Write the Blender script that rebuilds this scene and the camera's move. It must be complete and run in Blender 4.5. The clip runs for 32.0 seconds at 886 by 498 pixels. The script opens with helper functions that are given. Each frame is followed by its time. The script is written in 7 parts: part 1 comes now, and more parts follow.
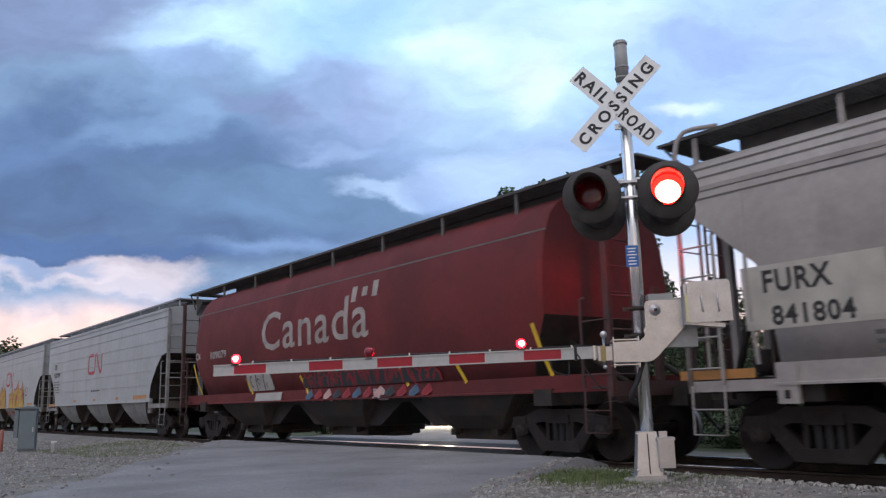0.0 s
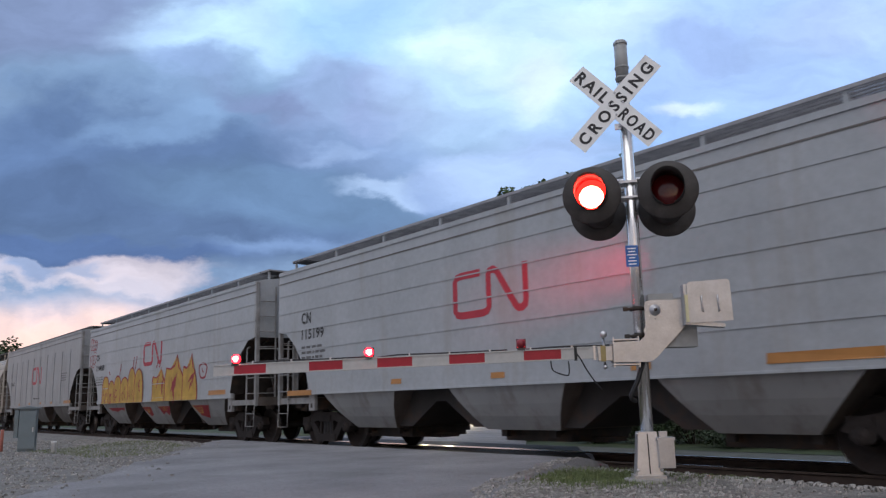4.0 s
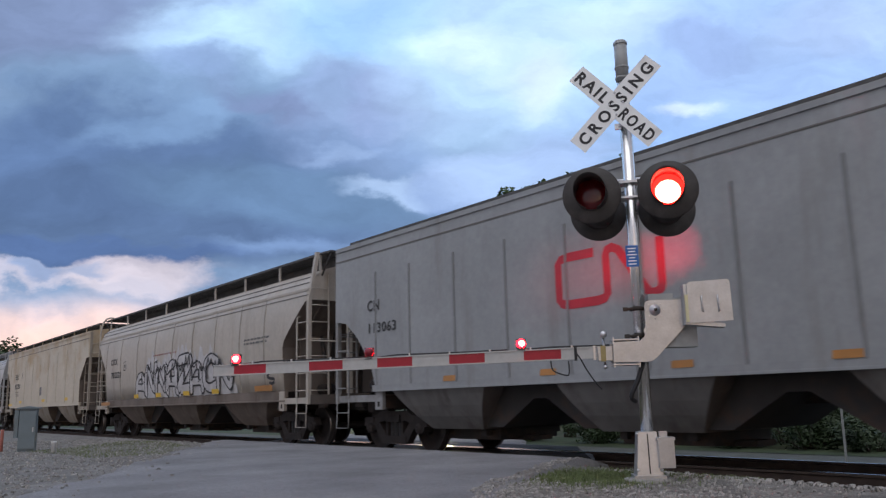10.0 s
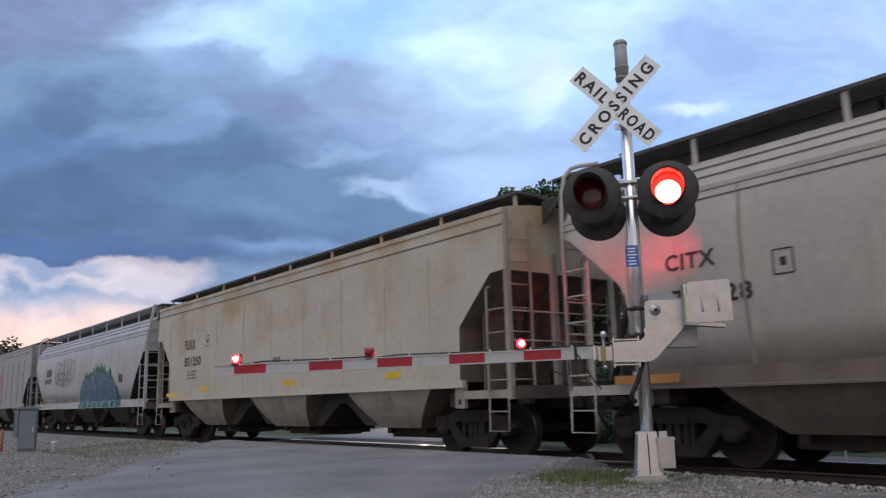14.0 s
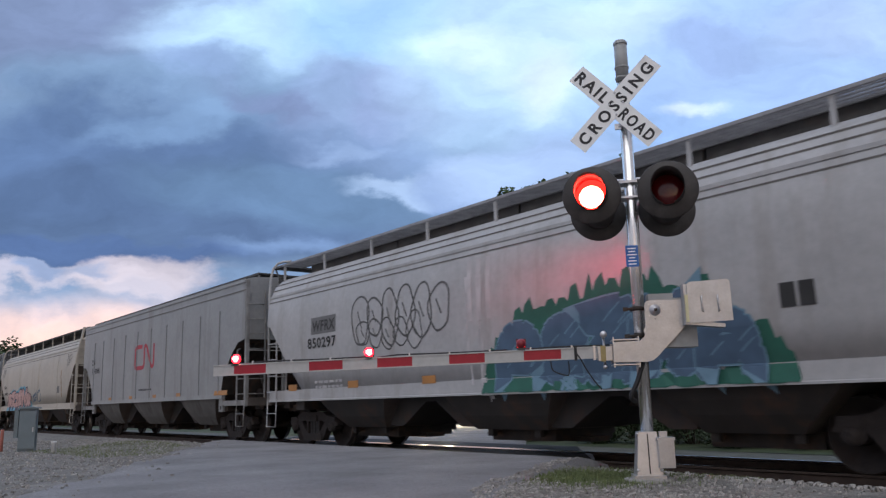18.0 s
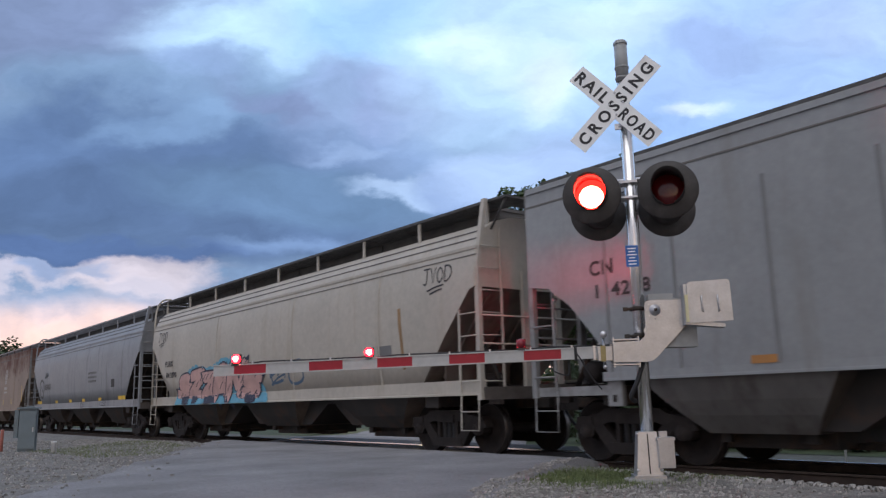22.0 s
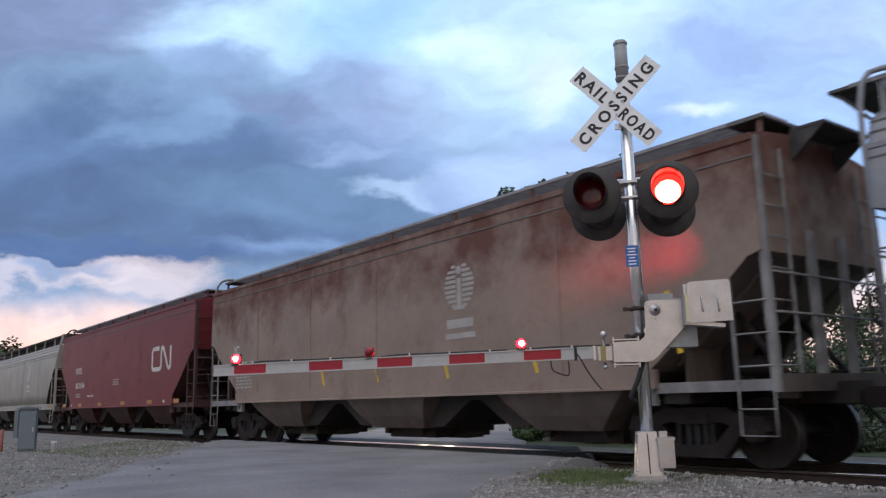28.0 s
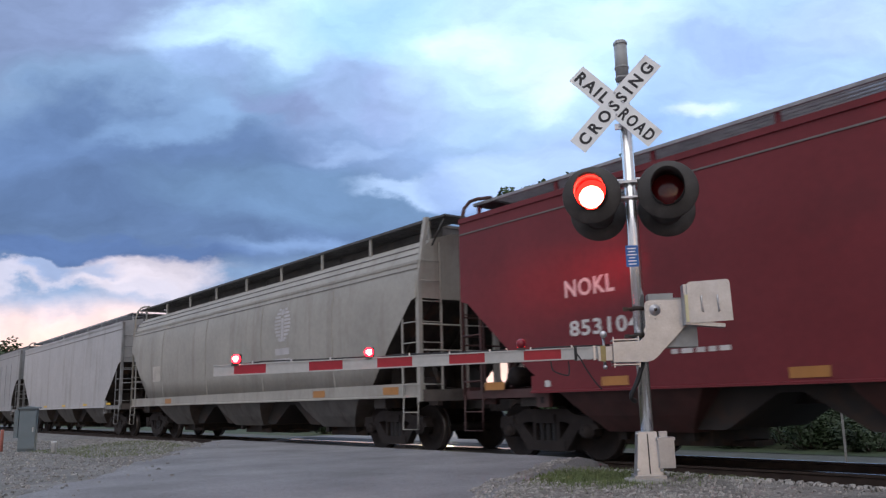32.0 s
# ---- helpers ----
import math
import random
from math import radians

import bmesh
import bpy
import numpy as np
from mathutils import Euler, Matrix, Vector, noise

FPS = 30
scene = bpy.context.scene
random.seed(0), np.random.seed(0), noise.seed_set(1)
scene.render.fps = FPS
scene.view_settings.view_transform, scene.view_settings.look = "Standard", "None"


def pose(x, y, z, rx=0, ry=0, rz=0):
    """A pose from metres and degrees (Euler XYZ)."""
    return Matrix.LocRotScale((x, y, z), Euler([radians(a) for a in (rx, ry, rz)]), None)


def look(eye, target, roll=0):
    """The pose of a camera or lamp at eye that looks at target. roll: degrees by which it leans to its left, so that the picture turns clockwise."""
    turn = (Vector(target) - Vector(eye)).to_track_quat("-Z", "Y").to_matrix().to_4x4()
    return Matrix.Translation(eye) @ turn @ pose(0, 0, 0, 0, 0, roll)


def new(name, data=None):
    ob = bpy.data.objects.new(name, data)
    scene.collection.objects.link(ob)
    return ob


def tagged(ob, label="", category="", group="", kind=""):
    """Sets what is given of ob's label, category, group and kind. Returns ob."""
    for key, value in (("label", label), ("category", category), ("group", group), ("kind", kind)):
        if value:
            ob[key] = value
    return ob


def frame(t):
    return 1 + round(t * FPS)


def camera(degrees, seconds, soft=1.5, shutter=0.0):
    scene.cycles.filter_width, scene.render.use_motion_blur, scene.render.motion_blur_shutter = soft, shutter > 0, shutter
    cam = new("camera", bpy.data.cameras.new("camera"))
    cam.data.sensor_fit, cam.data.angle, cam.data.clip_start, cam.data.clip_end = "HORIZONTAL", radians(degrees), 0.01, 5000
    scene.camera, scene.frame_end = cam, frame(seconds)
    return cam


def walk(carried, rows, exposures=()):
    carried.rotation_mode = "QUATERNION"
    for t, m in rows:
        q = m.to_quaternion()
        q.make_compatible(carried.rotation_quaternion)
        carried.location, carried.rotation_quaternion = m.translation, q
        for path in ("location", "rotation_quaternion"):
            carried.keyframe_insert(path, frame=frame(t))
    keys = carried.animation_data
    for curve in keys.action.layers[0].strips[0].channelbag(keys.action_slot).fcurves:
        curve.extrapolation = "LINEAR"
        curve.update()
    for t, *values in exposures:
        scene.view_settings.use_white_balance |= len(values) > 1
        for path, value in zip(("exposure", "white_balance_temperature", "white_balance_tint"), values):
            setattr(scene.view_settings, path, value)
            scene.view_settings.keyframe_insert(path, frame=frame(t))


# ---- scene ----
# World: x runs along the track (the train travels towards +x), y across it, z = 0 on the rail heads.
EYE = (0.0, -10.748, 0.968)
cam = camera(57.407, 32.0, soft=1.3, shutter=0.25)
CAM_POSE = Matrix.Translation(EYE) @ pose(0, 0, 0, 0, 0, 51.929) @ pose(0, 0, 0, 100.673, 0, 0) @ pose(0, 0, 0, 0, 0, -1.4627)
walk(cam, [(0.0, CAM_POSE), (32.0, CAM_POSE)], exposures=[(0.0, 0.14), (2.0, 0.1), (5.0, 0.03), (10.0, 0.0), (24.0, 0.04), (28.0, 0.08), (31.0, 0.2), (32.0, 0.2)])

# ---- world and light: an overcast sky after sunset ----
world = bpy.data.worlds.new("dusk_sky")
scene.world = world
world.use_nodes = True
wn = world.node_tree
wn.nodes.clear()
sky = wn.nodes.new("ShaderNodeTexSky")
sky.sky_type = "NISHITA"
sky.sun_disc = False
sky.sun_elevation = radians(4)
sky.sun_rotation = radians(128)
sky.air_density, sky.dust_density, sky.ozone_density = 1.0, 2.0, 2.0
grey = wn.nodes.new("ShaderNodeMixRGB")
grey.inputs[0].default_value = 0.75
grey.inputs[2].default_value = (4.3, 4.35, 5.2, 1)
wbg = wn.nodes.new("ShaderNodeBackground")
wbg.inputs[1].default_value = 0.125
wout = wn.nodes.new("ShaderNodeOutputWorld")
wn.links.new(sky.outputs[0], grey.inputs[1])
wn.links.new(grey.outputs[0], wbg.inputs[0])
wn.links.new(wbg.outputs[0], wout.inputs[0])

sun_data = bpy.data.lights.new("sun", "SUN")
sun_data.energy, sun_data.angle, sun_data.color = 0.9, radians(60), (0.96, 0.97, 1.0)
sun = new("sun", sun_data)
sun.matrix_world = look((9, -13, 26), (0, 0, 0))


# ---- building helpers ----
def box(bm, x0, x1, y0, y1, z0, z1, m=0):
    v = [bm.verts.new((x, y, z)) for x in (x0, x1) for y in (y0, y1) for z in (z0, z1)]
    for q in ((0, 1, 3, 2), (4, 6, 7, 5), (0, 4, 5, 1), (2, 3, 7, 6), (0, 2, 6, 4), (1, 5, 7, 3)):
        bm.faces.new([v[i] for i in q]).material_index = m
    return v


def tube(bm, pts, r, n=8, m=0, cap=True):
    """A round bar along the points."""
    rings, pts = [], [Vector(p) for p in pts]
    for i, p in enumerate(pts):
        d = (pts[min(i + 1, len(pts) - 1)] - pts[max(i - 1, 0)]).normalized()
        a = d.orthogonal().normalized() if i == 0 else (rings[-1][1] - d * rings[-1][1].dot(d)).normalized()
        b = d.cross(a)
        rr = r[i] if isinstance(r, (list, tuple)) else r
        rings.append(([bm.verts.new(p + (a * math.cos(k * math.tau / n) + b * math.sin(k * math.tau / n)) * rr) for k in range(n)], a))
    for (u, _), (w, _) in zip(rings, rings[1:]):
        for k in range(n):
            f = bm.faces.new((u[k], u[(k + 1) % n], w[(k + 1) % n], w[k]))
            f.smooth, f.material_index = n > 5, m
    if cap:
        bm.faces.new(rings[0][0][::-1]).material_index = m
        bm.faces.new(rings[-1][0]).material_index = m


def prism(bm, pts, axis, a, b, m=0):
    """A flat polygon, given in the two other axes, drawn out from a to b along the axis."""
    def at(p, h):
        return {"x": (h, p[0], p[1]), "y": (p[0], h, p[1]), "z": (p[0], p[1], h)}[axis]
    u, w = [[bm.verts.new(at(p, h)) for p in pts] for h in (a, b)]
    n = len(pts)
    bm.faces.new(u).material_index = m
    bm.faces.new(w[::-1]).material_index = m
    for k in range(n):
        bm.faces.new((u[k], w[k], w[(k + 1) % n], u[(k + 1) % n])).material_index = m


def lathe(bm, prof, m4=Matrix(), n=24, m=0, smooth=True):
    """Turns (radius, height) pairs round the z axis of m4."""
    rings = []
    for r, h in prof:
        rings.append([bm.verts.new(m4 @ Vector((r * math.cos(k * math.tau / n), r * math.sin(k * math.tau / n), h))) for k in range(n)])
    for u, w in zip(rings, rings[1:]):
        for k in range(n):
            f = bm.faces.new((u[k], u[(k + 1) % n], w[(k + 1) % n], w[k]))
            f.smooth, f.material_index = smooth, m
    return rings


def bevelled(bm, w=0.01, seg=1, angle=40):
    es = [e for e in bm.edges if len(e.link_faces) == 2 and e.calc_face_angle(0) > radians(angle)]
    bmesh.ops.bevel(bm, geom=es, offset=w, segments=seg, affect="EDGES", profile=0.5)
    return bm


def mesh_of(name, bm, mats):
    bmesh.ops.recalc_face_normals(bm, faces=bm.faces)
    me = bpy.data.meshes.new(name)
    bm.to_mesh(me)
    bm.free()
    for mt in mats if isinstance(mats, (list, tuple)) else [mats]:
        me.materials.append(mt)
    return me


def part(name, bm, mats, parent=None, label="", m=None):
    """One mesh object under a thing or a part; bm is a bmesh or a mesh that is shared."""
    me = bm if isinstance(bm, bpy.types.Mesh) else mesh_of(name, bm, mats)
    ob = new(name, me)
    if parent is not None:
        ob.parent = parent
    if m is not None:
        ob.matrix_basis = m
    return tagged(ob, label)


def empty(name, m=None):
    ob = new(name)
    ob.empty_display_size = 0.2
    if m is not None:
        ob.matrix_basis = m
    return ob


def text_mesh(txt, size, depth=0.002, spacing=1.0, bold=0.0, shear=0.0):
    """Letters of the built-in font as a mesh in the x-z plane that faces -y, centred on the baseline's middle."""
    cu = bpy.data.curves.new("letters", "FONT")
    cu.body, cu.size, cu.align_x, cu.extrude, cu.space_character, cu.offset, cu.shear = txt, size, "CENTER", depth, spacing, bold, shear
    cu.resolution_u = 3
    ob = bpy.data.objects.new("letters", cu)
    me = bpy.data.meshes.new_from_object(ob)
    bpy.data.objects.remove(ob)
    bpy.data.curves.remove(cu)
    me.transform(pose(0, 0, 0, 90, 0, 0))
    return me


def stroke(bm, pts, w, y=0.0, m=0, depth=0.003):
    """A flat painted band of width w along (x, z) points, facing -y."""
    pts = [Vector((p[0], p[1])) for p in pts]
    L, Rr = [], []
    for i, p in enumerate(pts):
        d = (pts[min(i + 1, len(pts) - 1)] - pts[max(i - 1, 0)])
        d = d.normalized() if d.length > 1e-6 else Vector((1, 0))
        nrm = Vector((-d.y, d.x)) * w / 2
        L.append(bm.verts.new((p.x + nrm.x, y, p.y + nrm.y)))
        Rr.append(bm.verts.new((p.x - nrm.x, y, p.y - nrm.y)))
    for i in range(len(pts) - 1):
        bm.faces.new((L[i], L[i + 1], Rr[i + 1], Rr[i])).material_index = m


# ---- materials ----
MATS = {}


def mat(name, color, rough=0.6, metal=0.0, var=0.15, scale=3.0, bump=0.0, bscale=40.0, dirt=None, dirt_amt=0.0, dirt_scale=1.2, streak=False, rand=0.0, spec=0.5, speck=0.0, sscale=45.0, rise=None):
    """A painted or natural surface: broad and fine variation of the colour, stains, grain in the relief."""
    if name in MATS:
        return MATS[name]
    mt = bpy.data.materials.new(name)
    mt.use_nodes = True
    nt = mt.node_tree
    nd, ln = nt.nodes, nt.links
    b = nd["Principled BSDF"]
    b.inputs["Roughness"].default_value, b.inputs["Metallic"].default_value = rough, metal
    b.inputs["Specular IOR Level"].default_value = spec
    tc = nd.new("ShaderNodeTexCoord")
    n1 = nd.new("ShaderNodeTexNoise")
    n1.inputs["Scale"].default_value, n1.inputs["Detail"].default_value = scale, 6
    ln.new(tc.outputs["Object"], n1.inputs["Vector"])
    r1 = nd.new("ShaderNodeMapRange")
    r1.inputs[1].default_value, r1.inputs[2].default_value = 0.3, 0.7
    r1.inputs[3].default_value, r1.inputs[4].default_value = 1 - var, 1 + var
    ln.new(n1.outputs[0], r1.inputs[0])
    mul = nd.new("ShaderNodeMixRGB")
    mul.blend_type, mul.inputs[0].default_value = "MULTIPLY", 1.0
    mul.inputs[1].default_value = (*color, 1)
    ln.new(r1.outputs[0], mul.inputs[2])
    last = mul.outputs[0]
    if speck:
        n5 = nd.new("ShaderNodeTexNoise")
        n5.inputs["Scale"].default_value, n5.inputs["Detail"].default_value, n5.inputs["Roughness"].default_value = sscale, 3, 0.7
        ln.new(tc.outputs["Object"], n5.inputs["Vector"])
        r5 = nd.new("ShaderNodeMapRange")
        r5.inputs[1].default_value, r5.inputs[2].default_value = 0.32, 0.68
        r5.inputs[3].default_value, r5.inputs[4].default_value = 1 - speck, 1 + speck
        ln.new(n5.outputs[0], r5.inputs[0])
        m5 = nd.new("ShaderNodeMixRGB")
        m5.blend_type, m5.inputs[0].default_value = "MULTIPLY", 1.0
        ln.new(last, m5.inputs[1])
        ln.new(r5.outputs[0], m5.inputs[2])
        last = m5.outputs[0]
    if rand:
        oi = nd.new("ShaderNodeObjectInfo")
        rr = nd.new("ShaderNodeMapRange")
        rr.inputs[3].default_value, rr.inputs[4].default_value = 1 - rand, 1 + rand
        ln.new(oi.outputs["Random"], rr.inputs[0])
        m3 = nd.new("ShaderNodeMixRGB")
        m3.blend_type, m3.inputs[0].default_value = "MULTIPLY", 1.0
        ln.new(last, m3.inputs[1])
        ln.new(rr.outputs[0], m3.inputs[2])
        last = m3.outputs[0]
    if dirt:
        mp = nd.new("ShaderNodeMapping")
        mp.inputs["Scale"].default_value = (dirt_scale * 3, dirt_scale * 3, dirt_scale * 0.35) if streak else (dirt_scale,) * 3
        ln.new(tc.outputs["Object"], mp.inputs["Vector"])
        n2 = nd.new("ShaderNodeTexNoise")
        n2.inputs["Scale"].default_value, n2.inputs["Detail"].default_value, n2.inputs["Roughness"].default_value = 1.0, 8, 0.65
        ln.new(mp.outputs[0], n2.inputs["Vector"])
        r2 = nd.new("ShaderNodeMapRange")
        r2.inputs[1].default_value, r2.inputs[2].default_value = 0.62 - 0.25 * dirt_amt, 0.8 - 0.12 * dirt_amt
        r2.inputs[3].default_value, r2.inputs[4].default_value = 0.0, min(1.0, 0.45 + 0.6 * dirt_amt)
        if rise:  # stains that start from the height rise[0] and thicken upwards
            sz = nd.new("ShaderNodeSeparateXYZ")
            ln.new(tc.outputs["Object"], sz.inputs[0])
            rz = nd.new("ShaderNodeMapRange")
            rz.inputs[1].default_value, rz.inputs[2].default_value = rise[0], rise[1]
            rz.inputs[3].default_value, rz.inputs[4].default_value = -rise[2], rise[2]
            ln.new(sz.outputs[2], rz.inputs[0])
            az = nd.new("ShaderNodeMath")
            az.operation = "ADD"
            ln.new(n2.outputs[0], az.inputs[0])
            ln.new(rz.outputs[0], az.inputs[1])
            ln.new(az.outputs[0], r2.inputs[0])
        else:
            ln.new(n2.outputs[0], r2.inputs[0])
        m2 = nd.new("ShaderNodeMixRGB")
        m2.inputs[2].default_value = (*dirt, 1)
        ln.new(r2.outputs[0], m2.inputs[0])
        ln.new(last, m2.inputs[1])
        last = m2.outputs[0]
        r3 = nd.new("ShaderNodeMapRange")
        r3.inputs[3].default_value, r3.inputs[4].default_value = rough, min(0.95, rough + 0.25)
        ln.new(r2.outputs[0], r3.inputs[0])
        ln.new(r3.outputs[0], b.inputs["Roughness"])
    ln.new(last, b.inputs["Base Color"])
    if bump:
        n4 = nd.new("ShaderNodeTexNoise")
        n4.inputs["Scale"].default_value, n4.inputs["Detail"].default_value = bscale, 5
        ln.new(tc.outputs["Object"], n4.inputs["Vector"])
        bp = nd.new("ShaderNodeBump")
        bp.inputs["Strength"].default_value, bp.inputs["Distance"].default_value = bump, 0.02
        ln.new(n4.outputs[0], bp.inputs["Height"])
        ln.new(bp.outputs[0], b.inputs["Normal"])
    MATS[name] = mt
    return mt


def glow(name, color, strength):
    if name in MATS:
        return MATS[name]
    mt = bpy.data.materials.new(name)
    mt.use_nodes = True
    b = mt.node_tree.nodes["Principled BSDF"]
    b.inputs["Base Color"].default_value = (*color, 1)
    b.inputs["Emission Color"].default_value = (*color, 1)
    b.inputs["Emission Strength"].default_value = strength
    MATS[name] = mt
    return mt


RUST = (0.13, 0.06, 0.03)
GRIME = (0.06, 0.05, 0.045)
rubber_black = mat("black_cable", (0.018, 0.018, 0.02), 0.6)
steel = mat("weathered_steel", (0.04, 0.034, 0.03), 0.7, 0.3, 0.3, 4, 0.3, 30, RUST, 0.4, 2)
truck_mat = mat("cast_steel", (0.021, 0.016, 0.015), 0.8, 0.1, 0.35, 5, 0.4, 25, (0.05, 0.028, 0.018), 0.4, 3)
frame_mat = mat("dusty_cast_frame", (0.023, 0.018, 0.017), 0.85, 0.0, 0.3, 4, 0.4, 25, (0.065, 0.052, 0.046), 0.4, 3)
rim_mat = mat("worn_tread", (0.22, 0.2, 0.19), 0.42, 1.0, 0.2, 8)


# ---- sky backdrop: evening clouds far behind everything, drifting slowly ----
def srgb(r, g, b):
    return tuple((c / 255 / 12.92 if c <= 10 else ((c / 255 + 0.055) / 1.055) ** 2.4) for c in (r, g, b))


def sky_material():
    mt = bpy.data.materials.new("evening_clouds")
    mt.use_nodes = True
    nd, ln = mt.node_tree.nodes, mt.node_tree.links
    nd.clear()
    tc = nd.new("ShaderNodeTexCoord")

    def vadd(a, scale, amp, detail, seed):
        n = nd.new("ShaderNodeTexNoise")
        n.inputs["Scale"].default_value, n.inputs["Detail"].default_value, n.inputs["Roughness"].default_value = scale, detail, 0.55
        mp = nd.new("ShaderNodeMapping")
        mp.inputs["Location"].default_value = (seed, seed * 0.7, 0)
        mp.inputs["Scale"].default_value = (0.7, 1.25, 1)
        ln.new(tc.outputs["UV"], mp.inputs[0])
        ln.new(mp.outputs[0], n.inputs["Vector"])
        sub = nd.new("ShaderNodeVectorMath")
        sub.operation = "SUBTRACT"
        sub.inputs[1].default_value = (0.5, 0.5, 0.5)
        ln.new(n.outputs["Color"], sub.inputs[0])
        sc = nd.new("ShaderNodeVectorMath")
        sc.operation = "SCALE"
        sc.inputs["Scale"].default_value = amp
        ln.new(sub.outputs[0], sc.inputs[0])
        ad = nd.new("ShaderNodeVectorMath")
        ad.operation = "ADD"
        ln.new(a, ad.inputs[0])
        ln.new(sc.outputs[0], ad.inputs[1])
        return ad.outputs[0]

    soft = vadd(tc.outputs["UV"], 3.5, 0.30, 7, 3.1)
    crisp = vadd(soft, 12, 0.07, 6, 9.7)
    sep = nd.new("ShaderNodeSeparateXYZ")
    ln.new(tc.outputs["UV"], sep.inputs[0])
    ramp = nd.new("ShaderNodeValToRGB")
    el = ramp.color_ramp.elements
    rr = nd.new("ShaderNodeMapRange")
    rr.inputs[1].default_value, rr.inputs[2].default_value = -0.30, 0.50
    ln.new(sep.outputs[1], rr.inputs[0])
    ln.new(rr.outputs[0], ramp.inputs[0])
    el[0].position, el[0].color = 0.0, (*srgb(246, 206, 190), 1)
    el[1].position, el[1].color = 1.0, (*srgb(168, 200, 244), 1)
    for pos, col in ((0.14, (244, 208, 196)), (0.22, (240, 210, 204)), (0.28, (216, 204, 212)), (0.33, (200, 202, 220)), (0.45, (150, 182, 228)), (0.7, (150, 184, 236))):
        e = el.new(pos)
        e.color = (*srgb(*col), 1)
    last = ramp.outputs[0]

    def cloud(px, py, rx, ry, col, lo, hi, amt, coords=None, rot=0.0):
        nonlocal last
        mp = nd.new("ShaderNodeMapping")
        mp.vector_type = "TEXTURE"
        mp.inputs["Location"].default_value = ((px - 784) / 1000, (441 - py) / 1000, 0)
        mp.inputs["Rotation"].default_value = (0, 0, radians(rot))
        mp.inputs["Scale"].default_value = (rx / 1000, ry / 1000, 1e6)
        ln.new(coords or soft, mp.inputs[0])
        g = nd.new("ShaderNodeTexGradient")
        g.gradient_type = "SPHERICAL"
        ln.new(mp.outputs[0], g.inputs[0])
        r = nd.new("ShaderNodeMapRange")
        r.interpolation_type = "SMOOTHSTEP"
        r.inputs[1].default_value, r.inputs[2].default_value, r.inputs[4].default_value = lo, hi, amt
        ln.new(g.outputs["Fac"], r.inputs[0])
        mx = nd.new("ShaderNodeMixRGB")
        mx.inputs[2].default_value = (*srgb(*col), 1)
        ln.new(r.outputs[0], mx.inputs[0])
        ln.new(last, mx.inputs[1])
        last = mx.outputs[0]

    CLOUDS(cloud, crisp)
    n = nd.new("ShaderNodeTexNoise")
    n.inputs["Scale"].default_value, n.inputs["Detail"].default_value, n.inputs["Roughness"].default_value = 1.0, 9, 0.6
    st = nd.new("ShaderNodeMapping")
    st.inputs["Scale"].default_value = (3.2, 7.5, 1)
    st.inputs["Rotation"].default_value = (0, 0, radians(-8))
    ln.new(soft, st.inputs[0])
    ln.new(st.outputs[0], n.inputs["Vector"])
    r = nd.new("ShaderNodeMapRange")
    r.inputs[1].default_value, r.inputs[2].default_value = 0.3, 0.7
    r.inputs[3].default_value, r.inputs[4].default_value = 0.85, 1.18
    ln.new(n.outputs[0], r.inputs[0])
    # finer billows on top of the broad ones
    n2 = nd.new("ShaderNodeTexNoise")
    n2.inputs["Scale"].default_value, n2.inputs["Detail"].default_value, n2.inputs["Roughness"].default_value = 1.0, 8, 0.55
    s2 = nd.new("ShaderNodeMapping")
    s2.inputs["Scale"].default_value = (8.5, 15, 1)
    s2.inputs["Location"].default_value = (4.3, 1.7, 0)
    s2.inputs["Rotation"].default_value = (0, 0, radians(14))
    ln.new(crisp, s2.inputs[0])
    ln.new(s2.outputs[0], n2.inputs["Vector"])
    r2 = nd.new("ShaderNodeMapRange")
    r2.inputs[1].default_value, r2.inputs[2].default_value = 0.3, 0.7
    r2.inputs[3].default_value, r2.inputs[4].default_value = 0.93, 1.08
    ln.new(n2.outputs[0], r2.inputs[0])
    rm = nd.new("ShaderNodeMath")
    rm.operation = "MULTIPLY"
    ln.new(r.outputs[0], rm.inputs[0])
    ln.new(r2.outputs[0], rm.inputs[1])
    mx = nd.new("ShaderNodeMixRGB")
    mx.blend_type, mx.inputs[0].default_value = "MULTIPLY", 1
    ln.new(last, mx.inputs[1])
    ln.new(rm.outputs[0], mx.inputs[2])
    em = nd.new("ShaderNodeEmission")
    em.inputs[1].default_value = 1.25
    ln.new(mx.outputs[0], em.inputs[0])
    out = nd.new("ShaderNodeOutputMaterial")
    ln.new(em.outputs[0], out.inputs[0])
    return mt


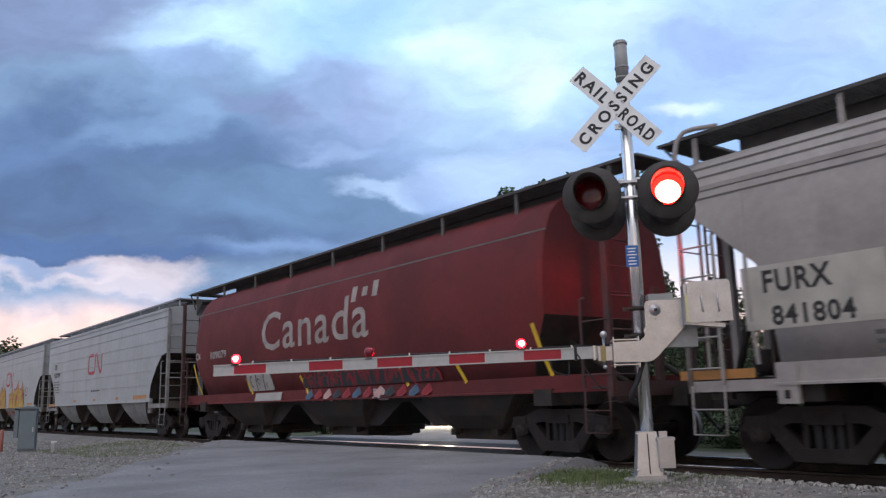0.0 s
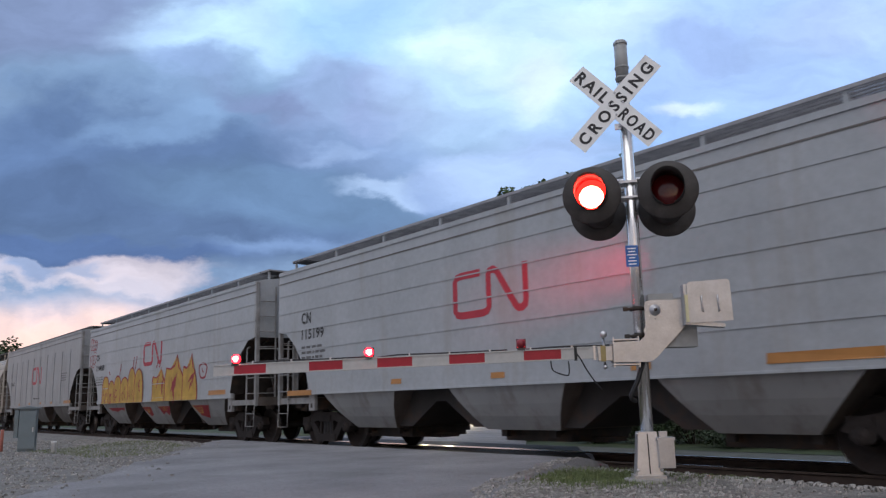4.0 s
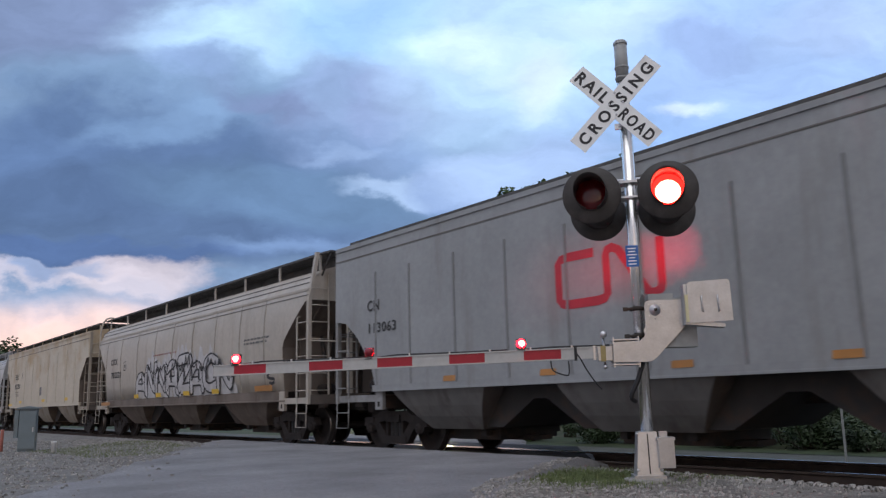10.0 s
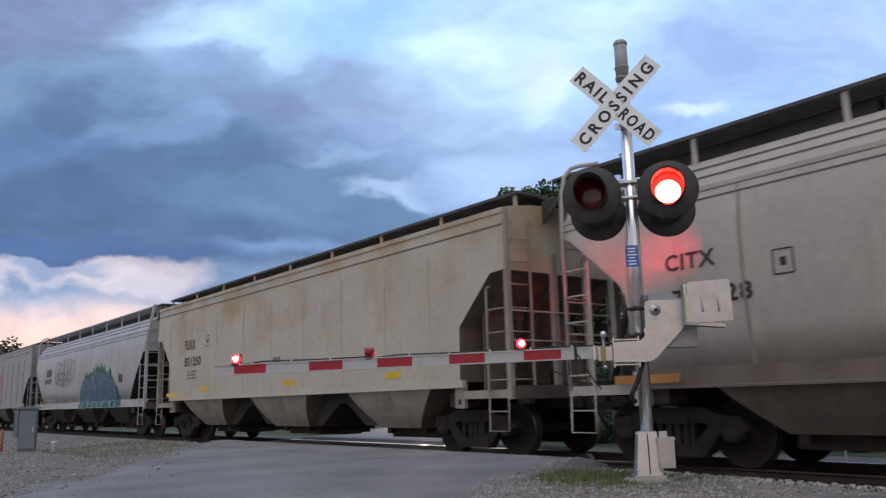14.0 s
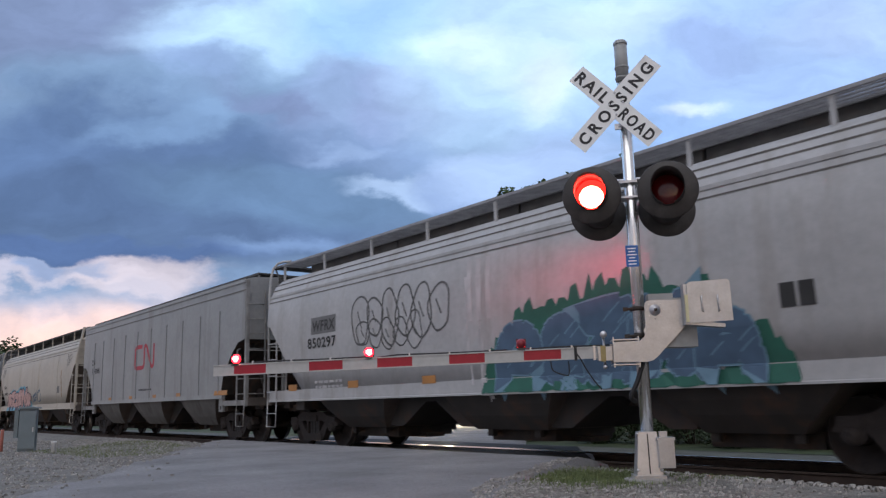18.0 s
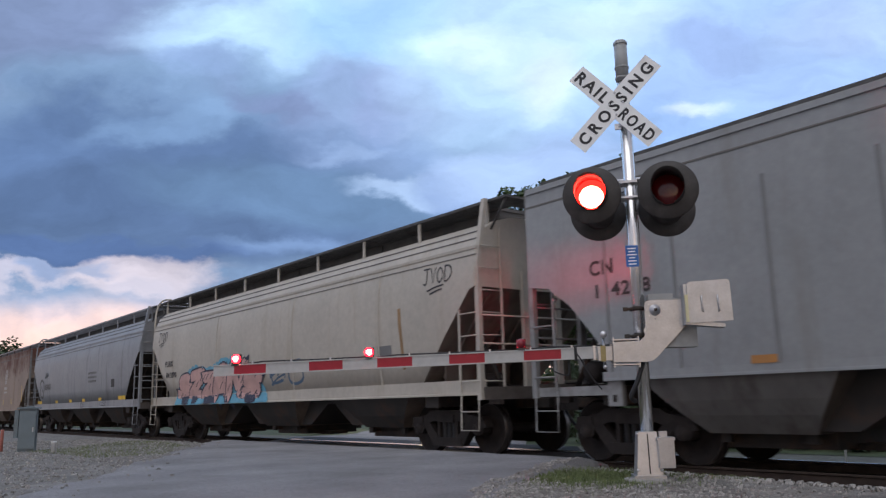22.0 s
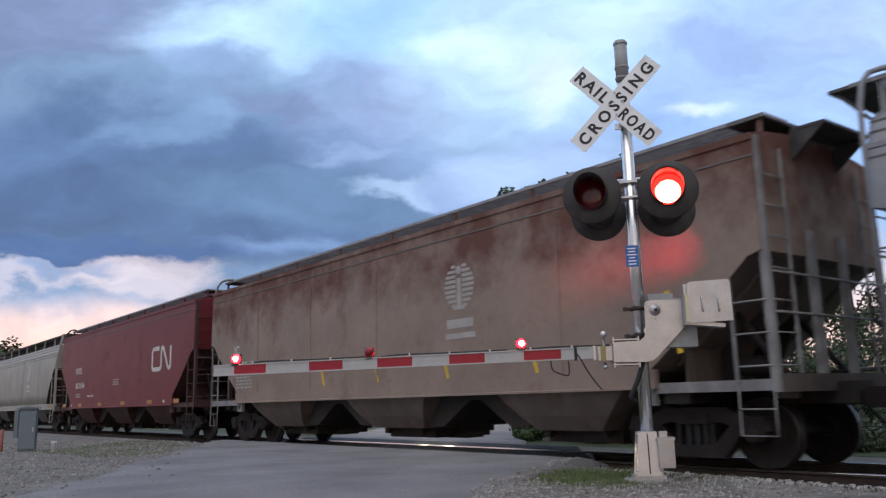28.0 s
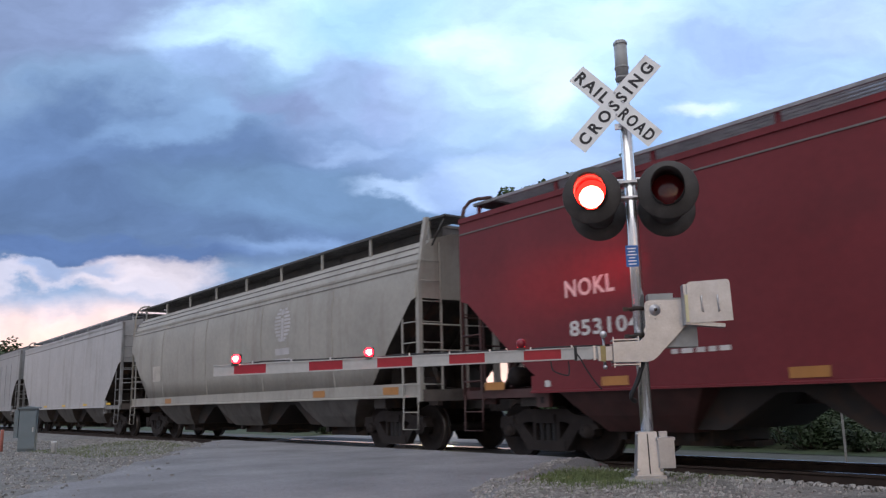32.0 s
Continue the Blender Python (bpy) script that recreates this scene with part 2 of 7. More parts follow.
def CLOUDS(cloud, crisp):
    cloud(20, 90, 520, 250, (110, 125, 160), 0.0, 0.5, 0.9)
    cloud(450, 55, 370, 120, (180, 214, 250), 0.1, 0.6, 0.95, crisp)
    cloud(640, 30, 260, 110, (152, 194, 244), 0.1, 0.7, 0.85)
    cloud(340, 330, 980, 310, (120, 148, 184), 0.10, 0.36, 0.95)
    cloud(640, 190, 240, 140, (142, 166, 208), 0.12, 0.45, 0.85, crisp)
    cloud(690, 170, 110, 90, (138, 158, 200), 0.1, 0.5, 0.85, crisp)
    cloud(690, 260, 210, 100, (120, 146, 187), 0.1, 0.5, 0.8, crisp)
    cloud(170, 260, 640, 150, (88, 113, 155), 0.1, 0.6, 0.9)
    cloud(180, 385, 760, 170, (84, 107, 145), 0.1, 0.5, 0.95)
    cloud(520, 330, 460, 100, (102, 131, 168), 0.15, 0.7, 0.8, None, -6)
    cloud(330, 190, 330, 50, (132, 164, 204), 0.15, 0.8, 0.5, crisp, 10)
    cloud(330, 105, 170, 50, (134, 160, 204), 0.15, 0.8, 0.75, crisp, -4)
    cloud(470, 170, 190, 50, (116, 129, 170), 0.2, 0.9, 0.65, crisp, -14)
    cloud(610, 235, 170, 34, (146, 172, 214), 0.2, 0.9, 0.7, crisp, 8)
    cloud(330, 440, 460, 34, (120, 148, 192), 0.1, 0.8, 0.4, crisp, 2)
    cloud(470, 440, 260, 40, (128, 156, 200), 0.1, 0.8, 0.4, crisp, 4)
    cloud(700, 315, 150, 34, (168, 194, 232), 0.1, 0.7, 0.85, crisp, -3)
    cloud(800, 330, 120, 60, (128, 152, 196), 0.1, 0.6, 0.8, crisp)
    cloud(900, 300, 190, 100, (168, 194, 236), 0.1, 0.6, 0.85, crisp)
    cloud(900, 80, 330, 230, (182, 214, 250), 0.1, 0.7, 0.9)
    cloud(935, 120, 120, 120, (212, 232, 252), 0.2, 0.9, 0.8, crisp)
    cloud(820, 60, 130, 80, (204, 228, 252), 0.2, 0.9, 0.7, crisp)
    cloud(1000, 260, 220, 100, (158, 184, 228), 0.2, 0.8, 0.7, crisp)
    cloud(1080, 30, 200, 80, (190, 216, 248), 0.2, 0.8, 0.7, crisp)
    cloud(1360, 110, 420, 190, (156, 184, 230), 0.15, 0.6, 0.75)
    cloud(1260, 60, 160, 60, (144, 168, 216), 0.2, 0.8, 0.6, crisp)
    cloud(1210, 195, 100, 40, (206, 224, 248), 0.2, 0.8, 0.75, crisp)
    cloud(1500, 30, 260, 120, (170, 194, 236), 0.2, 0.8, 0.7)
    cloud(60, 498, 420, 34, (210, 204, 218), 0.15, 0.6, 0.6, crisp)
    cloud(120, 438, 420, 52, (80, 104, 148), 0.15, 0.5, 0.9, crisp, -3)
    cloud(250, 500, 150, 70, (216, 206, 216), 0.2, 0.55, 0.7, crisp)
    cloud(90, 492, 100, 30, (128, 150, 188), 0.2, 0.7, 0.8, crisp)
    cloud(195, 492, 80, 30, (136, 156, 192), 0.2, 0.7, 0.7, crisp)


BACK = 1700.0
FWD = CAM_POSE.to_3x3() @ Vector((0, 0, -1))
bm = bmesh.new()
uvl = bm.loops.layers.uv.new("UVMap")
gx, gy = np.linspace(-2.2, 2.2, 12), np.linspace(-0.62, 1.6, 8)
gv = [[bm.verts.new((x * 1000 / 1431.8 * BACK, y * 1000 / 1431.8 * BACK, -0.0)) for y in gy] for x in gx]
for i in range(11):
    for j in range(7):
        f = bm.faces.new((gv[i][j], gv[i + 1][j], gv[i + 1][j + 1], gv[i][j + 1]))
        for lp, (a, b) in zip(f.loops, ((i, j), (i + 1, j), (i + 1, j + 1), (i, j + 1))):
            lp[uvl].uv = (gx[a], gy[b])
SKY_POSE = Matrix.Translation(Vector(EYE) + FWD * BACK) @ CAM_POSE.to_3x3().to_4x4()
backdrop = tagged(part("backdrop", bm, sky_material(), None, "", SKY_POSE), "evening sky with dark blue clouds", "sky", "", "structure")

# ---- ground, road and track ----
ballast_mat = mat("dirty_ballast", (0.06, 0.048, 0.04), 0.95, 0, 0.4, 3, 1.0, 14, (0.035, 0.03, 0.027), 0.5, 1)
ground_mat = mat("gravel_ground", (0.175, 0.165, 0.152), 0.95, 0, 0.3, 2.5, 1.0, 22, (0.12, 0.115, 0.08), 0.45, 0.5, speck=0.4, sscale=30)
grass_mat = mat("rough_grass_ground", (0.04, 0.058, 0.022), 0.95, 0, 0.35, 1.2, 1.0, 14, (0.12, 0.11, 0.06), 0.4, 0.4)
lane_mat = mat("pale_gravel_lane", (0.09, 0.094, 0.08), 0.95, 0, 0.2, 2, 0.8, 20, (0.13, 0.13, 0.07), 0.35, 0.4)
asphalt = mat("worn_asphalt", (0.235, 0.23, 0.235), 0.85, 0, 0.2, 0.9, 0.9, 90, (0.15, 0.147, 0.145), 0.5, 0.6, speck=0.25, sscale=38)
tar = mat("dark_tar", (0.05, 0.05, 0.052), 0.5, 0, 0.2, 3, 0.3, 60)


def bank_shift(x):
    """How far the bank's crest lies nearer than it does beside the signal."""
    return min(0.6, 0.13 * max(0.0, x + 6.0))


def ground_z(x, y):
    """Height of the ground: a bank by the road, a shallow ditch for the track bed, level land beyond."""
    a = abs(y)
    if y < 0:
        a -= bank_shift(x)
        if a < 1.9:
            return -0.24
        if a < 3.2:
            return -0.24 + 0.38 * (a - 1.9) / 1.3
        return 0.14 + 0.02 * math.sin(x * 0.7) * math.cos(y * 0.9) + 0.10 * math.exp(-((x + 18.5) / 2.4) ** 2 - ((y + 4.9) / 0.9) ** 2)
    if a < 1.9:
        return -0.24
    return max(-0.42, -0.24 - 0.1 * (a - 1.9))


def sheet(name, xs, ys, zf, mt, kind="structure"):
    bm = bmesh.new()
    g = [[bm.verts.new((x, y, zf(x, y))) for y in ys] for x in xs]
    for i in range(len(xs) - 1):
        for j in range(len(ys) - 1):
            f = bm.faces.new((g[i][j], g[i + 1][j], g[i + 1][j + 1], g[i][j + 1]))
            f.smooth = True
    return tagged(part(name, bm, mt), kind=kind)


xs = [-2500, -800, -300, -150, -90] + list(np.arange(-60, 12, 0.75)) + [20, 60, 200, 800, 2500]
ys = [-2500, -800, -300, -100, -40, -20] + list(np.arange(-14, 12, 0.4)) + [20, 40, 100, 300, 800, 2500]
sheet("ground", xs, ys, ground_z, ground_mat)

sheet("track_bed", [-400, -150, -60] + list(np.arange(-50, 12, 1.0)) + [40, 200], [-2.6, -2.3, -2.0, -1.6, -1, 0, 1, 1.6, 2.0, 2.4],
      lambda x, y: (-0.17 if abs(y) < 1.7 else -0.17 - 0.12 * (abs(y) - 1.7)) + (0.14 * max(0.0, (-1.9 - y) / 0.7) ** 2 if y < -1.9 else 0.0) + 0.012 * math.sin(x * 5.1) * math.cos(y * 7.3), ballast_mat)
sheet("gravel_lane", [-400, -100, -60, -30, -10, 20, 200], [2.6, 3.5, 4.5, 5.6, 6.4], lambda x, y: -0.31 - 0.01 * (y - 2.6), lane_mat)
sheet("grass_verge", [-1500, -400, -120, -60, -40, -20, -10, 0, 20, 80, 400], [6.3, 8, 10, 14, 20, 40, 100, 400, 1500], lambda x, y: -0.345 + (0.02 * math.sin(x) if y < 40 else 0), grass_mat)

rail_rust = mat("brown_rail_rust", (0.055, 0.038, 0.03), 0.85, 0, 0.3, 5, 0.3, 30)
rail_head = mat("polished_rail_head", (0.4, 0.38, 0.36), 0.16, 1.0, 0.1, 3)
# sleepers in the ballast
tie_mat = mat("creosoted_timber", (0.05, 0.04, 0.032), 0.9, 0, 0.3, 4, 0.5, 20, None, 0, 1, False, 0.2)
bm = bmesh.new()
box(bm, -0.115, 0.115, -1.3, 1.3, -0.3, -0.155)
tie = mesh_of("sleeper", bevelled(bm, 0.012), tie_mat)
TIES = empty("sleepers")
tagged(TIES, "dark creosoted timber sleepers in ballast", "sleepers", "", "structure")
for k in range(110):
    part("sleeper", tie, None, TIES, "", pose(-52 + k * 0.53 + random.uniform(-0.02, 0.02), random.uniform(-0.03, 0.03), 0, 0, 0, random.uniform(-1, 1)))

for y in (-0.7525, 0.7525):
    bm = bmesh.new()
    prism(bm, [(y - 0.027, -0.0011), (y - 0.014, -0.00025), (y, 0), (y + 0.014, -0.00025), (y + 0.027, -0.0011), (y + 0.034, -0.008), (y + 0.037, -0.016), (y + 0.038, -0.035), (y + 0.009, -0.05), (y + 0.009, -0.14), (y + 0.07, -0.165), (y - 0.07, -0.165), (y - 0.009, -0.14), (y - 0.009, -0.05), (y - 0.038, -0.035), (y - 0.037, -0.016), (y - 0.034, -0.008)], "x", -400, 200)
    for f in bm.faces:
        if f.calc_center_median().z > -0.012:
            f.material_index = 1
            f.smooth = True
    tagged(part("rail", bm, [rail_rust, rail_head]), "steel rail on the ballast", "rail", "rails", "structure")

RD = Vector((-0.727, 0.687))   # the road's direction
RN = Vector((-0.687, -0.727))  # to its left side


def road_z(x, y):
    if y < -2.3:
        return 0.17
    if y < -1.2:
        return -0.03 + 0.20 * (-1.2 - y) / 1.1
    if y < 2.0:
        return -0.03
    return max(-0.3, -0.03 - 0.05 * (y - 2.0))


def road_edge(s):
    """Ragged edge of the asphalt beside the signal; it flares towards the track."""
    n = 8.1 - 0.05 * s if s < 0.2 else (8.08 - 0.17 * (s - 0.2) if s < 1.2 else (7.91 - 0.245 * (s - 1.2) if s < 2.4 else max(6.7, 7.62 - 0.36 * (s - 2.4))))
    if s > 8:
        n = min(7.9, 6.7 + 0.4 * (s - 8))
    return n + 0.06 * math.sin(s * 2.3) + 0.03 * math.sin(s * 7.1)


def road_far_edge(s):
    """The other edge of the asphalt; the gravel eats into it towards the viewer."""
    return min(15.2, 12.55 + 0.23 * max(0.4, s)) + 0.10 * math.sin(s * 1.7) + 0.05 * math.sin(s * 5.3)


bm = bmesh.new()
rows = []
for s in np.arange(-14, 60, 0.2):
    row = []
    for u in np.linspace(0, 1, 22):
        e = road_edge(s)
        n = e + u * (road_far_edge(s) - e)
        p = RD * s + RN * n
        row.append(bm.verts.new((p.x, p.y, road_z(p.x, p.y))))
    for e, d in ((road_edge(s) - 0.12, 0), (n + 0.12, -1)):  # the broken edges dip into the gravel
        p = RD * s + RN * e
        row.insert(0 if d == 0 else len(row), bm.verts.new((p.x, p.y, min(road_z(p.x, p.y), ground_z(p.x, p.y)) - 0.05)))
    rows.append(row)
for a, b in zip(rows, rows[1:]):
    for k in range(len(a) - 1):
        bm.faces.new((a[k], b[k], b[k + 1], a[k + 1])).smooth = True
tagged(part("road", bm, asphalt), kind="structure")


# cracks and a worn seam in the road
rng = random.Random(4)
for k, (s0, n0, ds, dn, w) in enumerate(((2.5, 9.0, 0.5, 1.7, 0.010), (4.2, 10.4, 0.2, 3.0, 0.014), (6.8, 9.0, 0.3, 1.9, 0.008), (7.6, 10.5, -0.3, 3.0, 0.012), (3.6, 12.2, 1.6, 0.6, 0.016))):
    bm = bmesh.new()
    L, Rr = [], []
    for j in range(25):
        u = j / 24
        q = RD * (s0 + ds * u + rng.uniform(-0.035, 0.035)) + RN * (n0 + dn * u)
        ww = 0.5 * w * (0.2 + rng.random())
        z = road_z(q.x, q.y) + 0.004
        L.append(bm.verts.new((q.x + RD.x * ww, q.y + RD.y * ww, z)))
        Rr.append(bm.verts.new((q.x - RD.x * ww, q.y - RD.y * ww, z)))
    for j in range(24):
        bm.faces.new((L[j], L[j + 1], Rr[j + 1], Rr[j]))
    tagged(part("road_crack", bm, tar), "dark crack in the asphalt", "", "", "structure")

# darker, polished asphalt between and beside the rails
panel_mat = mat("oily_crossing_asphalt", (0.032, 0.028, 0.026), 0.62, 0, 0.3, 1.5, 0.05, 30, spec=0.1)
for name, y0, y1 in (("crossing_panel", -1.75, -0.86), ("crossing_panel", -0.66, 0.66), ("crossing_panel", 0.86, 1.9)):
    bm = bmesh.new()
    q = []
    for y, z in ((y0, 0.0), (y1, 0.0)):
        for n in (6.75, 14.6):
            t = (y - RN.y * n) / RD.y
            q.append((RD.x * t + RN.x * n, y))
    lo = [bm.verts.new((x, y, -0.028)) for x, y in (q[0], q[1], q[3], q[2])]
    hi = [bm.verts.new((x, y, -0.008 + (0.03 if y < -1.7 else 0))) for x, y in (q[0], q[1], q[3], q[2])]
    bm.faces.new(lo[::-1])
    bm.faces.new(hi)
    for k in range(4):
        bm.faces.new((lo[k], lo[(k + 1) % 4], hi[(k + 1) % 4], hi[k]))
    tagged(part(name, bm, panel_mat), "dark oily asphalt panel between the rails", "", "", "structure")

# glossy strips added along the rails in the crossing to catch headlamp glints
glint_strip_mat = mat("glossy_black_strip", (0.02, 0.019, 0.018), 0.2, 0, 0.2, 3, 0.02, 20, spec=0.3)
for y0, y1 in ((-1.1, -0.8), (0.4, 0.7)):
    bm = bmesh.new()
    lo, hi = [], []
    for y, n in ((y0, 6.75), (y0, 14.6), (y1, 14.6), (y1, 6.75)):
        t = (y - RN.y * n) / RD.y
        lo.append(bm.verts.new((RD.x * t + RN.x * n, y, -0.03)))
        hi.append(bm.verts.new((RD.x * t + RN.x * n, y, 0.005)))
    bm.faces.new(lo[::-1])
    bm.faces.new(hi)
    for k in range(4):
        bm.faces.new((lo[k], lo[(k + 1) % 4], hi[(k + 1) % 4], hi[k]))
    tagged(part("rail_seal", bm, glint_strip_mat), "glossy black strip added beside the rail for headlamp glints", "", "", "structure")


# ---- the train: covered hopper cars ----
WHEEL_R = 0.457


def truck_meshes():
    """Meshes of one two-axle truck, centred under the car, x along the track."""
    bm = bmesh.new()
    box(bm, -0.22, 0.22, -1.0, 1.0, 0.42, 0.72)
    box(bm, -0.35, 0.35, -0.3, 0.3, 0.7, 0.82)
    for s in (-1, 1):
        box(bm, -0.1, 0.1, s * 0.62 - 0.08, s * 0.62 + 0.08, 0.7, 0.86)
    for sx in (-1, 1):  # brake beams
        tube(bm, [(sx * 0.36, -0.8, 0.38), (sx * 0.3, 0, 0.42), (sx * 0.36, 0.8, 0.38)], 0.035, 6)
    bolster = mesh_of("truck", bevelled(bm, 0.015), truck_mat)
    bm = bmesh.new()  # cast side frame with its two window openings left open by separate members
    top = [(-1.14, 0.5), (-1.04, 0.66), (-0.64, 0.72), (-0.5, 0.8), (0.5, 0.8), (0.64, 0.72), (1.04, 0.66), (1.14, 0.5), (0.98, 0.48), (0.6, 0.54), (0.44, 0.6), (-0.44, 0.6), (-0.6, 0.54), (-0.98, 0.48)]
    prism(bm, top, "y", -0.09, 0.09)
    prism(bm, [(-0.8, 0.58), (-0.56, 0.58), (-0.3, 0.32), (-0.3, 0.15), (-0.44, 0.15)], "y", -0.08, 0.08)
    prism(bm, [(0.8, 0.58), (0.44, 0.15), (0.3, 0.15), (0.3, 0.32), (0.56, 0.58)], "y", -0.08, 0.08)
    prism(bm, [(-0.44, 0.14), (-0.42, 0.3), (0.42, 0.3), (0.44, 0.14)], "y", -0.1, 0.1)
    prism(bm, [(-0.24, 0.58), (-0.24, 0.72), (0.24, 0.72), (0.24, 0.58)], "y", -0.13, 0.1)
    for s in (-1, 1):
        box(bm, s * 0.9 - 0.16, s * 0.9 + 0.16, -0.11, 0.1, 0.56, 0.68)
    for s in (-1, 1):
        prism(bm, [(s * 0.24, 0.27), (s * 0.3, 0.27), (s * 0.3, 0.64), (s * 0.24, 0.64)], "y", -0.075, 0.075)
        prism(bm, [(s * 1.06, 0.6), (s * 0.72, 0.6), (s * 0.74, 0.42), (s * 0.8, 0.36), (s * 0.98, 0.36), (s * 1.04, 0.42)], "y", -0.09, 0.09)
    side = mesh_of("side_frame", bevelled(bm, 0.012), frame_mat)
    bm = bmesh.new()
    prof = []
    for k in range(7):
        prof += [(0.05, 0.27 + k * 0.045), (0.065, 0.292 + k * 0.045)]
    lathe(bm, [(0.0, 0.27)] + prof + [(0.05, 0.585), (0.0, 0.585)], Matrix(), 10)
    spring = mesh_of("spring", bm, rubber_black)
    bm = bmesh.new()  # roller bearing end cap
    lathe(bm, [(0.0, -0.1), (0.06, -0.1), (0.075, -0.085), (0.1, -0.08), (0.115, -0.06), (0.115, 0.05)], pose(0, 0, 0, 90, 0, 0) @ pose(0, 0, 0, 180, 0, 0), 14)
    for k in range(3):
        a = k * math.tau / 3
        box(bm, 0.04 * math.cos(a) - 0.012, 0.04 * math.cos(a) + 0.012, -0.115, -0.095, 0.04 * math.sin(a) - 0.012, 0.04 * math.sin(a) + 0.012)
    cap = mesh_of("bearing_cap", bm, frame_mat)
    bm = bmesh.new()  # wheelset: axle and two dished, flanged wheels with bright worn treads
    ax = pose(0, 0, 0, -90, 0, 0)
    lathe(bm, [(0.0, -1.02), (0.075, -1.02), (0.08, -0.8), (0.085, 0.8), (0.075, 1.02), (0.0, 1.02)], ax, 12)
    for s in (-1, 1):
        y = s * 0.76
        k = s
        prof = [(0.13, y + k * 0.1), (0.16, y + k * 0.09), (0.2, y + k * 0.01), (0.34, y + k * 0.02), (0.39, y + k * 0.06), (0.448, y + k * 0.07)]
        lathe(bm, prof, ax, 40)
        lathe(bm, [(0.448, y + k * 0.07), (WHEEL_R, y + k * 0.06), (WHEEL_R, y - k * 0.04)], ax, 40, 1)
        lathe(bm, [(WHEEL_R, y - k * 0.04), (0.483, y - k * 0.055), (0.48, y - k * 0.075), (0.4, y - k * 0.075), (0.34, y - k * 0.03), (0.2, y - k * 0.04), (0.12, y - k * 0.09)], ax, 40)
    wheels = mesh_of("wheelset", bm, [truck_mat, rim_mat])
    return bolster, side, spring, cap, wheels


TRUCK = truck_meshes()
AXLES = {-1: [], 1: []}


def add_truck(car, x):
    t = part("truck", TRUCK[0], None, car, "dark rusty two-axle truck", pose(x, 0, 0))
    for s in (-1, 1):
        part("side_frame", TRUCK[1], None, t, "", pose(0, s * 1.02, 0))
        for x in (-0.14, 0, 0.14):
            part("spring", TRUCK[2], None, t, "", pose(x, s * 1.02, 0))
        w = part("wheelset", TRUCK[4], None, t, "wheels with bright worn treads", pose(s * 0.889, 0, WHEEL_R))
        AXLES[s].append(w)
        for q in (-1, 1):
            part("bearing_cap", TRUCK[3], None, t, "", pose(s * 0.889, q * 1.06, WHEEL_R, 0, 0, 0 if q < 0 else 180))


def profile(style):
    """Half section of a car body, from its side's foot to the roof's ridge: (half width, height)."""
    if style == "flat":  # straight sides, low peaked roof
        return [(1.58, 1.3), (1.59, 2.0), (1.59, 3.0), (1.58, 3.95), (1.57, 4.31), (1.53, 4.4), (1.36, 4.44), (0.8, 4.48), (0.0, 4.5)]
    if style == "low":  # the same with a lower eave
        return [(1.58, 1.3), (1.59, 2.0), (1.59, 3.0), (1.58, 3.84), (1.57, 4.16), (1.53, 4.24), (1.36, 4.29), (0.8, 4.36), (0.0, 4.4)]
    if style == "round":  # bowed sides, coved roof shoulder
        return [(1.5, 1.3), (1.57, 1.8), (1.605, 2.5), (1.59, 3.1), (1.53, 3.62), (1.47, 3.74), (1.36, 4.0), (1.12, 4.18), (0.7, 4.3), (0.0, 4.34)]
    return [(1.36, 1.3), (1.5, 1.75), (1.59, 2.3), (1.6, 2.75), (1.57, 3.2), (1.48, 3.65), (1.34, 3.98), (1.14, 4.2), (0.8, 4.36), (0.0, 4.44)]  # cylinder


def side_y(style, z):
    p = profile(style)
    for (y0, z0), (y1, z1) in zip(p, p[1:]):
        if z <= z1:
            return y0 + (y1 - y0) * (z - z0) / (z1 - z0)
    return 0.0


# lower edge of the side sheet near a car's end: (distance from the end, height)
SHAPES = {
    "flat": [(1.55, 1.3), (1.4, 1.77), (1.2, 2.0), (0.87, 2.36), (0.43, 2.68), (0.0, 2.75)],
    "step": [(1.27, 1.3), (1.24, 2.27), (0.36, 3.13), (0.0, 3.15)],
    "tall": [(1.26, 1.3), (1.2, 2.37), (1.1, 2.56), (0.57, 3.02), (0.15, 3.37), (0.0, 3.43)],
    "slant": [(1.72, 1.3), (0.16, 2.92), (0.0, 2.96)],
    "brief": [(1.85, 1.3), (1.05, 1.92), (0.2, 2.66), (0.0, 2.72)],
    "drum": [(0.5, 1.3), (0.36, 1.6), (0.0, 2.3)],
}


def foot_z(ax, half, shape):
    """Height of the side sheet's lower edge at the distance ax from the car's middle."""
    e = half - ax
    for (e0, z0), (e1, z1) in zip(shape, shape[1:]):
        if e >= e1:
            return z0 + (z1 - z0) * max(0.0, e0 - e) / (e0 - e1)
    return shape[-1][1]


def end_at(z, shape):
    """Distance from the car's end at which the side sheet's lower edge has the height z."""
    for (e0, z0), (e1, z1) in zip(shape, shape[1:]):
        if z < z1:
            return e0 + (e1 - e0) * max(0.0, z - z0) / (z1 - z0)
    return 0.0


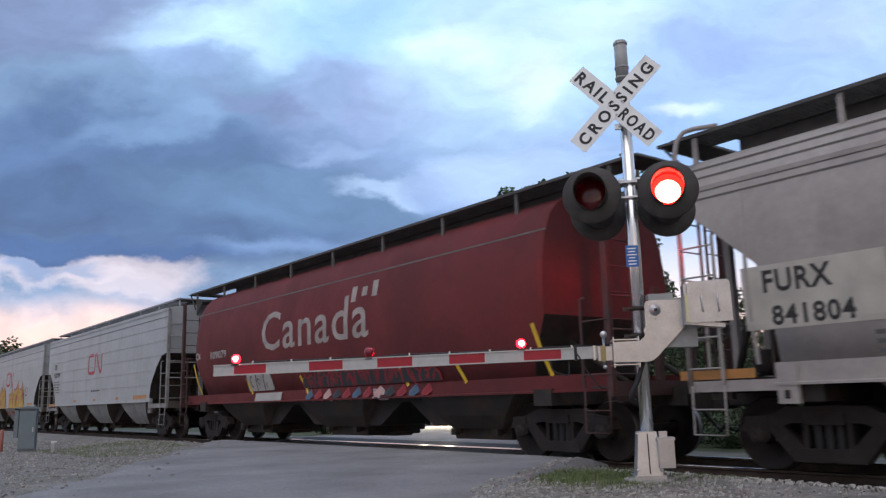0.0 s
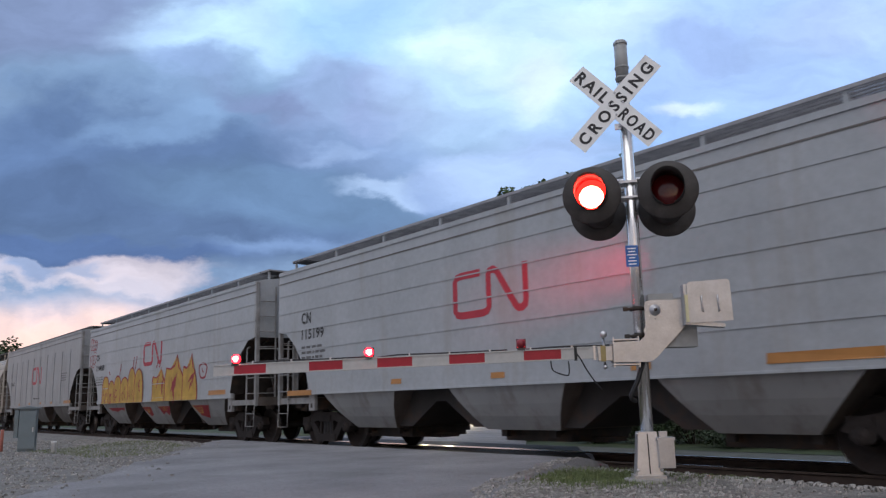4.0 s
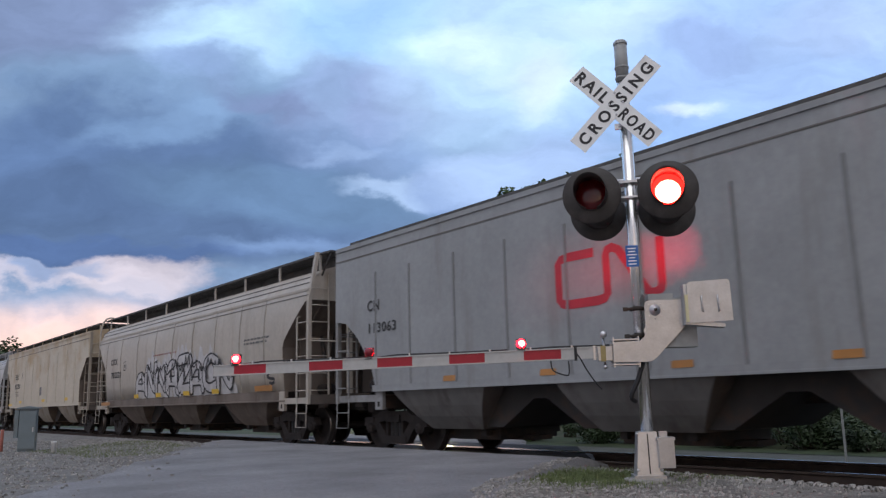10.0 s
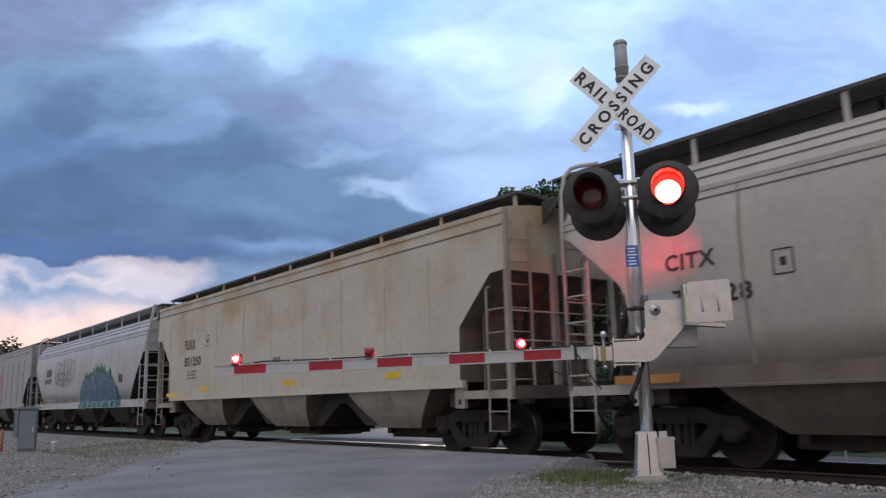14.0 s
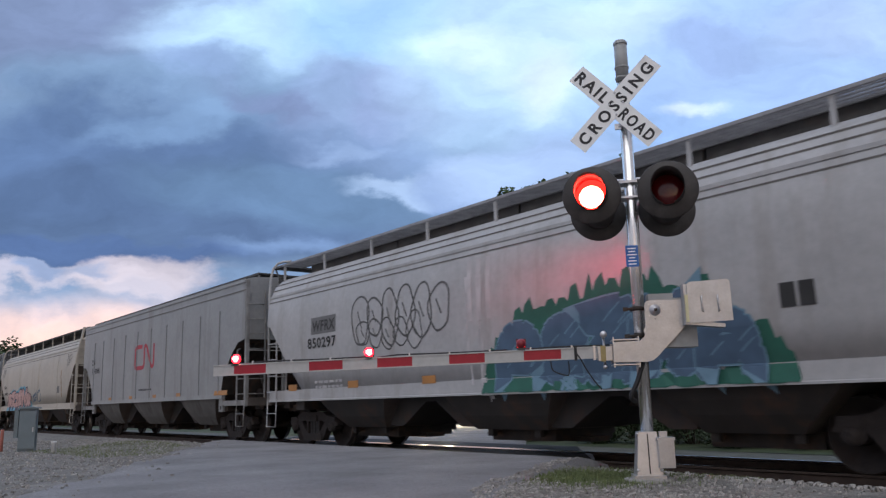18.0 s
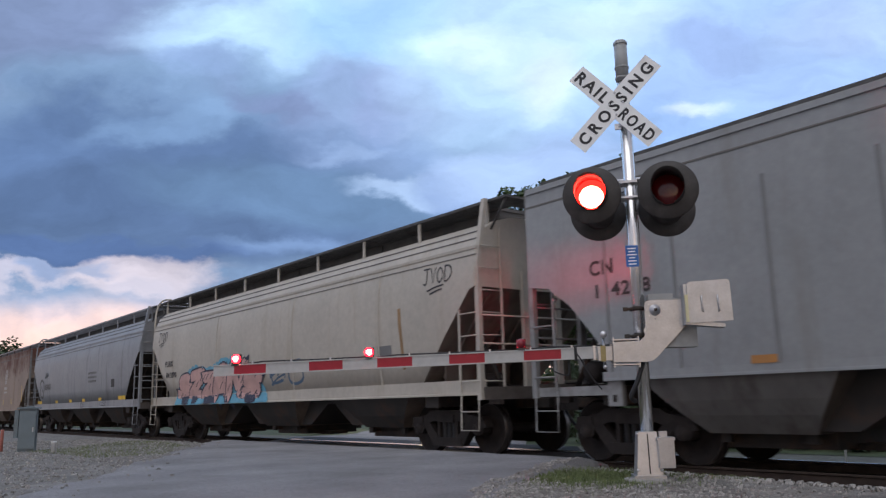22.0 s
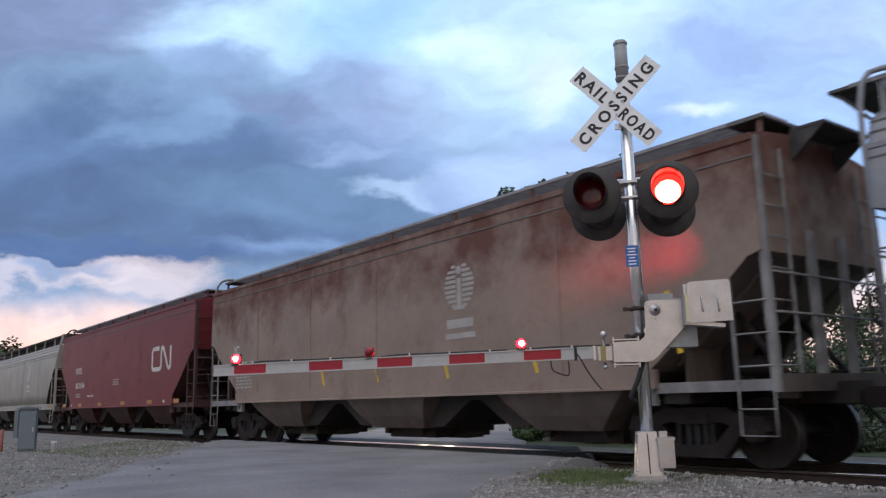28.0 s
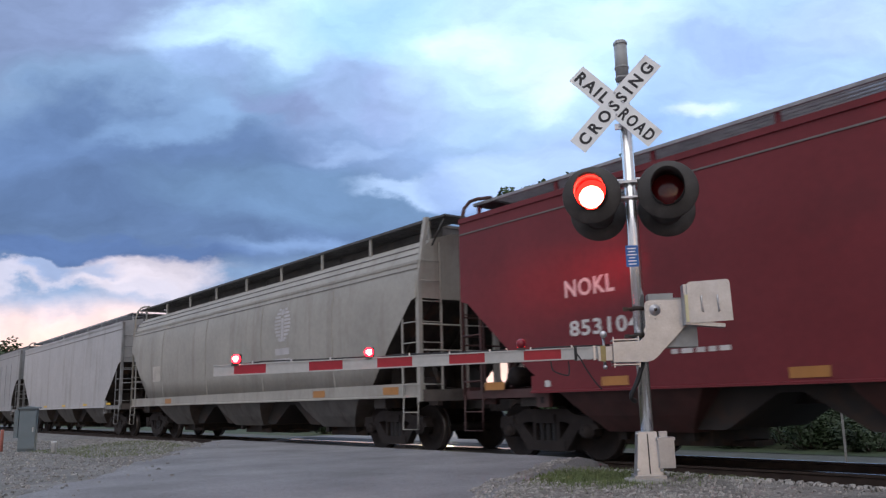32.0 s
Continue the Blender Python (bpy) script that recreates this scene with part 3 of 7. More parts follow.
def body_mesh(style, half, shape, mats):
    p = profile(style)
    es = [e for e, _ in shape[::-1]]
    es = sorted(set(es + [(a + b) / 2 for a, b in zip(es, es[1:]) if b - a > 0.15]))
    near = [half - e for e in es]
    xs = [-x for x in near] + list(np.linspace(-near[-1], near[-1], 9))[1:-1] + near[::-1]
    bm = bmesh.new()
    rings = []
    zs = [z for _, z in p]
    for x in xs:
        zf = foot_z(abs(x), half, shape)
        ring = []
        for z in zs:
            zz = max(z, zf + (z - 1.3) * 0.02)
            ring.append((side_y(style, zz) if z < zs[-1] else 0.0, zz))
        row = [bm.verts.new((x, -y, z)) for y, z in ring] + [bm.verts.new((x, y, z)) for y, z in ring[-2::-1]]
        rings.append(row)
    n = len(rings[0])
    for u, w in zip(rings, rings[1:]):
        for k in range(n):
            f = bm.faces.new((u[k], u[(k + 1) % n], w[(k + 1) % n], w[k]))
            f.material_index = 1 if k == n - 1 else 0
            f.smooth = style in ("round", "cylinder") and k != n - 1
    bm.faces.new(rings[0])
    bm.faces.new(rings[-1][::-1])
    return mesh_of("body", bm, mats)


def ladder_bm(a, b, z0, z1, step=0.4, r=0.012, first=True, last=True):
    """Rungs between the uprights at a and b (x, y), with either upright or none of its own."""
    bm = bmesh.new()
    for (x, y), own in ((a, first), (b, last)):
        if own:
            box(bm, x - 0.02, x + 0.02, y - 0.014, y + 0.014, z0, z1)
    z = z0 + 0.2
    while z < z1 - 0.03:
        tube(bm, [(a[0], a[1], z), (b[0], b[1], z)], r, 6)
        z += step
    return bm


def logo_bm(w, h, t):
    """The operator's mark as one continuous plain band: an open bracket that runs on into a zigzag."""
    bm = bmesh.new()
    c = [(-0.12, 0.46), (-0.2, 0.46), (-0.4, 0.46), (-0.47, 0.43), (-0.5, 0.35), (-0.5, -0.35), (-0.47, -0.43), (-0.4, -0.46), (-0.1, -0.46), (-0.03, -0.43), (0.0, -0.35), (0.0, 0.1), (0.0, 0.36), (0.015, 0.45), (0.06, 0.48), (0.12, 0.42), (0.36, -0.38), (0.4, -0.46), (0.45, -0.46), (0.49, -0.4), (0.5, -0.3), (0.5, 0.5)]
    stroke(bm, [(x * w, z * h) for x, z in c], t)
    return bm


def near_y(style, z):
    """Half width of the near side, sill included, at the height z."""
    ys = side_y(style, 1.32)
    if z < 1.05:
        return ys - 0.125 - 0.53 * (1.05 - z)
    if z < 1.10:
        return ys + 0.052
    if z < 1.33:
        return ys + 0.014
    return side_y(style, z)


def painted(bm, style, x, z, off=0.005):
    """Lays flat paint, drawn in the x-z plane, onto the bowed side of a car."""
    for zk in (0.75, 0.9, 1.049, 1.095, 1.33, 1.75, 1.8, 2.0, 2.3, 2.5, 2.75, 3.0, 3.1, 3.2, 3.62, 3.74):
        if any(v.co.z + z < zk for v in bm.verts) and any(v.co.z + z > zk for v in bm.verts):
            bmesh.ops.bisect_plane(bm, geom=bm.verts[:] + bm.edges[:] + bm.faces[:], plane_co=(0, 0, zk - z), plane_no=(0, 0, 1))
    for v in bm.verts:
        v.co = Vector((v.co.x + x, v.co.y - near_y(style, v.co.z + z) - off, v.co.z + z))
    return bm


def smooth_line(pts, n=5):
    P = [Vector((p[0], p[1])) for p in pts]
    out = []
    for i in range(len(P) - 1):
        a, b, c, d = P[max(i - 1, 0)], P[i], P[i + 1], P[min(i + 2, len(P) - 1)]
        for k in range(n):
            u = k / n
            out.append(0.5 * ((2 * b) + (c - a) * u + (2 * a - 5 * b + 4 * c - d) * u * u + (3 * b - a - 3 * c + d) * u ** 3))
    out.append(P[-1])
    return [(p.x, p.y) for p in out]


def filled(bm, pts, y, m):
    vs = [bm.verts.new((x, y, z)) for x, z in pts]
    f = bm.faces.new(vs)
    f.material_index = m
    bmesh.ops.triangulate(bm, faces=[f])


FORMS = [
    [(0.4, 0.36), (0.1, 0.5), (-0.32, 0.42), (-0.36, 0.16), (0.0, 0.02), (0.36, -0.14), (0.34, -0.42), (0.0, -0.5), (-0.4, -0.4)],
    [(-0.4, 0.5), (-0.4, -0.1), (-0.24, -0.46), (0.16, -0.48), (0.36, -0.14), (0.38, 0.48)],
    [(-0.4, -0.5), (-0.38, 0.1), (-0.2, 0.48), (0.14, 0.46), (0.3, 0.1), (0.26, -0.12), (-0.28, -0.12), (0.3, -0.14), (0.4, -0.5)],
    [(0.38, 0.36), (0.0, 0.5), (-0.34, 0.36), (-0.42, 0.0), (-0.34, -0.36), (0.0, -0.5), (0.4, -0.36)],
    [(-0.42, -0.5), (-0.36, 0.46), (0.3, -0.4), (0.4, 0.5)],
    [(-0.38, -0.5), (-0.38, 0.46), (0.18, 0.46), (0.34, 0.26), (0.16, 0.04), (-0.3, 0.02), (0.04, -0.1), (0.42, -0.5)],
    [(0.0, 0.5), (-0.34, 0.36), (-0.42, 0.0), (-0.3, -0.4), (0.04, -0.5), (0.36, -0.34), (0.42, 0.04), (0.28, 0.4), (0.0, 0.5)],
    [(-0.42, 0.46), (0.42, 0.46), (-0.36, -0.44), (0.42, -0.46)],
]


def fat_line(bm, pts, w, y, m, step=0.00012):
    """A band with round joints and ends; each piece lies a hair above the one before."""
    for k, (a, b) in enumerate(zip(pts, pts[1:])):
        stroke(bm, [a, b], w, y - k * step, m)
        if k % 2 == 0 or k == len(pts) - 2:
            for q in ((a, b) if k == len(pts) - 2 else (a,)):
                vs = [bm.verts.new((q[0] + w / 2 * math.cos(t * math.tau / 9), y - k * step - step / 2, q[1] + w / 2 * math.sin(t * math.tau / 9))) for t in range(9)]
                bm.faces.new(vs).material_index = m


def sprayed(bm, rng, x0, x1, z0, top, m, y, ragged=0.06, spikes=0.0, n=48):
    """A sprayed ground with an uneven edge; top(u) is its height along the way."""
    up, low = [], []
    for k in range(n + 1):
        u = k / n
        taper = min(1.0, 5 * u, 5 * (1 - u)) ** 0.5
        z = z0 + (top(u) - z0) * taper + ragged * rng.uniform(-1, 1) * taper
        if spikes and k % 2:
            z += spikes * rng.random() * taper
        up.append((x0 + (x1 - x0) * u, max(z, z0 + 0.006)))
    for k in range(n // 2 + 1):
        low.append((x1 + (x0 - x1) * k / (n // 2), z0 - 0.01 - ragged * 0.7 * rng.random()))
    filled(bm, up + low, y, m)


def burner(seed, edges, tops, z0, kind="round", line=0.05, inner=2, cloud=0.0, spikes=0.0, overlap=0.08, fat=0.3, slant=0.12):
    """A painted word of overlapping illegible letters on one foot line, in car coordinates.
    Slots: 0 fill, 1 outline, 2 the ground behind."""
    rng = random.Random(seed)
    bm = bmesh.new()
    n = len(tops)
    if cloud:
        mids = [(a + b) / 2 for a, b in zip(edges, edges[1:])]
        x0, x1 = edges[0] - cloud, edges[-1] + cloud
        sprayed(bm, rng, x0, x1, z0, lambda u: float(np.interp(x0 + (x1 - x0) * u, mids, tops)) + (0.2 * cloud if kind == "ribbon" else -0.1), 2, 0.0, 0.06, spikes, 90 if spikes else 60)
    for i, top in enumerate(tops):
        w = edges[i + 1] - edges[i]
        a, w = edges[i] - overlap * w, w * (1 + 2 * overlap)
        h, y = top - z0, -0.003 - 0.0035 * i
        if kind == "ribbon":  # a fat bent band with an outline and pointed ends
            f = fat * h * rng.uniform(0.9, 1.1)
            form = FORMS[rng.choice((0, 2, 3, 4, 5, 7))]
            pts = [(a + w / 2 + x * (w - f * 0.7) + slant * z * h, z0 + h / 2 + z * (h - f - line) + rng.uniform(-0.03, 0.03)) for x, z in form]
            pts = smooth_line(pts, 4)
            fat_line(bm, pts, f + 2 * line, y, 1, 0.00002)
            fat_line(bm, pts, f, y - 0.0016, 0, 0.00002)
            for (px, pz), (qx, qz) in ((pts[0], pts[1]), (pts[-1], pts[-2])):
                d = Vector((px - qx, pz - qz)).normalized()
                e = Vector((-d.y, d.x)) * (1 if rng.random() < 0.5 else -1)
                for m, ww, ln, dy in ((1, f / 2 + line, f * 1.05, 0.0009), (0, f / 2, f * 0.6, 0.0026)):
                    c = Vector((px, pz))
                    filled(bm, [tuple(c - e * ww), tuple(c + e * ww), tuple(c + d * ln + e * f * 0.5)], y - dy, m)
            for k in range(inner):
                px, pz = pts[rng.randrange(len(pts))]
                stroke(bm, smooth_line([(px - f * 0.3, pz - f * 0.2), (px, pz + f * 0.05), (px + f * 0.35, pz + f * 0.3)], 3), line * 0.6, y - 0.003, 1)
            continue
        if kind == "round":
            pts = [(a + w * (0.5 - 0.5 * math.cos(math.pi * k / 14)), z0 + h * max(0.0, math.sin(math.pi * k / 14)) ** 0.5) for k in range(15)]
        elif kind == "crown":
            shape = ((0.0, 0.0), (0.02, 0.5), (0.08, 0.74), (0.3, 0.7), (0.52, 0.78), (0.62, 1.0), (0.7, 0.72), (0.86, 0.6), (0.98, 0.3), (1.0, 0.0))
            pts = [(a + w * u, z0 + h * v) for u, v in shape]
        else:
            p, q = rng.uniform(0.16, 0.32), rng.uniform(0.6, 0.82)
            shape = ((0.0, 0.0), (0.03, 0.46), (p, rng.uniform(0.82, 1.0)), (p + 0.1, 0.6), (0.5, 0.66), (q, rng.uniform(0.8, 1.0)), (q + 0.08, 0.58), (0.97, 0.4), (1.0, 0.0))
            pts = [(a + w * u, z0 + h * v * rng.uniform(0.94, 1.04)) for u, v in shape]
        if kind != "open":
            filled(bm, pts, y, 0)
        if kind == "round":
            stroke(bm, pts, line, y - 0.0005, 1)
        else:  # each side of a point is a stroke that swells in its middle
            for k, (b, c) in enumerate(zip(pts, pts[1:])):
                m = ((b[0] + c[0]) / 2 + rng.uniform(-0.02, 0.02), (b[1] + c[1]) / 2)
                stroke(bm, [b, m, c], line * rng.uniform(0.6, 1.3), y - 0.0005 - 0.0001 * k, 1)
        for k in range(inner):  # counters and cuts within the letter
            cx, cz = a + w * rng.uniform(0.25, 0.75), z0 + h * rng.uniform(0.2, 0.55)
            r = min(w, h) * rng.uniform(0.12, 0.24)
            if kind == "round":
                run = [(cx + r * 0.6 * math.cos(t), cz + r * math.sin(t)) for t in [rng.uniform(0, 2) + 0.55 * j for j in range(9)]]
                stroke(bm, run, line * 0.8, y - 0.0018 - 0.0002 * k, 1)
            else:  # a pointed sliver
                d = Vector((rng.uniform(-0.5, 0.9), rng.uniform(0.4, 1.0))).normalized() * r * 1.5
                e = Vector((-d.y, d.x)) * rng.uniform(0.14, 0.3)
                c = Vector((cx, cz))
                filled(bm, [tuple(c - d), tuple(c + e), tuple(c + d), tuple(c - e * 0.6)], y - 0.0018 - 0.0002 * k, 1 if k % 2 == 0 or not cloud else 2)
                if kind != "crown":
                    run = smooth_line([tuple(c - d * 1.2 + e), tuple(c + e * 2.2), tuple(c + d * 1.4 + e)], 4)
                    stroke(bm, run, line * rng.uniform(0.4, 0.8), y - 0.0024 - 0.0002 * k, 1)
    return bm


def patch(pts):
    bm = bmesh.new()
    filled(bm, pts, 0.0, 0)
    return bm


def even(a, b, n):
    return [a + (b - a) * k / n for k in range(n + 1)]


def scrawl(seed, w, h, n, line=0.03):
    """An illegible tag: one quick looping line."""
    rng = random.Random(seed)
    bm = bmesh.new()
    for i in range(n):
        cx = (-0.5 + (i + 0.5) / n) * w
        pts = [(cx + rng.uniform(-0.5, 0.5) * w / n * 1.1, (j / 4 - 0.5) * h * (1 if i % 2 else -1) + rng.uniform(-0.18, 0.18) * h) for j in range(5)]
        stroke(bm, smooth_line(pts, 5), line * rng.uniform(0.7, 1.1))
    stroke(bm, smooth_line([(-w * 0.3, -h * 0.62), (0, -h * 0.7), (w * 0.42, -h * 0.6)], 5), line)
    return bm


def quick_tag(w, h, line=0.03):
    """A hand-drawn J, V, O and D over two underlines."""
    bm = bmesh.new()
    q = w / 4
    for k, run in enumerate((
            ((-2.0, 0.5), (-1.1, 0.5)), ((-1.5, 0.5), (-1.5, -0.2), (-1.65, -0.45), (-1.95, -0.35)),
            ((-0.95, 0.5), (-0.6, -0.45), (-0.3, 0.5)),
            ((0.3, 0.45), (0.0, 0.2), (0.0, -0.2), (0.3, -0.45), (0.65, -0.2), (0.65, 0.2), (0.3, 0.45)),
            ((1.0, 0.5), (1.0, -0.4), (1.5, -0.35), (1.85, 0.0), (1.6, 0.4), (0.9, 0.5)),
            ((-1.4, -0.85), (-0.4, -0.7), (0.9, -0.62)), ((-1.0, -1.05), (0.0, -0.9), (0.6, -0.85)))):
        pts = [(x * q, z * h) for x, z in run]
        stroke(bm, pts if len(pts) < 4 else smooth_line(pts, 4), line, -0.0004 * k)
    return bm


def hatch_tag(w, h, line=0.07):
    """An illegible tag: two rows of crossed dashes beside an open round form with a thick lid."""
    bm = bmesh.new()
    for k, run in enumerate((
            ((-0.5, -0.02), (-0.3, 0.14), (-0.12, 0.26)), ((-0.5, -0.14), (-0.3, 0.06), (-0.14, 0.1)), ((-0.42, 0.12), (-0.44, -0.2), (-0.4, -0.46)),
            ((-0.46, -0.46), (-0.28, -0.2), (-0.02, -0.04)), ((-0.44, -0.36), (-0.28, -0.36), (-0.08, -0.26)), ((-0.24, 0.22), (-0.22, 0.02), (-0.24, -0.1)),
            ((0.0, 0.5), (-0.01, 0.1), (-0.04, -0.2)), ((-0.14, 0.28), (-0.06, 0.16), (0.0, 0.1)),
            ((0.08, 0.24), (0.24, 0.4), (0.44, 0.46)), ((0.08, 0.3), (0.26, 0.3), (0.4, 0.4)),
            ((0.12, 0.2), (0.09, -0.2), (0.18, -0.42), (0.36, -0.42), (0.5, -0.24), (0.48, 0.18)))):
        stroke(bm, smooth_line([(x * w, z * h) for x, z in run], 4), line * (0.7, 1.0, 0.85)[k % 3], -0.0004 * k)
    return bm


def paint_runs(seed, w, h):
    """Pale ragged runs down both sides of a repainted strip."""
    rng = random.Random(seed)
    bm = bmesh.new()
    for k, x in enumerate((-w / 2, w / 2, w * 0.3)):
        z = h / 2
        while z > -h / 2:
            d = rng.uniform(0.12, 0.4)
            stroke(bm, smooth_line([(x + rng.uniform(-0.03, 0.03), z), (x + rng.uniform(-0.03, 0.03), z - d / 2), (x + rng.uniform(-0.02, 0.02), z - d)], 3), rng.uniform(0.025, 0.085), -0.0004 * k)
            z -= d * rng.uniform(0.8, 1.25)
    return bm


def loops(seed, w, h, n, line=0.03):
    """Round outlined forms with no filling."""
    rng = random.Random(seed)
    bm = bmesh.new()
    for i in range(n):
        cx = (-0.5 + (i + 0.5) / n) * w
        rx, rz = w / n * rng.uniform(0.5, 0.62), h * rng.uniform(0.36, 0.52)
        cz = rng.uniform(-0.08, 0.08) * h
        pts = [(cx + rx * math.cos(a) * (1 + 0.12 * math.sin(3 * a + i)), cz + rz * math.sin(a) * (1 + 0.1 * math.cos(2 * a + i))) for a in [math.tau * k / 28 for k in range(29)]]
        stroke(bm, pts, line)
        stroke(bm, smooth_line([(cx - rx * 0.3, cz + rz * 0.35), (cx - rx * 0.05, cz), (cx + rx * 0.2, cz - rz * 0.3)], 5), line * 0.8)
    return bm


def emblem():
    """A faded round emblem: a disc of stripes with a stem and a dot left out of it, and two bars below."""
    bm = bmesh.new()
    for k in range(9):
        z = -0.36 + 0.09 * k
        r = math.sqrt(max(0.02, 0.42 ** 2 - z * z))
        for a, b in ((-r, -0.09), (0.09, r)):
            if b - a > 0.03:
                stroke(bm, [(a, z), (b, z)], 0.055)
    stroke(bm, [(0, -0.4), (0, 0.14)], 0.13, -0.001)
    stroke(bm, [(-0.16, -0.4), (0.16, -0.4)], 0.06, -0.002)
    filled(bm, [(0.08 * math.cos(a), 0.29 + 0.08 * math.sin(a)) for a in [math.tau * k / 12 for k in range(12)]], -0.001, 0)
    for z, w, h in ((-0.68, 0.75, 0.16), (-0.9, 0.85, 0.1)):
        stroke(bm, [(-w / 2, z), (w / 2, z)], h)
    return bm


def paragraph(w, h, rows, seed):
    """Rows of illegible small stencilling as plain bars."""
    rng = random.Random(seed)
    bm = bmesh.new()
    for r in range(rows):
        z = h / 2 - (r + 0.5) * h / rows
        x = -w / 2
        while x < w / 2 - 0.1:
            l = rng.uniform(0.08, 0.24)
            stroke(bm, [(x, z), (min(x + l, w / 2), z)], h / rows * 0.5)
            x += l + 0.05
    return bm


def hopper_car(spec):
    """One covered hopper car; spec holds its build, paint and lettering. x = 0 is its middle, z = 0 the rail head."""
    L = spec["length"] / 2          # to the coupler faces
    half = L - 0.68              # to the end frames
    bhalf = half - spec.get("body_in", 0.0)   # to the ends of the body
    style, paint, dark = spec["style"], spec["paint"], spec.get("under", steel)
    shape = SHAPES[spec["ends"]]
    cut, zcut = shape[0][0], shape[-1][1]
    rails = spec.get("end_mat", ladder_grey if style in ("flat", "low") else paint)   # posts, ladders and platform edges
    car = empty("hopper_car")
    tagged(car, spec["label"], "freight car", "covered hopper cars of the train")
    # second slot: underside and end slopes, shade and grime in a darker colour
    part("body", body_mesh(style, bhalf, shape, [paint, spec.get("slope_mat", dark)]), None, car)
    # side sills and end platforms
    for s in (-1, 1):
        bm = bmesh.new()
        ys = side_y(style, 1.32)
        hx = half - 0.15 if style == "cylinder" else (half + 0.04 if spec["ends"] == "slant" else bhalf - 0.94 * cut)
        zl = 1.2 if spec.get("short_sill") or spec.get("thin_sill") else 1.06   # foot of the sill
        fl = 0.012 if zl > 1.1 else 0.048
        prism(bm, [(s * (ys - 0.07), 1.33), (s * (ys + 0.01), 1.33), (s * (ys + 0.01), zl + 0.04), (s * (ys + fl), zl + 0.03), (s * (ys + fl), zl), (s * (ys - 0.07), zl)], "x", -hx, hx)
        part("side_sill", bm, spec.get("sill_mat", paint), car)
    bm = bmesh.new()
    box(bm, -L + 0.35, L - 0.35, -0.22, 0.22, 0.82, 1.1)
    part("centre_sill", bm, dark, car)
    bolx = L - 2.2
    for s in (-1, 1):
        bm = bmesh.new()
        box(bm, s * half - 0.08, s * half + 0.08, -1.5, 1.5, 0.98, 1.2)
        box(bm, min(s * half, s * (half - cut)), max(s * half, s * (half - cut)), -1.42, 1.42, 1.1, 1.14)
        for y in (-1.05, 1.05):
            box(bm, min(s * half, s * (half - 0.3)), max(s * half, s * (half - 0.3)), y - 0.05, y + 0.05, 0.9, 1.1)
        part("end_platform", bm, spec.get("platform_mat", grime_and_shade), car)
        if spec["ends"] not in ("drum", "slant"):
            for y in (-1.5, 1.5):
                bm = bmesh.new()
                box(bm, *sorted((s * (half + 0.05), s * (half - cut - 0.05))), y - 0.03, y + 0.03, 1.0, 1.14)
                part("platform_edge", bm, rails, car)
                bm = bmesh.new()
                box(bm, *sorted((s * (half - cut + 0.06), s * (half - cut - 0.2))), y - 0.04, y + 0.04, 0.84, 1.31)
                box(bm, *sorted((s * (half - cut - 0.03), s * (half - cut - 0.1))), y - 0.045, y + 0.045, 0.9, 1.0, 1)
                part("jacking_pad", bm, [rails, truck_mat], car)
        bm = bmesh.new()  # slope sheet braces and bolster
        box(bm, s * bolx - 0.2, s * bolx + 0.2, -1.45, 1.45, 0.86, 1.12)
        for y in (-0.8, 0.8):
            tube(bm, [(s * (half - 0.2), y, 1.12), (s * (bhalf - 0.55 * cut), y, 1.3 + (zcut - 1.3) * 0.62)], 0.05, 6)
        part("body_bolster", bm, dark, car)
        xp = bhalf - 0.75
        zp = foot_z(xp, bhalf, shape)
        if style != "cylinder":
            for y in (-0.42, 0.42):  # upright gussets between the centre sill and the slope sheet
                bm = bmesh.new()
                prism(bm, [(s * (bhalf - cut + 0.05), 1.1), (s * (bhalf - 0.62 * cut), 1.1), (s * (xp + 0.1), zp), (s * (bhalf - cut + 0.05), 1.32)], "y", y - 0.012, y + 0.012)
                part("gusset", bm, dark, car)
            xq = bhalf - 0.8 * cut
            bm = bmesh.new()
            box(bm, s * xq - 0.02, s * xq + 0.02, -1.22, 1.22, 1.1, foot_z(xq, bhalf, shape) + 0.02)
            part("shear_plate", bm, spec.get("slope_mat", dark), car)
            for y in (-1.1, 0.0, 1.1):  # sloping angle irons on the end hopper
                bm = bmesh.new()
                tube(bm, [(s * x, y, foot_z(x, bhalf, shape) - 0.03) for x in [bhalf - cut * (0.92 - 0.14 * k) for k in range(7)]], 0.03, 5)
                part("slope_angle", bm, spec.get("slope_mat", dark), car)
            bm = bmesh.new()  # brake cylinder, reservoir and pipes on the end platform
            if s > 0:
                lathe(bm, [(0.0, -0.3), (0.12, -0.3), (0.13, -0.28), (0.13, 0.24), (0.1, 0.3), (0.0, 0.3)], pose(s * (half - 0.75), -0.62, 1.34, 0, 90, 0), 16)
            else:
                lathe(bm, [(0.0, -0.42), (0.12, -0.4), (0.17, -0.34), (0.17, 0.34), (0.12, 0.4), (0.0, 0.42)], pose(s * (half - 0.8), -0.75, 1.36, 90, 0, 0), 16)
            part("brake_cylinder" if s > 0 else "air_reservoir", bm, truck_mat, car)
            bm = bmesh.new()
            tube(bm, [(s * (half - 0.75), -0.6, 1.3), (s * (half - 0.4), -0.45, 1.22), (s * (half - 0.1), -0.4, 1.2), (s * half, -0.3, 1.02)], 0.022, 6)
            part("brake_pipe", bm, truck_mat, car)
            bm = bmesh.new()
            tube(bm, [(s * (half - 0.9), 0.3, 1.22), (s * (half - 0.3), 0.5, 1.24), (s * (half - 0.1), 1.3, 1.26)], 0.018, 6)
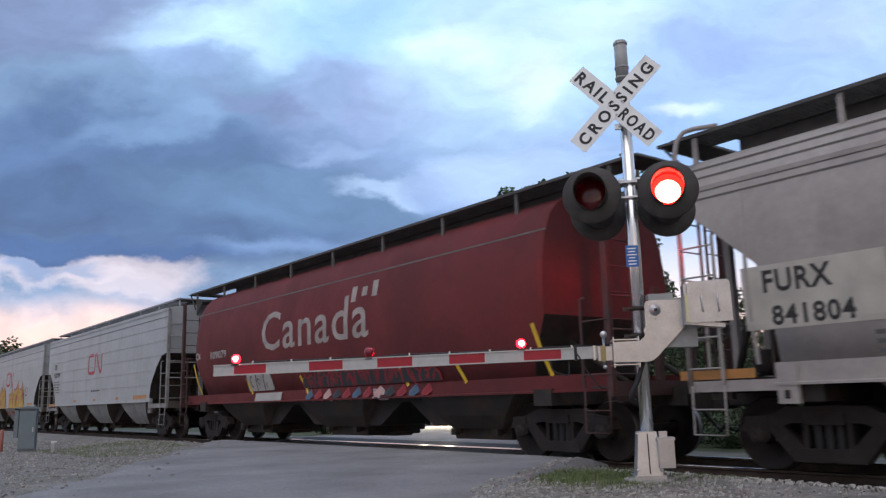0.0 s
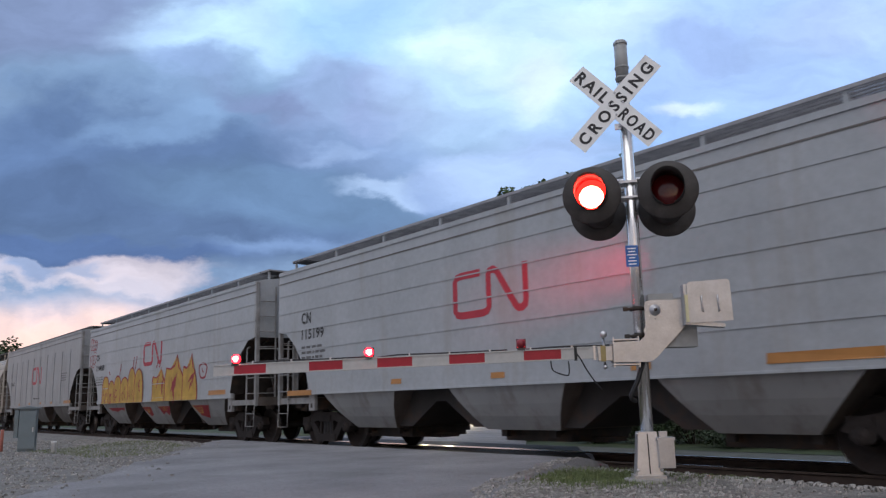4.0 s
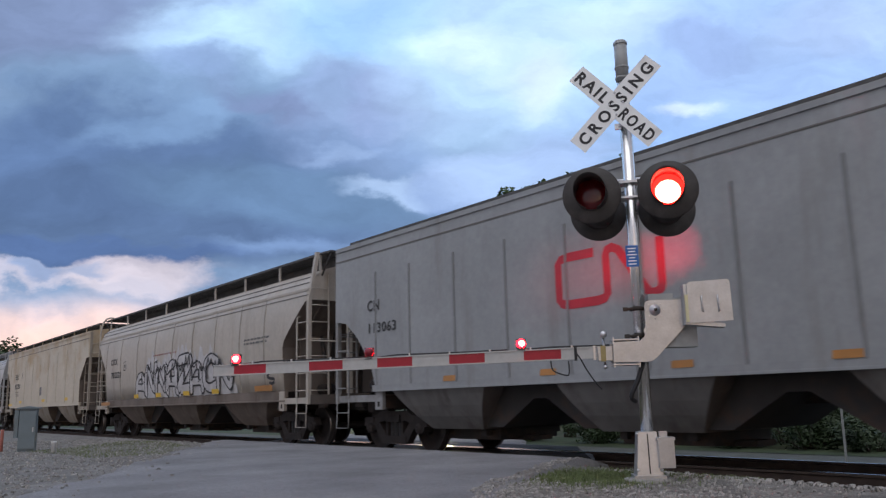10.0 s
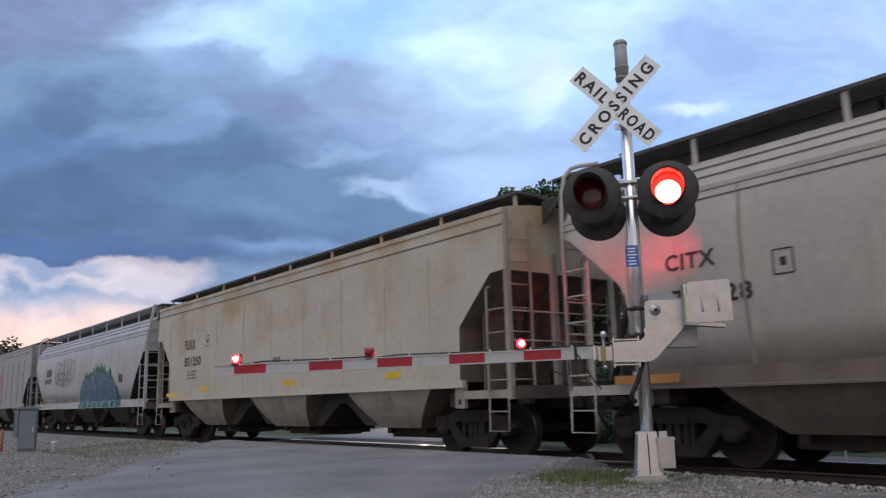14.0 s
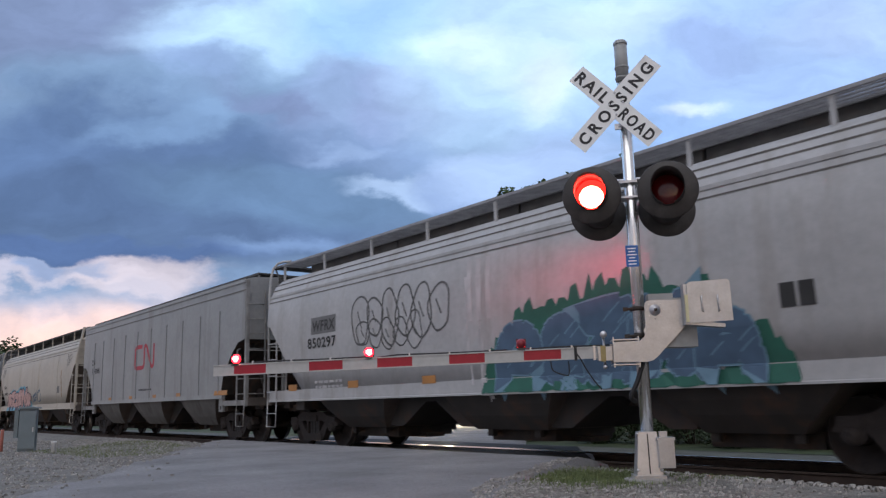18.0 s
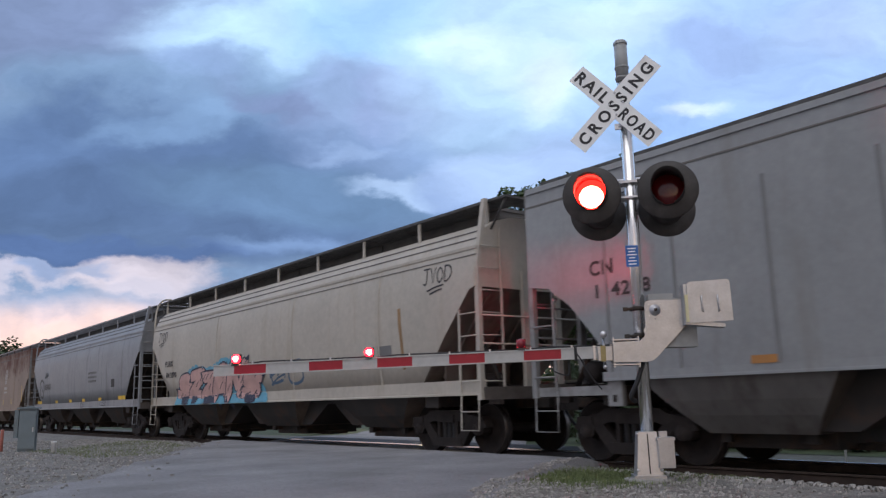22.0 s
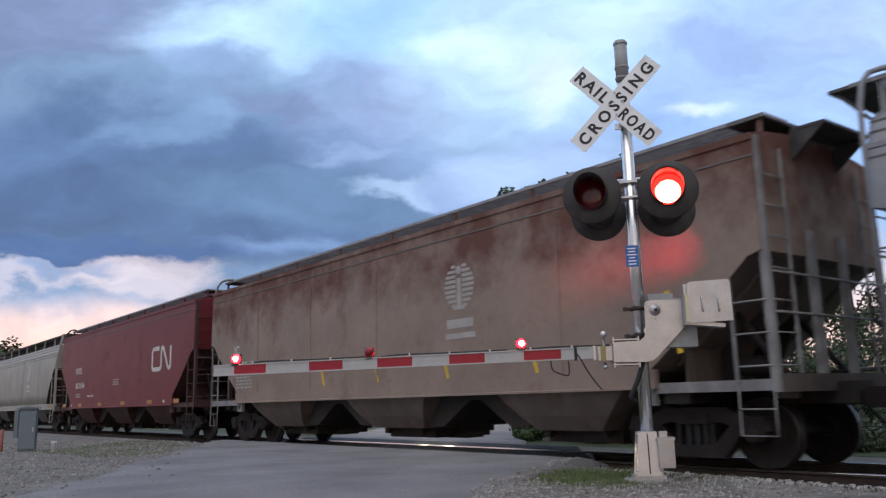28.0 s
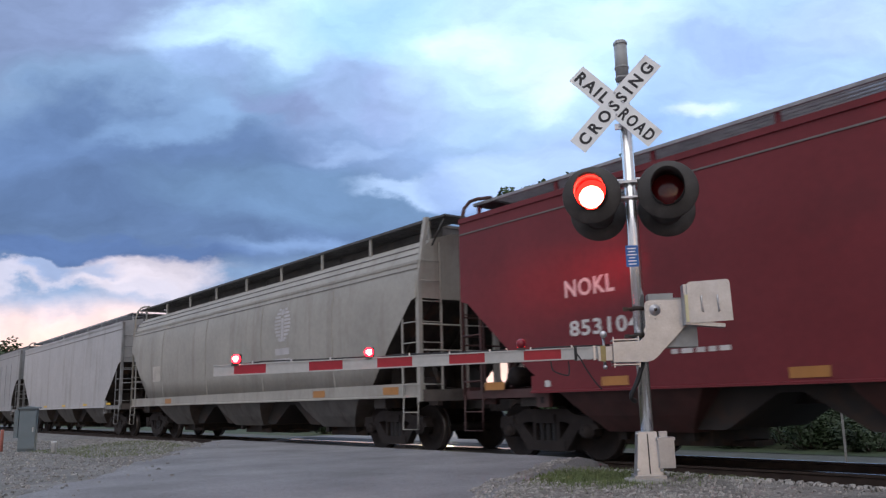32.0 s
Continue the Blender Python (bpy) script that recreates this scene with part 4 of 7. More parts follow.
            part("brake_pipe", bm, truck_mat, car)
        bm = bmesh.new()  # coupler: shank and knuckle head
        box(bm, min(s * (half - 0.1), s * (L - 0.22)), max(s * (half - 0.1), s * (L - 0.22)), -0.09, 0.09, 0.8, 0.98)
        prism(bm, [(s * (L - 0.28), -0.14), (s * (L - 0.28), 0.14), (s * (L - 0.06), 0.17), (s * (L + 0.02), 0.06), (s * (L - 0.08), -0.02), (s * (L + 0.04), -0.12), (s * (L - 0.05), -0.18)], "z", 0.76, 1.02)
        part("coupler", bm, truck_mat, car)
        bm = bmesh.new()
        tube(bm, [(s * (half + 0.02), 0.35, 0.95), (s * (half + 0.3), 0.33, 0.62), (s * (L - 0.12), 0.25, 0.42), (s * (L - 0.02), 0.15, 0.5)], 0.025, 6)
        part("air_hose", bm, rubber, car)
        # corner posts, ladders and rails
        piped = style == "round" or spec["ends"] == "brief"
        zst = min(zcut - 0.3, 3.0) if style != "cylinder" else 2.4
        for q in (-1, 1):
            bm = bmesh.new()
            if piped and s < 0:  # a bent pipe that rises from the platform onto the roof walk
                tube(bm, [(s * (half + 0.02), q * 1.53, 1.0), (s * (half + 0.02), q * 1.53, 3.75), (s * (half + 0.02), q * 1.5, 4.2), (s * half, q * 1.44, 4.46), (s * (half - 0.05), q * 1.34, 4.6), (s * (half - 0.16), q * 1.24, 4.64), (s * (half - 0.5), q * 1.2, 4.6)], 0.034, 8)
            else:
                top = 4.58 if style == "round" else (4.34 if style == "flat" else 4.2)
                y1 = 1.3 if style == "round" else 1.52
                v = box(bm, s * half - 0.05, s * half + 0.05, q * 1.52 - 0.045, q * 1.52 + 0.045, 0.98, 3.4)
                v = box(bm, s * half - 0.048, s * half + 0.048, q * 1.52 - 0.043, q * 1.52 + 0.043, 3.4, top)
                for p in v:
                    if p.co.z > 3.5:
                        p.co.y -= q * (1.52 - y1)
            part("corner_post", bm, rails, car)
            bm = ladder_bm((s * (half - 0.5), q * 1.57), (s * half, q * 1.57), 1.1, zst, 0.4, 0.013, True, False)
            tube(bm, [(s * (half - 0.5), q * 1.57, zst), (s * (half - 0.5), q * 1.56, zst + 0.04), (s * (half - 0.5), q * 1.48, zst + 0.07)], 0.022, 6)
            part("ladder", bm, rails, car)
            part("end_ladder", ladder_bm((s * (half + 0.05), q * 1.02), (s * (half + 0.05), q * 1.5), 1.1, 4.1 if style != "cylinder" else 3.8, 0.4, 0.012, True, False), rails, car)
            bm = bmesh.new()
            w = 0.48
            tube(bm, [(-w / 2, 0, 0.0), (-w / 2, -0.02, -0.62), (w / 2, -0.02, -0.62), (w / 2, 0, 0.0)], 0.013, 6)
            tube(bm, [(-w / 2, -0.015, -0.3), (w / 2, -0.015, -0.3)], 0.011, 6)
            part("stirrup_step", bm, rails, car, "", pose(s * (half - 0.26), q * 1.56, 1.08))
            bm = bmesh.new()
            box(bm, s * half - 0.03, s * half + 0.06, q * 0.42 - 0.06, q * 0.42 + 0.06, 1.1, zcut + 0.35)
            part("end_post", bm, rails, car)
        bm = bmesh.new()
        for z in (1.95, 2.45):
            tube(bm, [(s * (half + 0.07), -1.5, z), (s * (half + 0.07), 1.5, z)], 0.017, 6)
        part("end_rail", bm, rails, car)
        add_truck(car, s * bolx)
    # hopper bays under the sills
    yt = side_y(style, 1.32) - 0.05
    f = L / 9.3
    for cx, t0, t1, b in ((-4.75 * f, -1.72 * f, 1.45 * f, 0.75), (0.0, -1.6 * f, 1.6 * f, 0.9), (4.75 * f, -1.45 * f, 1.72 * f, 0.7)):
        bm = bmesh.new()
        rings = []
        for z, u, y in ((1.3, 0.0, yt), (1.1, 0.22, yt - 0.06), (0.9, 0.45, yt - 0.15), (0.7, 0.7, yt - 0.27), (0.46, 1.0, yt - 0.46)):
            rings.append([bm.verts.new((x, yy, z)) for x, yy in ((t0 + (-b - t0) * u, -y), (t1 + (b - t1) * u, -y), (t1 + (b - t1) * u, y), (t0 + (-b - t0) * u, y))])
        bm.faces.new(rings[0])
        bm.faces.new(rings[-1][::-1])
        # fore and aft slopes get the darker slot, their shade put into the colour
        for u, w in zip(rings, rings[1:]):
            for k in range(4):
                bm.faces.new((u[k], w[k], w[(k + 1) % 4], u[(k + 1) % 4])).material_index = k % 2
        bay = part("hopper_bay", bm, [spec.get("bay_mat", under_grey), spec.get("slope_mat", grime_and_shade)], car, "", pose(cx, 0, 0))
        bm = bmesh.new()
        box(bm, -0.8, 0.8, -0.72, 0.72, 0.26, 0.47)
        for x in (-0.6, 0.6):
            tube(bm, [(x, -0.9, 0.4), (x, 0.9, 0.4)], 0.03, 6)
            for y in (-0.9, 0.9):
                box(bm, x - 0.07, x + 0.07, y - 0.05, y + 0.05, 0.34, 0.46)
        box(bm, -1.15, 1.15, -0.24, 0.24, 0.24, 0.32)
        part("outlet_gate", bevelled(bm, 0.01), dark, bay)
    for cx in (-2.42 * f, 2.42 * f):  # sloping sheets that meet in a ridge between two bays, blackened for shade
        bm = bmesh.new()
        prism(bm, [(-1.4, 1.31), (-1.4, 0.5), (-0.95, 0.5), (-0.15, 0.98), (0.15, 0.98), (0.95, 0.5), (1.4, 0.5), (1.4, 1.31)], "y", -yt + 0.5, yt - 0.5)
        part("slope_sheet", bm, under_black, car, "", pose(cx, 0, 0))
    # roof: hatches, running boards on brackets
    nh = spec.get("hatches", 4)
    hl = (2 * bhalf - 0.8) / nh
    for i in range(nh):
        x = -bhalf + 0.4 + hl * (i + 0.5)
        bm = bmesh.new()
        box(bm, -hl / 2 + 0.03, hl / 2 - 0.03, -0.56, 0.56, 4.22, 4.56)
        box(bm, -hl / 2, hl / 2, -0.6, 0.6, 4.54, 4.6)
        hatch = part("hatch_cover", bm, roof_dark, car, "", pose(x, 0, 0))
        for k in range(7):
            part("batten", BATTEN, None, hatch, "", pose(-hl / 2 + hl * (k + 0.5) / 7, 0, 0))
    rb = spec.get("board", 0.92)
    zb = spec.get("board_z", 4.58)
    over = half + (0.25 if style in ("round", "cylinder") else 0.0)   # ends of the roof walk
    for s in (-1, 1):
        bm = bmesh.new()
        box(bm, -over, over, s * rb - 0.3, s * rb - 0.26, zb - 0.05, zb)
        box(bm, -over, over, s * rb + 0.26, s * rb + 0.3, zb - 0.05, zb)
        airy = spec.get("board_mat") == pale_grate
        n = int(2 * half / (0.06 if airy else 0.075))
        bw = 0.005 if airy else 0.012
        for k in range(n):
            x = -over + 2 * over * k / (n - 1)
            box(bm, x - bw, x + bw, s * rb - 0.27, s * rb + 0.27, zb - 0.045, zb - 0.005)
        for y in (-0.13, 0.0, 0.13) if airy else (-0.21, -0.14, -0.07, 0, 0.07, 0.14, 0.21):
            box(bm, -over, over, s * rb + y - bw - 0.002, s * rb + y + bw + 0.002, zb - 0.03, zb - 0.008)
        part("running_board", bm, spec.get("board_mat", grate), car)
        npost = spec.get("posts", 9)
        for k in range(npost):
            x = -half + 0.1 + (2 * half - 0.2) * k / (npost - 1)
            y = s * (rb + 0.24)
            bm = bmesh.new()
            zr = side_z_at(style, abs(y))
            box(bm, -0.035, 0.035, -0.02, 0.02, zr - 0.03, zb - 0.03)
            part("bracket", bm, spec.get("post_mat", paint), car, "", pose(x, y, 0))
    for s in (-1, 1):
        bm = bmesh.new()
        if style in ("round", "cylinder"):
            box(bm, s * (half + 0.24) - 0.26, s * (half + 0.24) + 0.26, -rb - 0.3, rb + 0.3, zb - 0.05, zb - 0.01)
            for y in (-1, 1):
                tube(bm, [(s * (half + 0.44), y * (rb + 0.25), zb - 0.04), (s * half, y * (rb + 0.25), zb - 0.55)], 0.022, 6)
        else:  # a cross walk between the boards with a step that juts out over the coupler
            box(bm, *sorted((s * (half - 0.02), s * (half - 0.55))), -rb - 0.3, rb + 0.3, zb - 0.06, zb - 0.01)
            box(bm, *sorted((s * (half + 0.02), s * (half + 0.5))), -0.62, 0.62, zb - 0.16, zb - 0.12)
            for y in (-0.6, 0.6):
                prism(bm, [(s * half, zb - 0.55), (s * (half + 0.48), zb - 0.16), (s * half, zb - 0.16)], "y", y - 0.012, y + 0.012)
        part("end_board", bm, grate, car)
    # eave band
    if style == "flat":
        lines = [("eave_band", 4.34, 0.045, 0.04), ("side_seam", 4.08, 0.012, 0.012)]
    elif style == "low":
        lines = [("eave_band", 4.19, 0.045, 0.04), ("side_seam", 3.94, 0.012, 0.012)]
    elif style == "round":
        lines = [("eave_band", 3.68, 0.03, 0.035), ("roof_seam", 3.86, 0.012, 0.012), ("roof_seam", 4.0, 0.012, 0.012), ("side_seam", 3.54, 0.01, 0.01)]
    else:
        lines = [("roof_seam", 3.7, 0.015, 0.012)]
    for name, ze, hh, out in lines:
        for q in (-1, 1):
            bm = bmesh.new()
            ye = side_y(style, ze)
            box(bm, -bhalf, bhalf, q * ye - out, q * ye + out, ze - hh, ze + hh)
            part(name, bm, seam_dark if "seam" in name else paint, car)
    for x in spec.get("ribs", []):
        bm = bmesh.new()
        zz = [1.32, 2.0, 2.6, 3.2, 3.66]
        for z0, z1 in zip(zz, zz[1:]):
            y0, y1 = side_y(style, z0), side_y(style, z1)
            v = [bm.verts.new((dx, -y - o, z)) for (y, z) in ((y0, z0), (y1, z1)) for dx in (-0.022, 0.022) for o in (-0.01, 0.016)]
            for q in ((0, 1, 3, 2), (4, 6, 7, 5), (0, 4, 5, 1), (2, 3, 7, 6), (0, 2, 6, 4), (1, 5, 7, 3)):
                bm.faces.new([v[j] for j in q])
        part("side_rib", bm, spec.get("rib_mat", paint), car, "", pose(x, 0, 0))
    for z in spec.get("seams", []):
        bm = bmesh.new()
        y = side_y(style, z)
        hx = bhalf - end_at(z, shape)
        box(bm, -hx, hx, -y - 0.012, -y + 0.02, z - 0.012, z + 0.012)
        part("side_seam", bm, spec.get("seam_mat", paint), car)
    # brake wheel on one end
    bm = bmesh.new()
    for k in range(4):
        a = k * math.pi / 4
        tube(bm, [(0, -0.26 * math.cos(a), -0.26 * math.sin(a)), (0.02, 0, 0), (0, 0.26 * math.cos(a), 0.26 * math.sin(a))], 0.012, 5)
    tube(bm, [(0, 0.27 * math.cos(k * math.tau / 20), 0.27 * math.sin(k * math.tau / 20)) for k in range(21)], 0.016, 6)
    part("brake_wheel", bm, steel, car, "", pose(half + 0.22, 0.95, 2.1))
    # lettering and paint on the near side
    for d in spec.get("marks", []):
        kind = d[0]
        if kind == "text":      # x from, x to, baseline, letter height, words, paint
            _, x0, x1, zb, h, words, mt = d
            me = text_mesh(words, h / 0.72, 0.0, 1.1, (0.035 if h < 0.5 else 0.012) * h)
            xs = [v.co.x for v in me.vertices]
            k, mid = (x1 - x0) / (max(xs) - min(xs)), (max(xs) + min(xs)) / 2
            bm = bmesh.new()
            bm.from_mesh(me)
            bpy.data.meshes.remove(me)
            for v in bm.verts:
                v.co = Vector(((v.co.x - mid) * k, 0, v.co.z))
            part("lettering", painted(bm, style, (x0 + x1) / 2, zb, 0.010), mt, car)
            continue
        name, x, z, bm, mts = d[1:]
        ob = part(name, painted(bm, style, x, z, 0.105 if name == "reflector" and spec.get("proud") else 0.006), mts, car)
        if name in ("stencilling", "graffiti"):
            tagged(ob, kind="stuff")
    return car


def side_z_at(style, y):
    p = profile(style)
    for (y0, z0), (y1, z1) in list(zip(p, p[1:]))[::-1]:
        if min(y0, y1) <= y <= max(y0, y1) and z0 > 3.4:
            return z0 + (z1 - z0) * (y - y0) / (y1 - y0) if y1 != y0 else z0
    return 4.1


rubber = mat("black_rubber", (0.02, 0.02, 0.02), 0.7)
roof_dark = mat("sooty_roof_steel", (0.13, 0.125, 0.12), 0.75, 0.1, 0.25, 3, 0.2, 20, RUST, 0.25, 1.5)
seam_dark = mat("dirty_seam", (0.16, 0.15, 0.14), 0.7, 0, 0.2, 2)
pale_grate = mat("grey_grating", (0.32, 0.32, 0.33), 0.5, 0.4, 0.2, 5)
grate = mat("dark_grating", (0.09, 0.088, 0.085), 0.6, 0.4, 0.3, 6, 0, 1, RUST, 0.2, 2)
p_grey = mat("grey_car_paint", (0.305, 0.318, 0.328), 0.5, 0, 0.1, 0.9, 0.05, 30, (0.2, 0.19, 0.17), 0.35, 0.6, True, 0.06, speck=0.07, sscale=7)
p_light = mat("pale_grey_car_paint", (0.378, 0.405, 0.43), 0.5, 0, 0.08, 0.9, 0.05, 30, (0.3, 0.28, 0.25), 0.3, 0.6, True, speck=0.07, sscale=7)
p_beige = mat("beige_car_paint", (0.45, 0.41, 0.36), 0.5, 0, 0.08, 0.8, 0.05, 30, (0.28, 0.22, 0.16), 0.35, 0.5, True, speck=0.07, sscale=7)
p_dusk = mat("dusty_grey_beige_paint", (0.36, 0.33, 0.31), 0.55, 0, 0.1, 0.7, 0.05, 30, (0.2, 0.17, 0.18), 0.5, 0.5, speck=0.07, sscale=7)
p_cream = mat("cream_car_paint", (0.52, 0.47, 0.38), 0.5, 0, 0.08, 0.8, 0.05, 30, (0.40, 0.25, 0.10), 0.55, 0.7, rise=(2.0, 4.0, 0.10), speck=0.07, sscale=7)
p_red = mat("faded_red_car_paint", (0.15, 0.028, 0.029), 0.65, 0, 0.18, 0.7, 0.05, 30, (0.095, 0.034, 0.036), 0.7, 0.5, spec=0.25, speck=0.07, sscale=7)
p_maroon = mat("maroon_car_paint", (0.165, 0.025, 0.031), 0.5, 0, 0.1, 0.7, 0.05, 30, (0.085, 0.024, 0.028), 0.3, 0.6, spec=0.3, speck=0.07, sscale=7)
p_brown = mat("rusty_brown_car_paint", (0.275, 0.21, 0.168), 0.6, 0, 0.15, 0.8, 0.05, 30, (0.115, 0.038, 0.025), 0.72, 1.0, rise=(2.5, 3.7, 0.14), speck=0.07, sscale=7)
p_silver = mat("silver_grey_car_paint", (0.425, 0.428, 0.435), 0.5, 0, 0.08, 0.9, 0.05, 30, (0.25, 0.22, 0.19), 0.4, 0.5, True, speck=0.07, sscale=7)
p_cream2 = mat("dusty_cream_car_paint", (0.46, 0.425, 0.37), 0.55, 0, 0.07, 0.8, 0.05, 30, (0.33, 0.26, 0.18), 0.3, 0.5, True, speck=0.07, sscale=7)
p_grey2 = mat("blue_grey_car_paint", (0.25, 0.262, 0.28), 0.5, 0, 0.08, 0.9, 0.05, 30, (0.1, 0.095, 0.09), 0.3, 0.9, True, speck=0.07, sscale=7)
p_dull = mat("dull_grey_beige_paint", (0.36, 0.345, 0.31), 0.6, 0, 0.12, 0.8, 0.05, 30, (0.22, 0.19, 0.16), 0.4, 0.5, True, speck=0.07, sscale=7)
# brown grime on the platforms; on the bays' slopes it stands in for shade
grime_and_shade = mat("brown_grime_and_shade", (0.115, 0.098, 0.088), 0.8, 0, 0.3, 2, 0.1, 20, (0.05, 0.04, 0.035), 0.5, 1.2)
# posts and ladders of grey cars: dusty, and darkened to stand in for shade
ladder_grey = mat("dusty_shaded_grey_ladder", (0.26, 0.26, 0.26), 0.6, 0, 0.25, 3, 0.1, 20, (0.12, 0.1, 0.09), 0.5, 2)
rib_grey = mat("rib_grey", (0.22, 0.225, 0.23), 0.55, 0, 0.2, 2)
rib_beige = mat("rib_beige", (0.3, 0.27, 0.23), 0.55, 0, 0.2, 2)
dark_red = mat("dark_red_paint", (0.07, 0.03, 0.028), 0.65, 0, 0.25, 3, 0.1, 20, GRIME, 0.5, 2)
# hopper bays: car colours darkened for the shade under the sills, with grime
under_brown = mat("brown_grime_shaded_hopper", (0.165, 0.135, 0.115), 0.75, 0, 0.2, 1.5, 0.1, 20, (0.1, 0.07, 0.05), 0.5, 0.8, True)
under_cream = mat("grimy_shaded_cream", (0.35, 0.31, 0.26), 0.7, 0, 0.15, 1.2, 0.1, 20, (0.18, 0.12, 0.07), 0.5, 0.8, True)
under_grey = mat("grimy_shaded_grey_hopper", (0.15, 0.146, 0.14), 0.75, 0, 0.2, 1.5, 0.1, 20, (0.06, 0.05, 0.045), 0.5, 0.8, True)
under_pale = mat("dusty_shaded_pale_hopper", (0.3, 0.31, 0.315), 0.7, 0, 0.12, 1.2, 0.1, 20, (0.16, 0.14, 0.12), 0.45, 0.8, True)
# black bays; the same colour paints the shade in the gaps between them
under_black = mat("black_hopper_and_gap_shade", (0.04, 0.036, 0.034), 0.7, 0, 0.2, 2, 0.1, 20, RUST, 0.3, 1)
black = mat("black_lettering", (0.03, 0.03, 0.03), 0.6)
white = mat("white_lettering", (0.62, 0.6, 0.58), 0.6)
worn_white = mat("worn_white_lettering", (0.36, 0.31, 0.29), 0.65, 0, 0.25, 3)
logo_red = mat("red_logo_paint", (0.42, 0.03, 0.05), 0.55)
yellow = mat("yellow_reflector", (0.75, 0.48, 0.03), 0.45)
amber = mat("amber_reflector", (0.42, 0.19, 0.05), 0.5)
spray_y = mat("yellow_spray_paint", (0.47, 0.29, 0.05), 0.65, 0, 0.25, 2.5)
spray_r = mat("dark_red_spray_paint", (0.28, 0.02, 0.03), 0.6)
spray_k = mat("black_spray_paint", (0.035, 0.035, 0.04), 0.6)
spray_w = mat("white_spray_paint", (0.5, 0.49, 0.5), 0.6)
spray_b = mat("blue_spray_paint", (0.07, 0.125, 0.2), 0.6)
spray_g = mat("green_spray_paint", (0.02, 0.12, 0.085), 0.6)
spray_edge = mat("pale_blue_spray_paint", (0.15, 0.27, 0.36), 0.6)
spray_p = mat("pink_spray_paint", (0.55, 0.34, 0.31), 0.6)

# coupler positions along the train, from its head, at 0 s
JOINTS = [-7.2, -25.75, -43.35, -60.57, -77.95, -96.68, -115.23, -133.35, -150.75, -169.1, -187.15, -205.85, -223.32, -242.1, -260.5, -278.7]
RIBS = [-6.4, -5.2, -3.8, -2.4, -1.0, 0.45, 1.95, 3.4, 4.85, 6.3]
RIB5 = [-7.4, -5.6, -3.7, -1.85, -0.2, 1.5, 3.25, 4.95, 6.45]
SEAMS = [1.78, 2.25, 2.72, 3.18, 3.62]
rust_paint = mat("rust_stain", (0.3, 0.19, 0.1), 0.8)
spray_ink = mat("blue_black_spray_paint", (0.025, 0.03, 0.06), 0.6)
spray_c = mat("cyan_spray_paint", (0.12, 0.36, 0.5), 0.6)
faded_red = mat("faded_red_stencil", (0.33, 0.17, 0.16), 0.65)
spray_teal = mat("teal_spray_paint", (0.04, 0.3, 0.24), 0.6)
spray_grey = mat("faded_white_paint", (0.42, 0.4, 0.38), 0.65)
faded_k = mat("faded_black_paint", (0.12, 0.12, 0.12), 0.65)
dark_patch = mat("grey_patch_paint", (0.16, 0.16, 0.16), 0.6)
pale_patch = mat("pale_patch_paint", (0.5, 0.47, 0.42), 0.6)


def bar(w, h):
    bm = bmesh.new()
    stroke(bm, [(-w / 2, 0), (w / 2, 0)], h)
    return bm


def frame_mark(w, h, t=0.02):
    """An outlined box with a short bar in it."""
    bm = bmesh.new()
    for z in (-h / 2, h / 2):
        stroke(bm, [(-w / 2, z), (w / 2, z)], t)
    for x in (-w / 2, w / 2):
        stroke(bm, [(x, -h / 2), (x, h / 2)], t, -0.0005)
    stroke(bm, [(-w * 0.16, 0), (w * 0.16, 0)], h * 0.35)
    return bm


def slash(dx, dz, w=0.09):
    bm = bmesh.new()
    stroke(bm, [(-dx / 2, dz / 2), (dx / 2, -dz / 2)], w)
    return bm


def reflectors(xs, z, w, mt, h=0.1):
    return [("paint", "reflector", x, z, bar(w, h), mt) for x in xs]


def rail_logo(x, z, w, h, mt, t=0.19):
    return [("paint", "logo", x, z, logo_bm(w, h, t), mt)]


def small_print(x, z, w, h, rows, seed, mt):
    return [("paint", "stencilling", x, z, paragraph(w, h, rows, seed), mt)]


bm = bmesh.new()
box(bm, -0.03, 0.03, -0.63, 0.63, 4.58, 4.62)
BATTEN = mesh_of("batten", bm, roof_dark)

